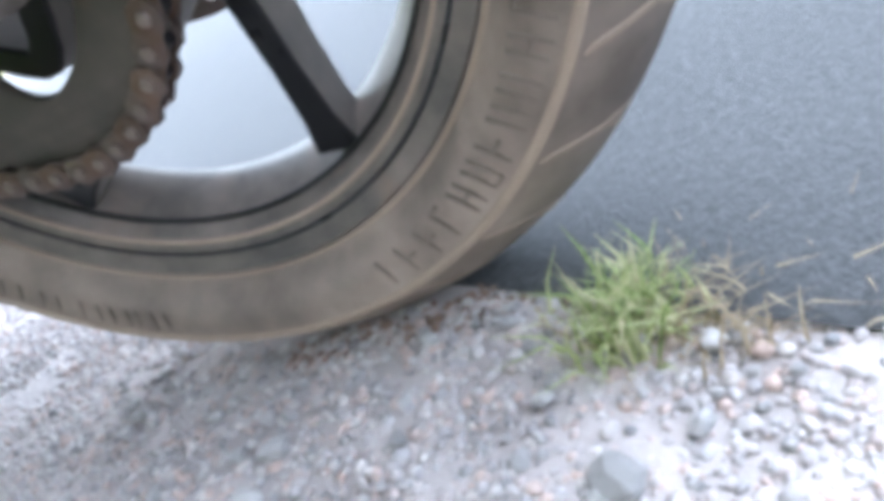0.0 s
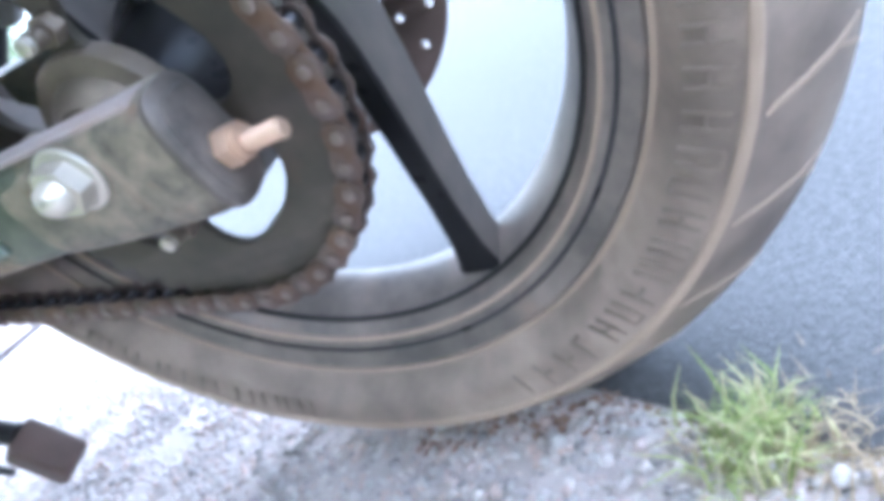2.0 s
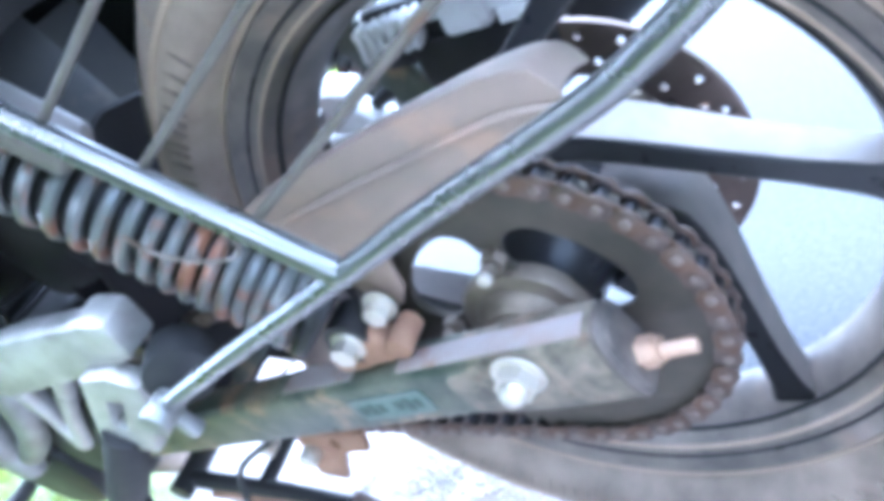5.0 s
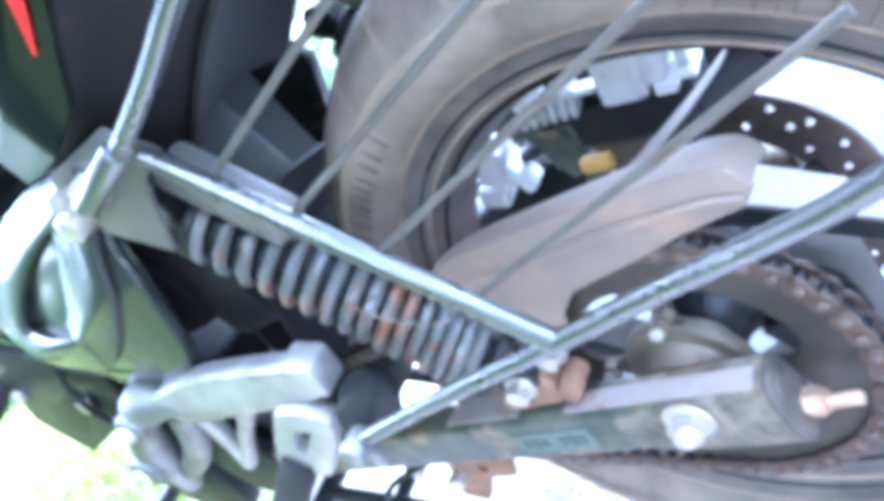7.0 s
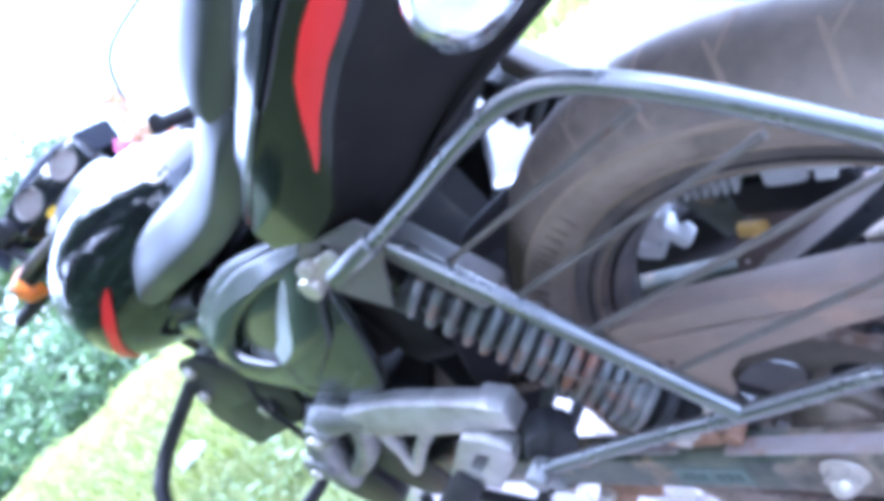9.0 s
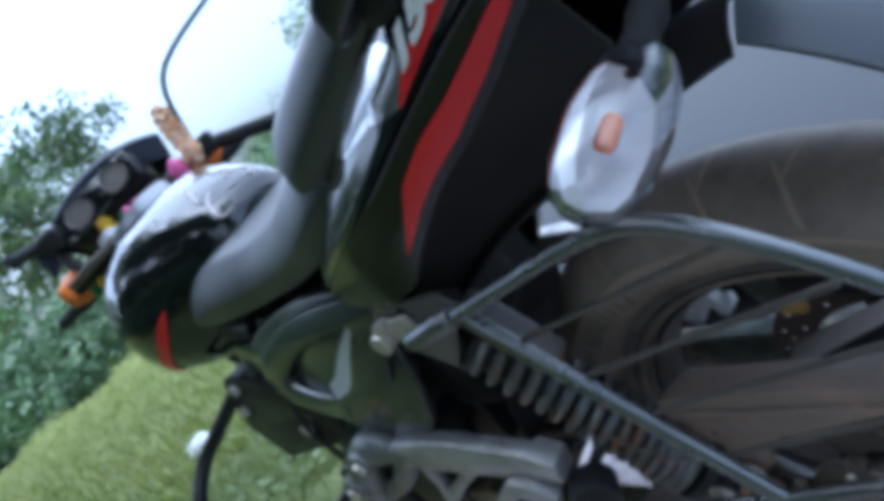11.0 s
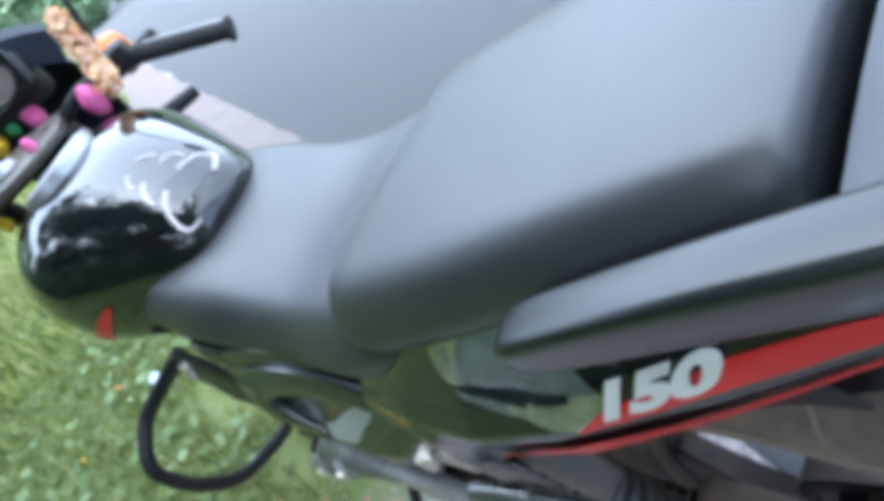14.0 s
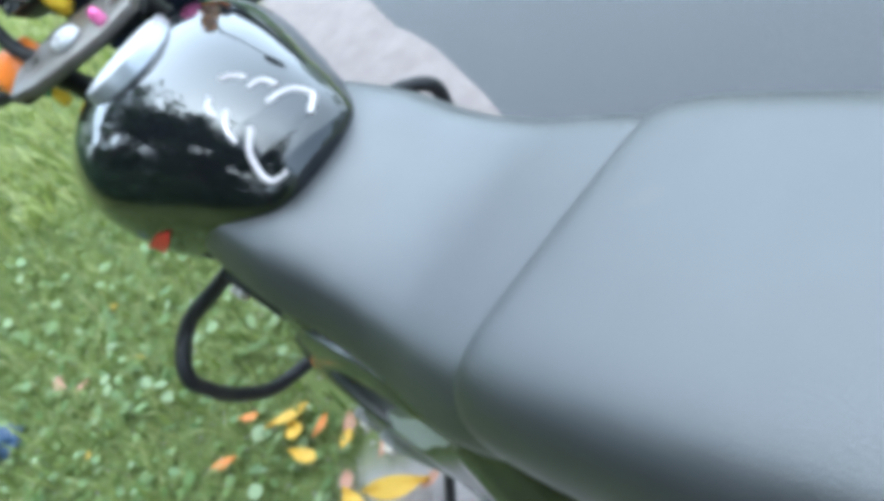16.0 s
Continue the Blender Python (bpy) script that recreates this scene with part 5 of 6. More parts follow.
# footrest hanger, pillion peg, gear lever
long_arm = [(-0.468, 0.511), (-0.38, 0.514), (-0.292, 0.501), (-0.230, 0.487), (-0.222, 0.478), (-0.232, 0.463), (-0.27, 0.460), (-0.36, 0.467), (-0.468, 0.480)]
for side in (-1, 1):
    y = CY + side * 0.160
    knuckle = bmesh.new()
    add_tube(knuckle, [Vector((u, y, v)) for u, v in smooth([(-0.452, 0.494), (-0.505, 0.508), (-0.560, 0.500), (-0.620, 0.470), (-0.660, 0.425), (-0.690, 0.370)], 16)], [0.016, 0.018, 0.022, 0.026, 0.027, 0.025, 0.022, 0.021, 0.021, 0.023, 0.026, 0.027, 0.025, 0.022, 0.020, 0.018], 16)
    add_tube(knuckle, [Vector((u, y - side * 0.006, v)) for u, v in smooth([(-0.500, 0.480), (-0.545, 0.440), (-0.610, 0.405), (-0.680, 0.385)], 10)], 0.017, 14)
    add_drum(knuckle, (-0.545, y - side * 0.01, 0.500), (-0.545, y + side * 0.030, 0.500), 0.020, 20)
    add_drum(knuckle, (-0.660, y - side * 0.01, 0.435), (-0.660, y + side * 0.032, 0.435), 0.024, 20)
    hg = part("footrest_hanger", knuckle, M_ALLOY, motorcycle, "cast alloy footrest hanger with a long bright arm")
    part("long_arm", plate([tuple(p) for p in smooth(long_arm + long_arm[:1], 40)][:-1], [], 0.024, 0.006, Matrix.Translation((0, y + side * 0.002, 0))), M_BAR, hg, "bright worn alloy arm")
    bm = add_tube(bmesh.new(), [(-0.350, y + side * 0.004, 0.470), (-0.42, y + side * 0.004, 0.432), (-0.50, y, 0.385)], [0.010, 0.008, 0.009], 12)
    part("strut", bm, M_BAR, hg)
    bm = add_tube(bmesh.new(), [(-0.452, y + side * 0.002, 0.470), (-0.470, y + side * 0.002, 0.425), (-0.497, y, 0.387)], [0.011, 0.009, 0.010], 12)
    part("strut", bm, M_BAR, hg)
    bm = bmesh.new()
    add_box(bm, (-0.217, y + side * 0.006, 0.482), (0.034, 0.030, 0.034), 0.005, Matrix.Rotation(radians(22), 3, "Y"))
    part("pivot_block", bm, M_BAR, hg, "squared alloy pivot block")
    bm = bmesh.new()
    bm.from_mesh(plate([(-0.288, 0.462), (-0.258, 0.456), (-0.240, 0.440), (-0.258, 0.420), (-0.330, 0.376), (-0.368, 0.392), (-0.374, 0.405), (-0.326, 0.438)], [[(-0.295, 0.442), (-0.272, 0.433), (-0.322, 0.403), (-0.338, 0.414)]], 0.018, 0.003, Matrix.Translation((0, y + side * 0.016, 0))))
    part("peg_clevis", bm, M_BAR, hg, "bright forked footpeg bracket")
    bm = bmesh.new()
    add_drum(bm, (-0.345, y + side * 0.016, 0.402), (-0.470, y + side * 0.026, 0.332), 0.0190, 20)
    part("pillion_peg", bm, M_RUBBER, hg, "folded rubber pillion footpeg")
    bm = bmesh.new()
    add_drum(bm, (-0.205, y + side * -0.004, 0.437), (-0.188, y + side * 0.022, 0.434), 0.024, 20)
    part("rubber_stop", bm, M_RUBBER, hg)
    for u, v in ((-0.660, 0.435), (-0.545, 0.500)):
        bm = bmesh.new()
        add_drum(bm, (u, y + side * 0.028, v), (u, y + side * 0.038, v), 0.010, 6)
        part("hanger_bolt", bm, M_ZINC, hg)
    bm = bmesh.new()
    add_drum(bm, (-0.735, y + side * -0.03, 0.405), (-0.735, y + side * 0.012, 0.40), 0.014, 18)
    part("footpeg", bm, M_RUBBER, hg, "black rubber rider footpeg")

# engine and gearbox, mostly behind the covers
bm = bmesh.new()
add_box(bm, (-0.64, CY, 0.38), (0.34, 0.24, 0.20), 0.04, None, 4)
add_drum(bm, (-0.57, -0.128, 0.36), (-0.57, -0.10, 0.36), 0.07, 36)
add_drum(bm, (-0.74, -0.135, 0.35), (-0.74, -0.10, 0.35), 0.085, 40)
engine = part("engine", bm, M_BLACKMETAL, motorcycle, "grimy black engine and gearbox block")
bm = bmesh.new()
add_box(bm, (-0.82, CY, 0.55), (0.12, 0.14, 0.20), 0.02)
cylinder = part("cylinder", bm, M_BLACKMETAL, engine, "finned black cylinder")
for k in range(8):
    bm = bmesh.new()
    add_box(bm, (-0.80 - 0.006 * k, CY, 0.485 + 0.020 * k), (0.17, 0.20, 0.007), 0.002)
    ob = part("cooling_fin", bm, M_BLACKMETAL, engine)
bm = bmesh.new()
add_box(bm, (-0.60, -0.105, 0.43), (0.16, 0.05, 0.09), 0.02)
part("sprocket_cover", bm, M_BLACKMETAL, engine)
bm = add_tube(bmesh.new(), rounded([(-0.92, 0.05, 0.56), (-1.0, 0.08, 0.40), (-0.85, 0.13, 0.24), (-0.50, 0.17, 0.26), (-0.25, 0.20, 0.30)], 0.09), 0.022)
add_drum(bm, (-0.32, 0.205, 0.30), (0.12, 0.225, 0.42), 0.055, 32)
part("silencer", bm, M_BLACKMETAL, motorcycle, "matt black exhaust and silencer")
bm = add_tube(bmesh.new(), rounded([(-0.62, CY - 0.10, 0.70), (-0.98, CY - 0.08, 0.76), (-1.08, CY, 0.78), (-1.0, CY, 0.55), (-0.95, CY, 0.30)], 0.08), 0.022)
part("frame_tube", bm, M_BLACKMETAL, motorcycle)
for k, (a, b) in enumerate((((-0.62, -0.10, 0.60), (-0.74, -0.12, 0.40)), ((-0.66, -0.11, 0.62), (-0.70, -0.125, 0.44)), ((-0.58, -0.10, 0.56), (-0.68, -0.12, 0.38)))):
    mid = (Vector(a) + Vector(b)) / 2 + Vector((0.02 * (k - 1), -0.02, 0.01))
    cable = bmesh.new()
    add_tube(cable, [Vector(p) for p in smooth([a, tuple(mid), b], 12)], 0.004, 8)
    part("cable", cable, M_RUBBER, engine)
panel = part("engine_panel", plate([(-0.835, 0.640), (-0.815, 0.652), (-0.745, 0.650), (-0.600, 0.548), (-0.630, 0.515), (-0.690, 0.488), (-0.930, 0.452), (-0.945, 0.540)], [circle(-0.70, 0.545, 0.012, 12)], 0.012, 0.003, Matrix.Translation((0, -0.118, 0))), M_BLACKMETAL, motorcycle, "black plastic panel under the tank")
for u, v in ((-0.795, 0.636), (-0.86, 0.586), (-0.72, 0.528)):
    bm = bmesh.new()
    add_drum(bm, (u, -0.122, v), (u, -0.134, v), 0.011, 14)
    part("panel_bolt", bm, M_ZINC, panel, "pale bolt head")

# rear brake caliper on the far side
SLANT = Matrix.Rotation(radians(17), 3, "Y")
bm = bmesh.new()
add_box(bm, (-0.008, 0.088, 0.432), (0.104, 0.045, 0.040), 0.008, SLANT)
add_box(bm, (-0.030, 0.092, 0.462), (0.110, 0.036, 0.050), 0.008, SLANT)
caliper = part("brake_caliper", bm, M_BLACKMETAL, motorcycle, "dark rear brake caliper with bright machined blocks")
bm = bmesh.new()
add_box(bm, (0.008, 0.078, 0.474), (0.036, 0.044, 0.050), 0.006, SLANT)
part("machined_block", bm, M_BRIGHT, caliper, "bright machined caliper block")
bm = bmesh.new()
add_box(bm, (0.034, 0.078, 0.470), (0.020, 0.036, 0.042), 0.005, Matrix.Rotation(radians(30), 3, "Y"))
part("machined_block", bm, M_BRIGHT, caliper, "bright machined caliper block")
bm = bmesh.new()
add_box(bm, (-0.048, 0.074, 0.5065), (0.074, 0.034, 0.008), 0.003, Matrix.Rotation(radians(6), 3, "Y"))
add_box(bm, (-0.046, 0.070, 0.4815), (0.070, 0.018, 0.006), 0.002, SLANT)
part("caliper_bridge", bm, M_BRIGHT, caliper, "bright bridge over a dark pad window")
for k in range(6):
    bm = bmesh.new()
    add_box(bm, (-0.034 - 0.0085 * k, 0.076, 0.472 + 0.0022 * k), (0.0046, 0.036, 0.026), 0.001, Matrix.Rotation(radians(26), 3, "Y"))
    part("caliper_fin", bm, M_BRIGHT, caliper)
for x, z, w, h in ((0.046, 0.474, 0.016, 0.009), (0.053, 0.461, 0.010, 0.016), (0.046, 0.449, 0.018, 0.007), (0.030, 0.446, 0.016, 0.010)):
    bm = bmesh.new()
    add_box(bm, (x, 0.074, z), (w, 0.030, h), 0.002, SLANT)
    part("pad_clip", bm, M_BRIGHT, caliper)
bm = bmesh.new()
add_box(bm, (-0.090, 0.086, 0.450), (0.032, 0.014, 0.100), 0.005, Matrix.Rotation(radians(-10), 3, "Y"))
part("carrier_bar", bm, M_ARM, caliper)
bm = bmesh.new()
add_box(bm, (-0.145, 0.080, 0.452), (0.030, 0.034, 0.040), 0.007, Matrix.Rotation(radians(28), 3, "Y"))
add_box(bm, (-0.168, 0.080, 0.424), (0.030, 0.030, 0.022), 0.006, Matrix.Rotation(radians(28), 3, "Y"))
add_box(bm, (-0.131, 0.078, 0.430), (0.014, 0.026, 0.034), 0.005, Matrix.Rotation(radians(-18), 3, "Y"))
part("caliper_bracket", bm, M_BRIGHT, caliper, "bright cast bracket")
bm = bmesh.new()
add_box(bm, (-0.056, 0.064, 0.414), (0.028, 0.012, 0.014), 0.004, SLANT)
part("yellow_cap", bm, M_BRASS, caliper, "yellow plastic cap")
bm = add_tube(bmesh.new(), rounded([(-0.42, 0.10, 0.40), (-0.25, 0.10, 0.42), (-0.10, 0.085, 0.44)], 0.05), 0.006)
part("brake_hose", bm, M_RUBBER, caliper)

# centre stand, folded up, and the side stand
bm = bmesh.new()
add_tube(bm, rounded([(-0.60, -0.09, 0.235), (-0.47, -0.085, 0.175), (-0.40, -0.085, 0.135)], 0.03), 0.011, 12)
add_tube(bm, rounded([(-0.60, 0.10, 0.235), (-0.47, 0.095, 0.175), (-0.40, 0.095, 0.135)], 0.03), 0.011, 12)
add_tube(bm, [(-0.50, -0.09, 0.19), (-0.50, 0.10, 0.19)], 0.010, 12)
add_tube(bm, [(-0.60, -0.11, 0.235), (-0.60, 0.12, 0.235)], 0.014, 12)
centre_stand = part("centre_stand", bm, M_BLACKMETAL, motorcycle, "black folded centre stand")
for y in (-0.085, 0.095):
    bm = bmesh.new()
    add_box(bm, (-0.400, y, 0.107), (0.038, 0.036, 0.058), 0.006, Matrix.Rotation(radians(-28), 3, "Y"), 3)
    part("stand_foot", bm, M_BROWNBLOCK, centre_stand, "brown worn stand foot")
part("stand_bracket", plate([(-0.300, 0.284), (-0.225, 0.270), (-0.240, 0.248), (-0.272, 0.250), (-0.310, 0.212), (-0.335, 0.224)], [circle(-0.265, 0.264, 0.008, 12)], 0.008, 0.002, Matrix.Translation((0, -0.098, 0))), M_RUST, centre_stand, "rusted stand bracket")
for u, v, r in ((-0.300, 0.262, 0.009), (-0.335, 0.285, 0.007)):
    bm = bmesh.new()
    add_drum(bm, (u, -0.100, v), (u, -0.116, v), r, 12)
    part("bracket_bolt", bm, M_ZINC, centre_stand, "pale bolt head")
bm = add_tube(bmesh.new(), [Vector(p) for p in smooth([(-0.30, -0.11, 0.30), (-0.40, -0.12, 0.27), (-0.45, -0.125, 0.20), (-0.38, -0.12, 0.13)], 16)], 0.0035, 8)
part("drain_hose", bm, M_RUBBER, motorcycle, "thin black drain hose")
bm = add_tube(bmesh.new(), [(-0.50, -0.12, 0.24), (-0.36, -0.125, 0.205)], 0.004, 8)
part("return_spring", bm, M_RUST, centre_stand)
bm = bmesh.new()
add_tube(bm, rounded([(-0.70, -0.10, 0.25), (-0.72, -0.17, 0.14), (-0.73, -0.235, 0.047)], 0.03), 0.010, 12)
add_box(bm, (-0.735, -0.243, 0.046), (0.045, 0.035, 0.006), 0.002, Matrix.Rotation(radians(10), 3, "X"))
part("side_stand", bm, M_BLACKMETAL, motorcycle, "black side stand on the ground")

# leg guards: black tube loops either side below the tank
for side in (-1, 1):
    pts_ = [(-0.875, 0.125, 0.615), (-0.965, 0.235, 0.565), (-0.925, 0.300, 0.535), (-0.955, 0.295, 0.430), (-0.990, 0.255, 0.325), (-0.975, 0.15, 0.300), (-0.96, 0.08, 0.31)]
    bm = add_tube(bmesh.new(), rounded([(x + (0.085 if side > 0 else 0), CY + side * y * (0.95 if side > 0 else 1), z + (0.022 if side > 0 else 0)) for x, y, z in pts_], 0.045, 8), 0.0125, 16)
    part("leg_guard", bm, M_BLACKMETAL, motorcycle, "black tube leg guard loop")

# fork, front mudguard, handlebars, clocks, fairing, mirrors
for side in (-1, 1):
    bm = add_tube(bmesh.new(), [(-1.33, CY + side * 0.085, 0.30), (-1.24, CY + side * 0.085, 0.52), (-1.06, CY + side * 0.085, 0.915)], [0.026, 0.026, 0.0165], 20)
    part("fork_leg", bm, M_BLACKMETAL, motorcycle, "black telescopic fork leg").matrix_basis = STEER
fm = []
for a in np.linspace(40, 165, 20):
    fm.append([Vector((-1.33 + 0.33 * math.cos(radians(a)), CY + w, 0.30 + 0.33 * math.sin(radians(a)) - abs(w) * 0.3)) for w in np.linspace(-0.065, 0.065, 7)])
part("front_mudguard", skin(fm, 0.003), M_GLOSS, motorcycle, "gloss black front mudguard").matrix_basis = STEER
bars = bmesh.new()
add_tube(bars, rounded([(-0.995, 0.085, 0.905), (-0.955, 0.150, 0.925), (-0.915, 0.222, 0.912), (-0.795, 0.320, 0.844)], 0.03), 0.011, 14)
add_tube(bars, rounded([(-1.07, -0.02, 0.895), (-1.15, -0.035, 0.935), (-1.20, -0.020, 1.000), (-1.346, -0.051, 1.036)], 0.03), 0.011, 14)
add_box(bars, (-1.04, CY, 0.905), (0.07, 0.22, 0.025), 0.008, Matrix.Rotation(radians(-35), 3, "Z"))
handlebar = part("handlebar", bars, M_BLACKMETAL, motorcycle, "black clip-on handlebars turned to one side")
for a, b in (((-0.908, 0.228, 0.908), (-0.795, 0.320, 0.844)), ((-1.190, -0.020, 1.005), (-1.346, -0.051, 1.036))):
    A, B = Vector(a), Vector(b)
    rs = [0.0148 if k % 2 else 0.0140 for k in range(14)]
    bm = add_tube(bmesh.new(), [A.lerp(B, f) for f in np.linspace(0.05, 0.94, 14)], rs, 18)
    add_drum(bm, A.lerp(B, 0.94), B, 0.019, 18)
    part("grip", bm, M_RUBBER, handlebar, "black rubber grip")
    bm = bmesh.new()
    add_box(bm, A.lerp(B, -0.12), (0.045, 0.05, 0.04), 0.008, Matrix.Rotation(radians(-35), 3, "Z"))
    part("switch_box", bm, M_BLACKMETAL, handlebar)
    off = Vector((-0.042, 0.03, -0.004)) if A.y > 0.1 else Vector((0.0, 0.05, -0.035))
    bm = add_tube(bmesh.new(), rounded([A + off * 0.4, A.lerp(B, 0.15) + off, A.lerp(B, 0.95) + off], 0.03), [0.006] * 9, 10)
    part("lever", bm, M_ALLOY, handlebar)
for A, mid, tip in ((Vector((-0.955, 0.225, 0.945)), Vector((-0.970, 0.300, 1.062)), Vector((-0.985, 0.52, 1.115))),):
    bm = add_tube(bmesh.new(), [Vector(p) for p in smooth([tuple(A), tuple(mid), tuple(tip)], 12)], 0.0055, 10)
    mirror = part("mirror_stem", bm, M_BLACKMETAL, handlebar, "black mirror stem")
    bm = bmesh.new()
    add_lathe(bm, [(0.0, -0.012), (0.03, -0.011), (0.048, -0.004), (0.05, 0.004), (0.046, 0.008)], (0, 0, 0), 28, "X")
    bm.transform(Matrix.Translation(tip + Vector((0, 0.05 if tip.y > 0 else -0.02, 0.03))) @ Matrix.Diagonal((1, 1.45, 1, 1)))
    part("mirror_shell", bm, M_BLACKMETAL, mirror)
bm = add_tube(bmesh.new(), [(-1.00, 0.17, 0.805), (-0.995, 0.23, 0.792), (-0.990, 0.288, 0.778)], [0.013, 0.014, 0.012], 14)
part("fairing_stay", bm, M_BLACKMETAL, motorcycle, "short black stub beside the tank")
yoke = plate([(-0.990, -0.085), (-0.966, -0.034), (-0.966, 0.070), (-0.990, 0.121), (-1.055, 0.126), (-1.095, 0.072), (-1.095, -0.036), (-1.055, -0.090)], [circle(-1.035, CY - 0.075, 0.014, 16), circle(-1.035, CY + 0.075, 0.014, 16)], 0.016, 0.004)
yoke.transform(Matrix.Translation((0, 0, 0.916)) @ Matrix.Rotation(radians(-90), 4, "X"))
top_yoke = part("top_yoke", yoke, M_ROD, motorcycle, "grey cast alloy top yoke between tank and dials")
top_yoke.matrix_basis = STEER
bm = bmesh.new()
add_lathe(bm, [(0.0, 0.014), (0.010, 0.014), (0.011, 0.010), (0.018, 0.010), (0.021, 0.004), (0.021, 0.0)], (-1.012, CY, 0.926), 24, "Z")
part("stem_nut", bm, M_CAPFACE, top_yoke, "bright round steering stem nut")
clock = bmesh.new()
add_box(clock, (-1.15, CY, 0.955), (0.07, 0.20, 0.075), 0.02, Matrix.Rotation(radians(-35), 3, "Y"), 4)
clocks = part("instrument_panel", clock, M_BLACKMETAL, motorcycle, "black instrument panel with round dials")
clocks.matrix_basis = Matrix.Translation((0, 0.012, 0.018)) @ STEER
bm = bmesh.new()
add_box(bm, (-1.15 + 0.031, CY, 0.955 + 0.0215), (0.006, 0.186, 0.066), 0.002, Matrix.Rotation(radians(-35), 3, "Y"))
part("dial_glass", bm, M_TANK, clocks, "glossy dark glass over the dials")
for y, r in ((-0.045, 0.030), (0.05, 0.030)):
    bm = bmesh.new()
    n = Matrix.Rotation(radians(-35), 4, "Y")
    add_lathe(bm, [(0.0, 0.042), (r * 0.9, 0.042), (r, 0.046), (r, 0.03)], (0, 0, 0), 32, "X")
    bm.transform(Matrix.Translation((-1.15, CY + y, 0.955)) @ n)
    part("dial", bm, M_ROD, clocks, "round grey dial")
fair = []
for x, z, w in ((-1.17, 1.000, 0.16), (-1.20, 1.045, 0.17), (-1.24, 1.055, 0.16), (-1.29, 0.99, 0.13), (-1.34, 0.93, 0.12), (-1.35, 0.84, 0.11), (-1.30, 0.76, 0.09)):
    fair.append([Vector((x + 0.05 * s * s, CY + w * s, z - 0.05 * s * s)) for s in np.linspace(-1, 1, 13)])
part("headlamp_fairing", skin(fair, 0.004), M_BLUE, motorcycle, "dark blue-black headlamp fairing").matrix_basis = STEER
for side in (-1, 1):
    bm = bmesh.new()
    c = Vector((-1.179, -0.046, 0.902)) if side < 0 else Vector((-1.02, 0.245, 0.90))
    stalk = Vector((-0.075, -0.045, -0.012)) if side < 0 else Vector((0.02, 0.06, -0.012))
    add_tube(bm, [c + stalk * 0.05 - Vector((0, 0, 0.022)), c + stalk * 0.5 - Vector((0, 0, 0.014)), c + stalk * 1.3 - Vector((0, 0, 0.004))], [0.012, 0.015, 0.012], 14)
    fi = part("front_indicator", bm, M_RUBBER, motorcycle, "amber front turn signal on a black stalk")
    bm = bmesh.new()
    add_lathe(bm, [(0, -0.044), (0.022, -0.038), (0.032, -0.014), (0.033, 0.014), (0.025, 0.037), (0, 0.045)], c + Vector((0, 0, 0.006)), 26)
    part("lens", bm, M_ORANGE, fi, "orange lens")

# ---- festive decorations tied to the handlebars ----
rnd = random.Random(11)


def blossom(bm, centre, radius, petals, spread):
    for _ in range(petals):
        d = Vector((rnd.gauss(0, 1), rnd.gauss(0, 1), rnd.gauss(0, 1))).normalized()
        s = d.orthogonal().normalized()
        s = Matrix.Rotation(rnd.uniform(0, 6.28), 3, d) @ s
        t = d.cross(s)
        p = centre + d * radius * rnd.uniform(0.45, 1.0)
        q = radius * spread
        vs = [bm.verts.new(p + a * s * q + b * t * q + d * c * q) for a, b, c in ((-0.5, -0.2, 0), (0.5, -0.2, 0), (0.65, 0.7, 0.35), (0, 1.0, 0.55), (-0.65, 0.7, 0.35))]
        bm.faces.new(vs)
    return bm


garland = bmesh.new()
for f in np.linspace(0, 1, 9):
    p = Vector(smooth([(-0.925, 0.206, 1.005), (-0.910, 0.195, 0.975), (-0.890, 0.180, 0.945), (-0.865, 0.160, 0.918)], 9)[int(round(f * 8))])
    blossom(garland, p + LEAN.to_translation(), 0.017, 46, 0.5)
garland.transform(LEAN)
tagged(part("marigold_garland", garland, M_MARIGOLD), "dried orange marigold garland tied round the handlebar", "garland")
for name, mat, c, label in (("yellow_flower", M_YELLOW, (-1.115, 0.053, 0.947), "yellow cloth flower tied before the dials"), ("pink_flower", M_PINK, (-1.094, 0.120, 0.930), "pink cloth flower tied before the dials"), ("pink_flower", M_PINK, (-0.890, 0.135, 0.915), "pink cloth flower beside the garland"), ("green_leaf", M_GREEN, (-1.107, 0.088, 0.940), "green cloth leaf between the flowers"), ("red_flower", M_PINK, (-0.965, 0.048, 0.930), "small red cloth flower beside the stem nut"), ("pink_flower", M_PINK, (-1.185, -0.040, 0.882), "small pink cloth flower hanging by the indicator"), ("green_leaf", M_GREEN, (-1.120, -0.052, 0.880), "small green cloth leaf hanging by the indicator"), ("yellow_flower", M_YELLOW, (-1.043, -0.052, 0.880), "small yellow cloth flower hanging by the indicator")):
    bm = bmesh.new()
    bmesh.ops.create_icosphere(bm, subdivisions=3, radius=0.012 if name in ("green_leaf", "red_flower") or c[1] < 0 else 0.021)
    for v in bm.verts:
        v.co *= 1 + 0.22 * noise.noise(v.co * 120 + Vector(c) * 50)
    bm.transform(LEAN @ Matrix.Translation(c) @ Matrix.Diagonal((0.8, 0.75, 1.25, 1)))
    tagged(part(name, bm, mat), label, "decoration", "cloth flowers on the handlebar")

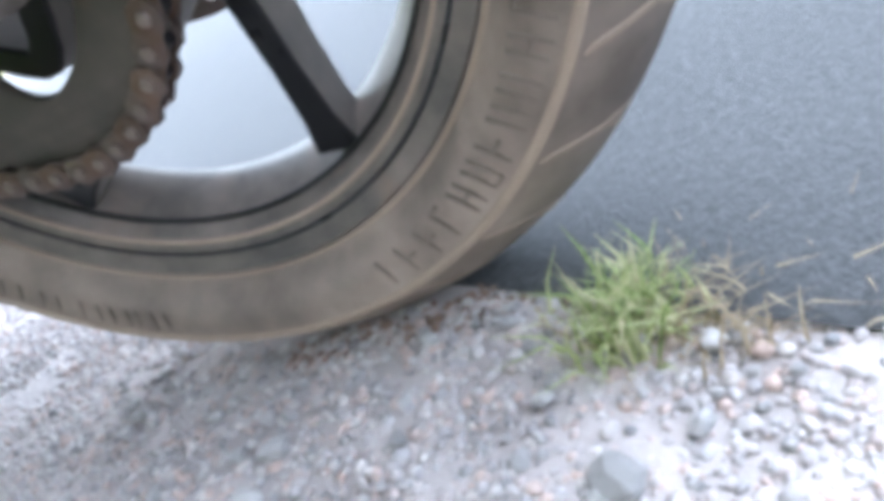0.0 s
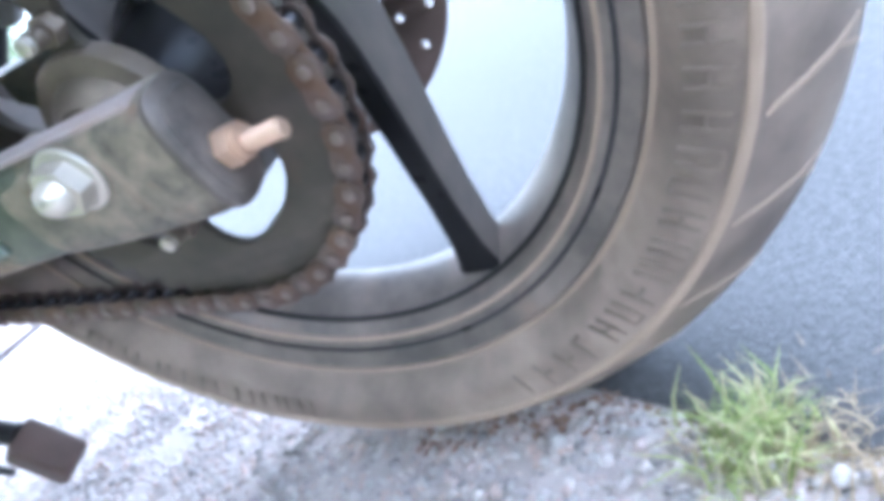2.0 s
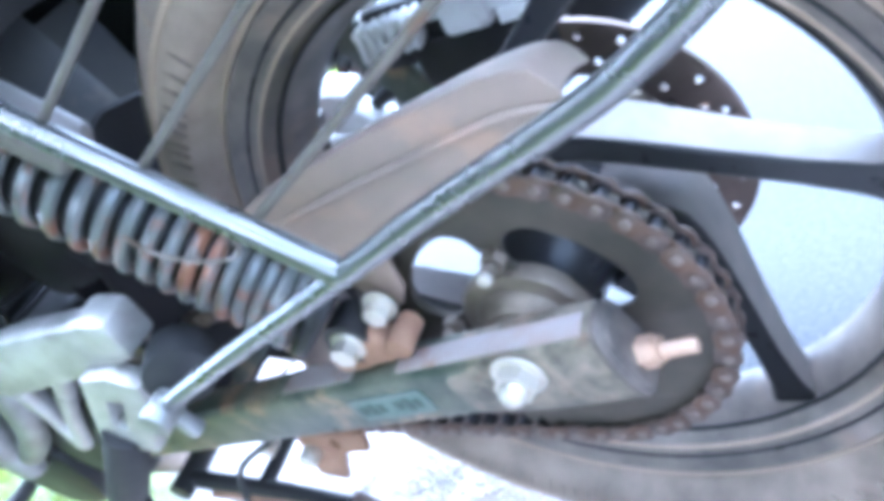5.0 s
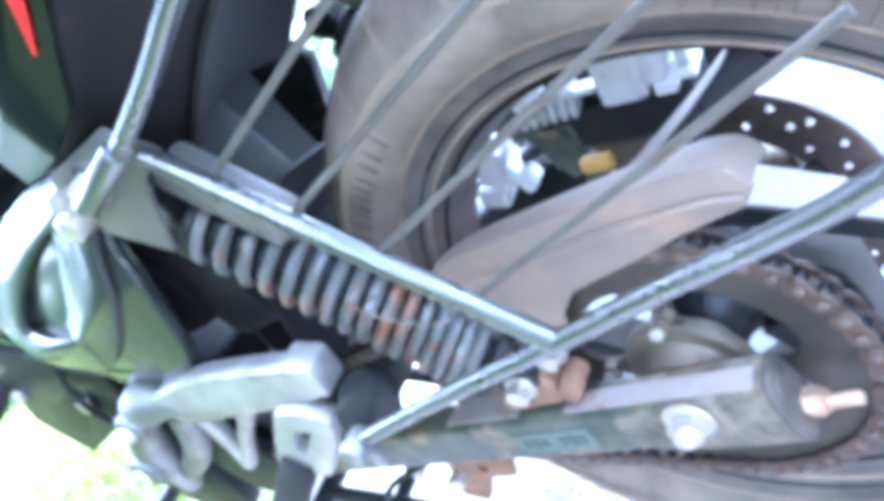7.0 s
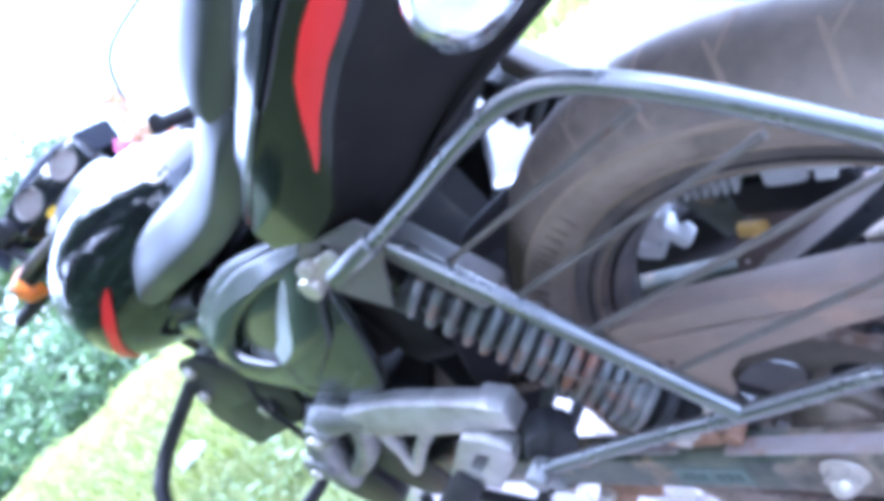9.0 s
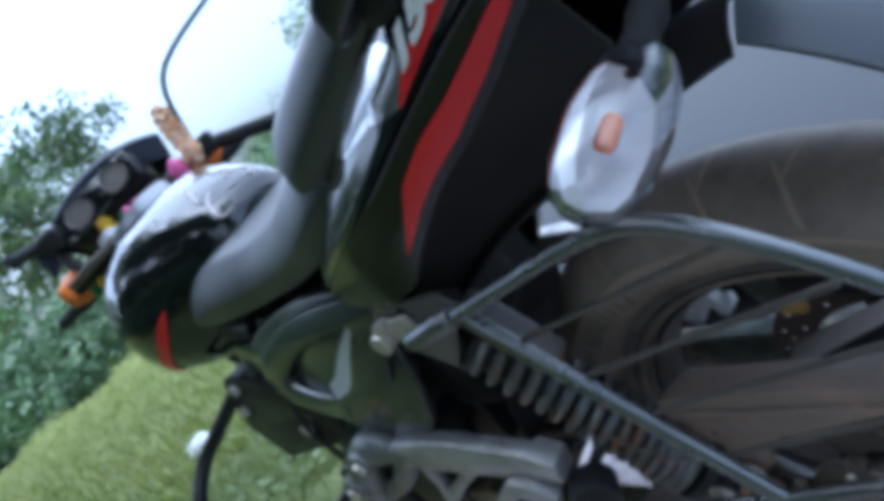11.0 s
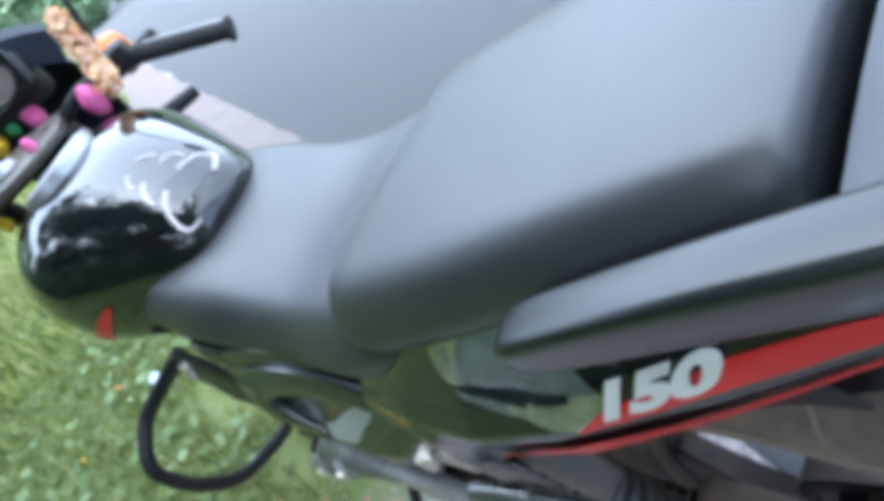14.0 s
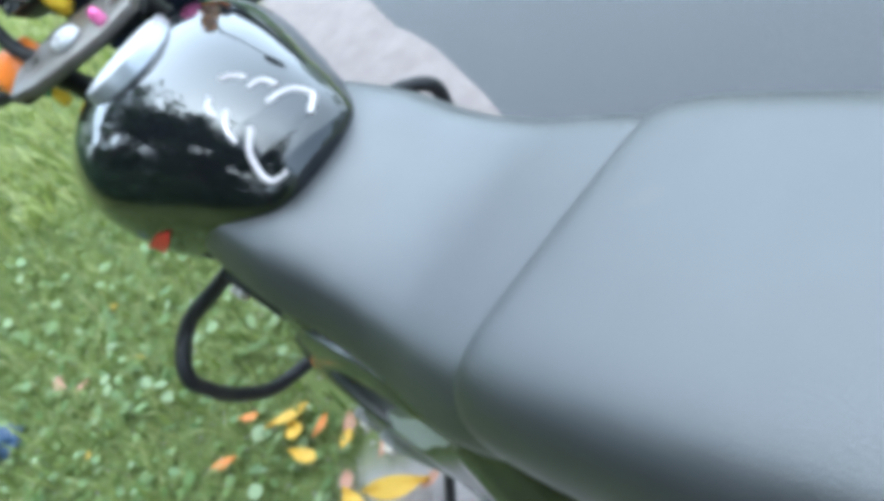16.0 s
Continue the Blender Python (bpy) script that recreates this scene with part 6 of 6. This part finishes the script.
# ---- planting ----
def leaf_cloud(centres, radii, count, size, seed, squash=0.8):
    """Many small leaf faces scattered in clumps."""
    g = np.random.default_rng(seed)
    centres, radii = np.array(centres), np.array(radii)
    pick = g.integers(0, len(centres), count)
    d = g.normal(size=(count, 3))
    d /= np.linalg.norm(d, axis=1, keepdims=True)
    p = centres[pick] + d * radii[pick, None] * (0.35 + 0.65 * g.random((count, 1)) ** 0.5) * (1, 1, squash)
    s = g.normal(size=(count, 3))
    s /= np.linalg.norm(s, axis=1, keepdims=True)
    t = np.cross(s, d + 0.6 * g.normal(size=(count, 3)))
    t /= np.linalg.norm(t, axis=1, keepdims=True)
    q = size * g.uniform(0.6, 1.4, (count, 1))
    verts = np.stack([p - s * q, p + t * q * 0.5, p + s * q, p - t * q * 0.5], 1).reshape(-1, 3)
    me = bpy.data.meshes.new("leaves")
    me.from_pydata(verts.tolist(), [], np.arange(4 * count).reshape(-1, 4).tolist())
    return me


M_LEAF = [island_material("tree_leaf", [(0.025, 0.055, 0.018), (0.045, 0.085, 0.025), (0.07, 0.12, 0.035)], 0.6, 0.3), island_material("pale_tree_leaf", [(0.05, 0.09, 0.025), (0.08, 0.13, 0.04), (0.11, 0.16, 0.05)], 0.6, 0.3)]
M_BARK = material("grey_brown_bark", (0.12, 0.09, 0.07), 0.9, second=(0.2, 0.16, 0.13), scale=6, amount=0.9, grain=1.0, grain_scale=25)


def tree(x, y, height, spread, seed, kind):
    r = random.Random(seed)
    bm = bmesh.new()
    top = Vector((x + r.uniform(-0.5, 0.5), y + r.uniform(-0.5, 0.5), height * 0.72))
    base = Vector((x, y, -0.05))
    trunk_pts = [base.lerp(top, f) + Vector((r.uniform(-0.12, 0.12), r.uniform(-0.12, 0.12), 0)) * (f > 0) for f in np.linspace(0, 1, 6)]
    add_tube(bm, trunk_pts, [height * 0.03 * (1 - 0.75 * f) for f in np.linspace(0, 1, 6)], 9)
    centres, radii = [], []
    for k in range(9):
        f = r.uniform(0.3, 0.95)
        a = r.uniform(0, 6.28)
        p = base.lerp(top, f)
        q = p + Vector((math.cos(a) * spread * r.uniform(0.45, 0.95), math.sin(a) * spread * r.uniform(0.45, 0.95), height * r.uniform(0.05, 0.25)))
        add_tube(bm, [p, p.lerp(q, 0.5) + Vector((0, 0, 0.1 * height * 0.3)), q], [height * 0.011, height * 0.007, height * 0.003], 6)
        for j in range(4):
            centres.append(q + Vector((r.uniform(-1, 1), r.uniform(-1, 1), r.uniform(-0.5, 0.8))) * spread * 0.32)
            radii.append(spread * r.uniform(0.16, 0.36))
    for j in range(7):
        centres.append(top + Vector((r.uniform(-1, 1), r.uniform(-1, 1), r.uniform(0, 1.1))) * spread * 0.4)
        radii.append(spread * r.uniform(0.2, 0.35))
    thing = tagged(part("tree", bm, M_BARK), "leafy green roadside tree with an uneven crown" if kind == 0 else "paler green broad-leaved tree", "tree", "trees round the road")
    ob = part("crown", leaf_cloud(centres, radii, 4200, height * 0.017, seed), M_LEAF[kind], thing, "dense green foliage with gaps")
    return thing


spots = [(-26, 9, 7.5, 3.4, 0), (-31, 4, 9, 4, 1), (-24, -1.5, 6.5, 3.2, 0), (-34, -6, 9, 4.2, 1), (-22, -8, 7, 3.4, 0), (-27, 15.5, 3.2, 2.2, 1), (-21, 15.5, 3.6, 2.2, 0), (-15, 14, 4.6, 2.6, 1), (-9, 13.5, 5.5, 3.0, 0), (-3, 14, 6, 3.2, 1), (4, 14, 5.5, 3.0, 0), (11, 13, 6.5, 3.4, 1), (18, 8, 7, 3.6, 0), (16, -9, 6.5, 3.3, 1), (11, -10, 7, 3.5, 0), (-17, -15, 6.5, 3.5, 1), (-13, -11, 7, 3.4, 0), (-10.4, -5.6, 10.5, 3.8, 0), (-6.8, -5.0, 11.5, 3.9, 0), (-3.4, -5.0, 12, 4.0, 0), (0.2, -4.9, 12, 4.0, 0), (4.2, -5.4, 12, 4.0, 0), (8.5, -8, 10, 3.6, 1), (-44, 24, 4.8, 3.6, 0), (-40, 9, 10, 4.8, 0), (-42, -14, 10, 5, 1)]
for n, (x, y, h, s, k) in enumerate(spots):
    tree(x, y, h, s, 100 + n, k)


def blades(xy, height, width, seed, lean=0.5):
    """Bent grass blades standing on z = 0."""
    g = np.random.default_rng(seed)
    n = len(xy)
    a = g.uniform(0, 2 * np.pi, n)
    h = height * g.uniform(0.45, 1.3, n)
    w = width * g.uniform(0.6, 1.3, n)
    side = np.stack([np.cos(a), np.sin(a), 0 * a], 1)
    fall = np.stack([-np.sin(a), np.cos(a), 0 * a], 1) * (h * lean * g.uniform(0.2, 1.4, n))[:, None]
    base = np.c_[xy, np.full(n, -0.006)]
    mid = base + np.c_[fall[:, :2] * 0.32, h * 0.62]
    tip = base + np.c_[fall[:, :2], h * g.uniform(0.8, 1.0, n)]
    verts = np.stack([base - side * w[:, None], base + side * w[:, None], mid + side * w[:, None] * 0.75, mid - side * w[:, None] * 0.75, tip], 1).reshape(-1, 3)
    faces = []
    for k in range(0, 5 * n, 5):
        faces += [(k, k + 1, k + 2, k + 3), (k + 3, k + 2, k + 4)]
    me = bpy.data.meshes.new("blades")
    me.from_pydata(verts.tolist(), [], faces)
    return me


M_GRASS = island_material("grass_blade", [(0.10, 0.145, 0.026), (0.165, 0.215, 0.044), (0.24, 0.28, 0.07), (0.32, 0.325, 0.13)], 0.55, 0.35)
M_CLOVER = island_material("low_weed_leaf", [(0.10, 0.165, 0.036), (0.15, 0.225, 0.056), (0.21, 0.285, 0.09)], 0.5, 0.3)
M_TUFT = island_material("tuft_blade", [(0.20, 0.27, 0.08), (0.34, 0.39, 0.15), (0.50, 0.51, 0.27), (0.54, 0.47, 0.30)], 0.55, 0.35)


def turf(n, x0, x1, y0, y1, seed):
    g = np.random.default_rng(seed)
    xy = np.c_[g.uniform(x0, x1, n), g.uniform(y0, y1, n)]
    side = (xy - np.array(ROAD_SIDE.xy) * 0.16) @ np.array(ROAD_SIDE.xy)
    edge = -0.17 + 0.07 * np.sin(xy[:, 0] * 7) + 0.05 * np.sin(xy[:, 0] * 17 + 1)
    left = (xy[:, 1] < edge - 0.22 * np.clip(xy[:, 0] + 1.25, 0, 1)) | (xy[:, 0] < -1.9)
    soft = g.random(n) < np.clip((y1 - xy[:, 1]) / 0.3, 0, 1) * np.clip((xy[:, 1] - y0) / 0.5, 0, 1) * np.clip((xy[:, 0] - x0) / 0.5, 0, 1) * np.clip((x1 - xy[:, 0]) / 0.25, 0, 1)
    keep = soft & left & (side < -0.40 + 0.05 * np.sin(xy[:, 0] * 5)) & ((xy[:, 0] < -0.85) | (xy[:, 1] < -1.0))
    return xy[keep]


def low_leaves(xy, size, seed):
    g = np.random.default_rng(seed)
    n = len(xy)
    p = np.c_[xy, g.uniform(0.004, 0.034, n)]
    a = g.uniform(0, 2 * np.pi, n)
    tilt = g.uniform(-0.5, 0.5, (n, 2))
    s = size * g.uniform(0.5, 1.4, n)
    ring = []
    for k in range(6):
        b = a + k * np.pi / 3
        r = s * (1.0 if k % 3 else 1.25)
        dx, dy = r * np.cos(b), r * np.sin(b)
        ring.append(p + np.c_[dx, dy, dx * tilt[:, 0] + dy * tilt[:, 1]])
    me = bpy.data.meshes.new("weeds")
    me.from_pydata(np.stack(ring, 1).reshape(-1, 3).tolist(), [], np.arange(6 * n).reshape(-1, 6).tolist())
    return me


near = turf(78000, -3.2, -0.8, -1.7, 1.2, 3)
tagged(part("grass", blades(near, 0.035, 0.0016, 5, 0.9), M_GRASS), "short green turf beside the parked motorcycle", "grass", kind="stuff")
tagged(part("low_weeds", low_leaves(turf(4500, -3.2, -0.8, -1.7, 1.2, 4), 0.0085, 6), M_CLOVER), "small round-leaved weeds in the turf", "weeds", kind="stuff")
M_BROAD = island_material("broad_weed_leaf", [(0.12, 0.20, 0.055), (0.22, 0.32, 0.12), (0.36, 0.44, 0.23)], 0.45, 0.3)
tagged(part("broad_weeds", low_leaves(turf(1400, -3.0, -0.8, -1.6, 1.0, 44), 0.014, 46), M_BROAD), "pale broad-leaved weeds scattered in the turf", "weeds", kind="stuff")
M_FARGRASS = island_material("sunlit_grass_blade", [(0.16, 0.21, 0.045), (0.25, 0.30, 0.07), (0.34, 0.37, 0.11), (0.40, 0.40, 0.17)], 0.55, 0.35)
mid_turf = np.concatenate([turf(46000, -13, -2.8, -5, 3.6, 7), turf(26000, -26, -11, -9, 7, 71)])
tagged(part("far_grass", blades(mid_turf, 0.11, 0.010, 8, 0.8), M_FARGRASS), "longer grass further along the verge", "grass", kind="stuff")
g = np.random.default_rng(61)
wide = np.c_[g.uniform(-4, 8, 60000), g.uniform(-8, 0.2, 60000)]
away = (wide - np.array(ROAD_SIDE.xy) * 0.16) @ np.array(ROAD_SIDE.xy)
bare = ((wide[:, 0] - 0.3) / 1.3) ** 2 + ((wide[:, 1] + 0.3) / 0.95) ** 2
wide = wide[(away < -0.62 - 0.15 * g.random(len(wide))) & (bare > 1.0 + 0.3 * g.random(len(wide)))]
tagged(part("side_grass", blades(wide, 0.07, 0.005, 62, 0.9), M_GRASS), "uneven grass behind the parking place", "grass", kind="stuff")
g = np.random.default_rng(21)
o = np.array([(-ROAD_WAY * s + ROAD_SIDE * w).xy for s, w in zip(g.uniform(-40, 20, 16000), g.uniform(5.0, 10.5, 16000))])
tagged(part("roadside_grass", blades(o, 0.28, 0.022, 9, 0.6), M_GRASS), "long grass on the far side of the road", "grass", kind="stuff")
bush_c = [Vector((-ROAD_WAY * s + ROAD_SIDE * (9.5 + 1.2 * math.sin(s)) + Vector((0, 0, 0.9)))) for s in np.linspace(-46, 14, 40)]
tagged(part("roadside_bushes", leaf_cloud(bush_c, [1.5 + 0.4 * math.sin(3 * k) for k in range(40)], 14000, 0.10, 31), M_LEAF[1]), "bushes behind the far verge", "bushes", kind="stuff")
M_HEDGE = island_material("hedge_leaf", [(0.05, 0.095, 0.045), (0.08, 0.14, 0.06), (0.12, 0.19, 0.085)], 0.6, 0.3)
skirt = [Vector((-14.5 + 2.6 * math.sin(2.1 * k), -9 + 0.55 * k, 0.25)) for k in range(38)]
tagged(part("hedge_skirt", leaf_cloud(skirt, [0.75 + 0.35 * math.sin(1.9 * k) for k in range(38)], 12000, 0.10, 34), M_HEDGE), "low straggling bushes where the grass ends", "bushes", kind="stuff")
bush_c = [Vector((-18 + 2 * math.sin(k), -9 + 0.55 * k, 0.8)) for k in range(38)]
tagged(part("hedge", leaf_cloud(bush_c, [1.3 + 0.5 * math.sin(2.3 * k) for k in range(38)], 24000, 0.13, 33), M_HEDGE), "dark green bushes across the grass", "bushes", kind="stuff")

# Out of view: added so the tank's lower side reflects dark foliage.
bush_c = [Vector((-2.8 - 0.55 * k, -3.3 - 0.09 * k - 0.3 * math.sin(1.7 * k), 0.75)) for k in range(20)]
tagged(part("low_shrubs", leaf_cloud(bush_c, [0.95 + 0.2 * math.sin(2.7 * k) for k in range(20)], 18000, 0.08, 47, 0.95), M_HEDGE), "low dark shrubs out of view, added for the tank's reflection", "bushes", kind="stuff")
# Out of view; the raised row is added to close a pale band in the tank's reflection.
bush_c = [Vector((-14 + 0.6 * k, -5.9 - 0.5 * math.sin(0.9 * k) - 0.004 * (k - 22) ** 2, 1.1 + lift)) for lift in (0.0, 2.2) for k in range(40) if lift == 0 or k < 22]
tagged(part("left_hedge", leaf_cloud(bush_c, [1.4 + 0.4 * math.sin(2.1 * k) for k in range(62)], 34000, 0.14, 35, 1.2), M_HEDGE), "dark bushes along the grass behind the parking place", "bushes", kind="stuff")

# the tuft beside the rear tyre
g = np.random.default_rng(12)
c = np.array([0.190, -0.100])
xy = c + g.normal(size=(300, 2)) * (0.016, 0.014)
tuft = tagged(part("grass_tuft", blades(xy, 0.030, 0.0012, 13, 1.0), M_TUFT), "small yellow-green grass tuft in the gravel by the tyre", "grass", kind="stuff")
xy = np.array([0.228, -0.106]) + g.normal(size=(160, 2)) * (0.028, 0.018)
tagged(part("dry_grass", blades(xy, 0.018, 0.001, 14, 1.6), island_material("dry_blade", [(0.26, 0.20, 0.13), (0.36, 0.29, 0.20)], 0.8, 0.2)), "dry straw-coloured grass beside the tuft", "grass", kind="stuff")

# fallen leaves
M_FALLEN = [material("yellow_fallen_leaf", (0.62, 0.36, 0.03), 0.6, second=(0.70, 0.48, 0.06), scale=60, spots=(0.3, 0.14, 0.04), spot_at=0.6, spot_scale=90), material("orange_fallen_leaf", (0.60, 0.20, 0.04), 0.6, second=(0.68, 0.30, 0.06), scale=60), material("pink_brown_fallen_leaf", (0.46, 0.24, 0.16), 0.7, second=(0.55, 0.32, 0.22), scale=60)]
for n, (x, y, s, k) in enumerate([(-1.29, -0.36, 0.034, 1), (-1.24, -0.46, 0.042, 1), (-1.19, -0.305, 0.070, 0), (-1.15, -0.315, 0.055, 0), (-1.08, -0.34, 0.050, 0), (-0.84, -0.27, 0.085, 0), (-0.90, -0.34, 0.055, 0), (-2.25, -0.17, 0.024, 1), (-1.79, -0.44, 0.020, 0), (-1.99, -0.65, 0.045, 2), (-1.91, -0.60, 0.030, 2), (-0.94, -0.21, 0.050, 2), (-1.63, -0.68, 0.020, 0), (-0.95, -0.32, 0.040, 2), (-1.05, -0.23, 0.045, 2), (-1.02, -0.26, 0.035, 0), (-0.80, -0.21, 0.040, 2), (-0.87, -0.17, 0.035, 2), (-1.10, -0.27, 0.040, 1), (-2.10, -0.40, 0.020, 0)]):
    r = random.Random(50 + n)
    rows = []
    for f in np.linspace(0, 1, 9):
        w = 0.36 * math.sin(math.pi * f ** 0.8) * s
        rows.append([Vector(((f - 0.5) * s * 1.5, w * e, 0.2 * s * (f - 0.5) ** 2 * 2 + 0.10 * s * abs(e))) for e in np.linspace(-1, 1, 5)])
    bm = skin(rows, 0.0004)
    bm.transform(pose(x, y, 0.026 if k != 2 else 0.016, r.uniform(-18, 18), r.uniform(-18, 18), r.uniform(0, 360)))
    tagged(part("fallen_leaf", bm, M_FALLEN[k]), ("yellow", "orange", "pinkish brown")[k] + " fallen leaf lying on the turf", "leaf", "fallen leaves")

# ---- gravel ----
M_STONE = material("grey_stone", (0.34, 0.33, 0.33), 0.85, second=(0.43, 0.40, 0.39), scale=60, amount=0.8, grain=0.5, grain_scale=500, vary=0.3)
M_STONES = island_material("mixed_gravel", [(0.20, 0.195, 0.20), (0.42, 0.38, 0.365), (0.32, 0.30, 0.305), (0.46, 0.35, 0.305), (0.37, 0.35, 0.355), (0.52, 0.48, 0.46)], 0.88)


def stone_shape(seed, sub):
    bm = bmesh.new()
    bmesh.ops.create_icosphere(bm, subdivisions=sub, radius=1)
    r = random.Random(seed)
    o = Vector((r.uniform(0, 50), r.uniform(0, 50), r.uniform(0, 50)))
    for v in bm.verts:
        v.co *= 1 + 0.38 * noise.noise(v.co * 1.1 + o) + 0.12 * noise.noise(v.co * 3 + o)
    for v in bm.verts:
        v.co.z *= 0.68
    return bm


def gravel(count, x0, x1, y0, y1, lo, hi, seed, sub=1, everywhere=False):
    g = np.random.default_rng(seed)
    shapes = []
    for k in range(8):
        bm = stone_shape(200 + k, sub)
        bm.verts.ensure_lookup_table()
        shapes.append((np.array([v.co[:] for v in bm.verts]), np.array([[v.index for v in f.verts] for f in bm.faces])))
        bm.free()
    x, y = g.uniform(x0, x1, count), g.uniform(y0, y1, count)
    side = (np.c_[x, y] - np.array(ROAD_SIDE.xy) * 0.16) @ np.array(ROAD_SIDE.xy)
    s = x * ROAD_WAY.x + y * ROAD_WAY.y
    edge = np.where(s < 1.6, -0.099 * (1.6 - s), 0)
    keep = (side < edge - 0.01) | (g.random(count) < 0.5 * np.exp(-(side - edge) * 28))
    keep |= everywhere
    keep &= ~((np.abs(y) < 0.045) & (np.abs(x) < 0.09))
    verts, faces, n = [], [], 0
    for i in np.nonzero(keep)[0]:
        v, f = shapes[i % 8]
        s = lo + (hi - lo) * g.random() ** 2.5
        a = g.uniform(0, 6.28)
        rot = np.array([[math.cos(a), -math.sin(a), 0], [math.sin(a), math.cos(a), 0], [0, 0, 1]])
        z = 0.007 * noise.noise(Vector((x[i] * 7, y[i] * 7, 0))) - 0.004
        verts.append((v * s * (1, g.uniform(0.6, 1), g.uniform(0.6, 1))) @ rot.T + (x[i], y[i], z + s * 0.25))
        faces.append(f + n)
        n += len(v)
    me = bpy.data.meshes.new("gravel")
    me.from_pydata(np.concatenate(verts).tolist(), [], np.concatenate(faces).tolist())
    me.polygons.foreach_set("use_smooth", [True] * len(me.polygons))
    return me


tagged(part("gravel", gravel(12000, -0.75, 0.75, -0.60, 0.30, 0.0026, 0.0062, 1), M_STONES), "loose mixed grey and pinkish gravel", "gravel", kind="stuff")
tagged(part("fine_gravel", gravel(32000, -0.62, 0.50, -0.42, 0.16, 0.0013, 0.0047, 11, 0), M_STONES), "fine pale grit between the larger gravel", "gravel", kind="stuff")
M_CLOD = island_material("brown_soil_crumb", [(0.16, 0.105, 0.078), (0.25, 0.165, 0.12), (0.13, 0.098, 0.08), (0.29, 0.20, 0.155)], 0.95)
tagged(part("soil_crumbs", gravel(1500, -0.06, 0.20, -0.075, 0.01, 0.0012, 0.0042, 15, 1, True), M_CLOD), "reddish brown soil crumbs round the tyre's foot", "soil", kind="stuff")
M_BIT = island_material("road_grit", [(0.10, 0.10, 0.105), (0.17, 0.17, 0.175), (0.24, 0.235, 0.235), (0.08, 0.07, 0.065)], 0.9)
tagged(part("road_grit", gravel(5000, 0.05, 0.75, -0.10, 0.35, 0.0010, 0.0030, 16, 0, True), M_BIT), "loose grit scattered on the asphalt edge", "gravel", kind="stuff")
tagged(part("sparse_gravel", gravel(6000, -2.2, 1.8, -1.1, 0.9, 0.0025, 0.006, 2), M_STONES), "sparser loose gravel round the parking place", "gravel", kind="stuff")
rnd = random.Random(8)
shapes = [finish(stone_shape(300 + k, 2), 14) for k in range(8)]
for me in shapes:
    me.materials.append(M_STONE)
big = [(0.187, -0.196, 0.013), (0.148, -0.145, 0.006), (0.222, -0.172, 0.007), (0.30, -0.10, 0.008), (-0.02, -0.15, 0.011), (-0.02, -0.185, 0.012)]
while len(big) < 260:
    x, y = rnd.uniform(-0.30, 0.42), rnd.uniform(-0.32, 0.02)
    if (Vector((x, y, 0)) - ROAD_SIDE * 0.16).dot(ROAD_SIDE) < -0.03 and not (abs(y) < 0.05 and abs(x) < 0.1):
        big.append((x, y, 0.0028 + 0.0042 * rnd.random() ** 4))
for n, (x, y, s) in enumerate(big):
    ob = part("stone", shapes[n % 8], M_STONE, ground)
    ob.matrix_basis = pose(x, y, s * 0.22, rnd.uniform(-15, 15), rnd.uniform(-15, 15), rnd.uniform(0, 360)) @ Matrix.Diagonal((s, s * rnd.uniform(0.65, 1), s * 0.9, 1))

bm = bmesh.new()
add_box(bm, (0, 0, 0.010), (0.05, 0.035, 0.018), 0.006, None, 3)
for v in bm.verts:
    v.co += Vector((1, 1, 1)) * 0.004 * noise.noise(v.co * 90)
bm.transform(Matrix.Translation((-2.07, -0.10, 0.02)))
tagged(part("plastic_scrap", bm, material("pale_blue_plastic", (0.45, 0.58, 0.66), 0.5, second=(0.60, 0.66, 0.70), scale=40)), "small pale blue scrap of plastic in the grass", "litter")
bm = bmesh.new()
bmesh.ops.create_icosphere(bm, subdivisions=3, radius=1)
for v in bm.verts:
    v.co *= 1 + 0.4 * noise.noise(v.co * 2.1 + Vector((7, 0, 0)))
    v.co = Vector((v.co.x * 0.05, v.co.y * 0.07, max(v.co.z, -0.3) * 0.05 + 0.015))
bm.transform(Matrix.Translation((-3.40, 0.22, 0.04)))
tagged(part("paper_scrap", bm, M_WHITE, None, "", 20), "crumpled white paper scrap lying in the grass", "litter")

bm = bmesh.new()
bmesh.ops.create_icosphere(bm, subdivisions=4, radius=1)
for v in bm.verts:
    v.co *= 1 + 0.45 * noise.noise(v.co * 2.3) + 0.25 * noise.noise(v.co * 5.5 + Vector((4, 0, 0)))
    v.co = Vector((v.co.x * 0.055, v.co.y * 0.045, max(v.co.z, -0.3) * 0.030 + 0.012))
bm.transform(Matrix.Translation((-1.96, -0.84, 0.012)))
tagged(part("crumpled_bag", bm, material("dark_blue_plastic_film", (0.02, 0.045, 0.10), 0.3, second=(0.05, 0.09, 0.16), scale=30), None, "", 20), "crumpled dark blue plastic bag lying on the turf", "bag")
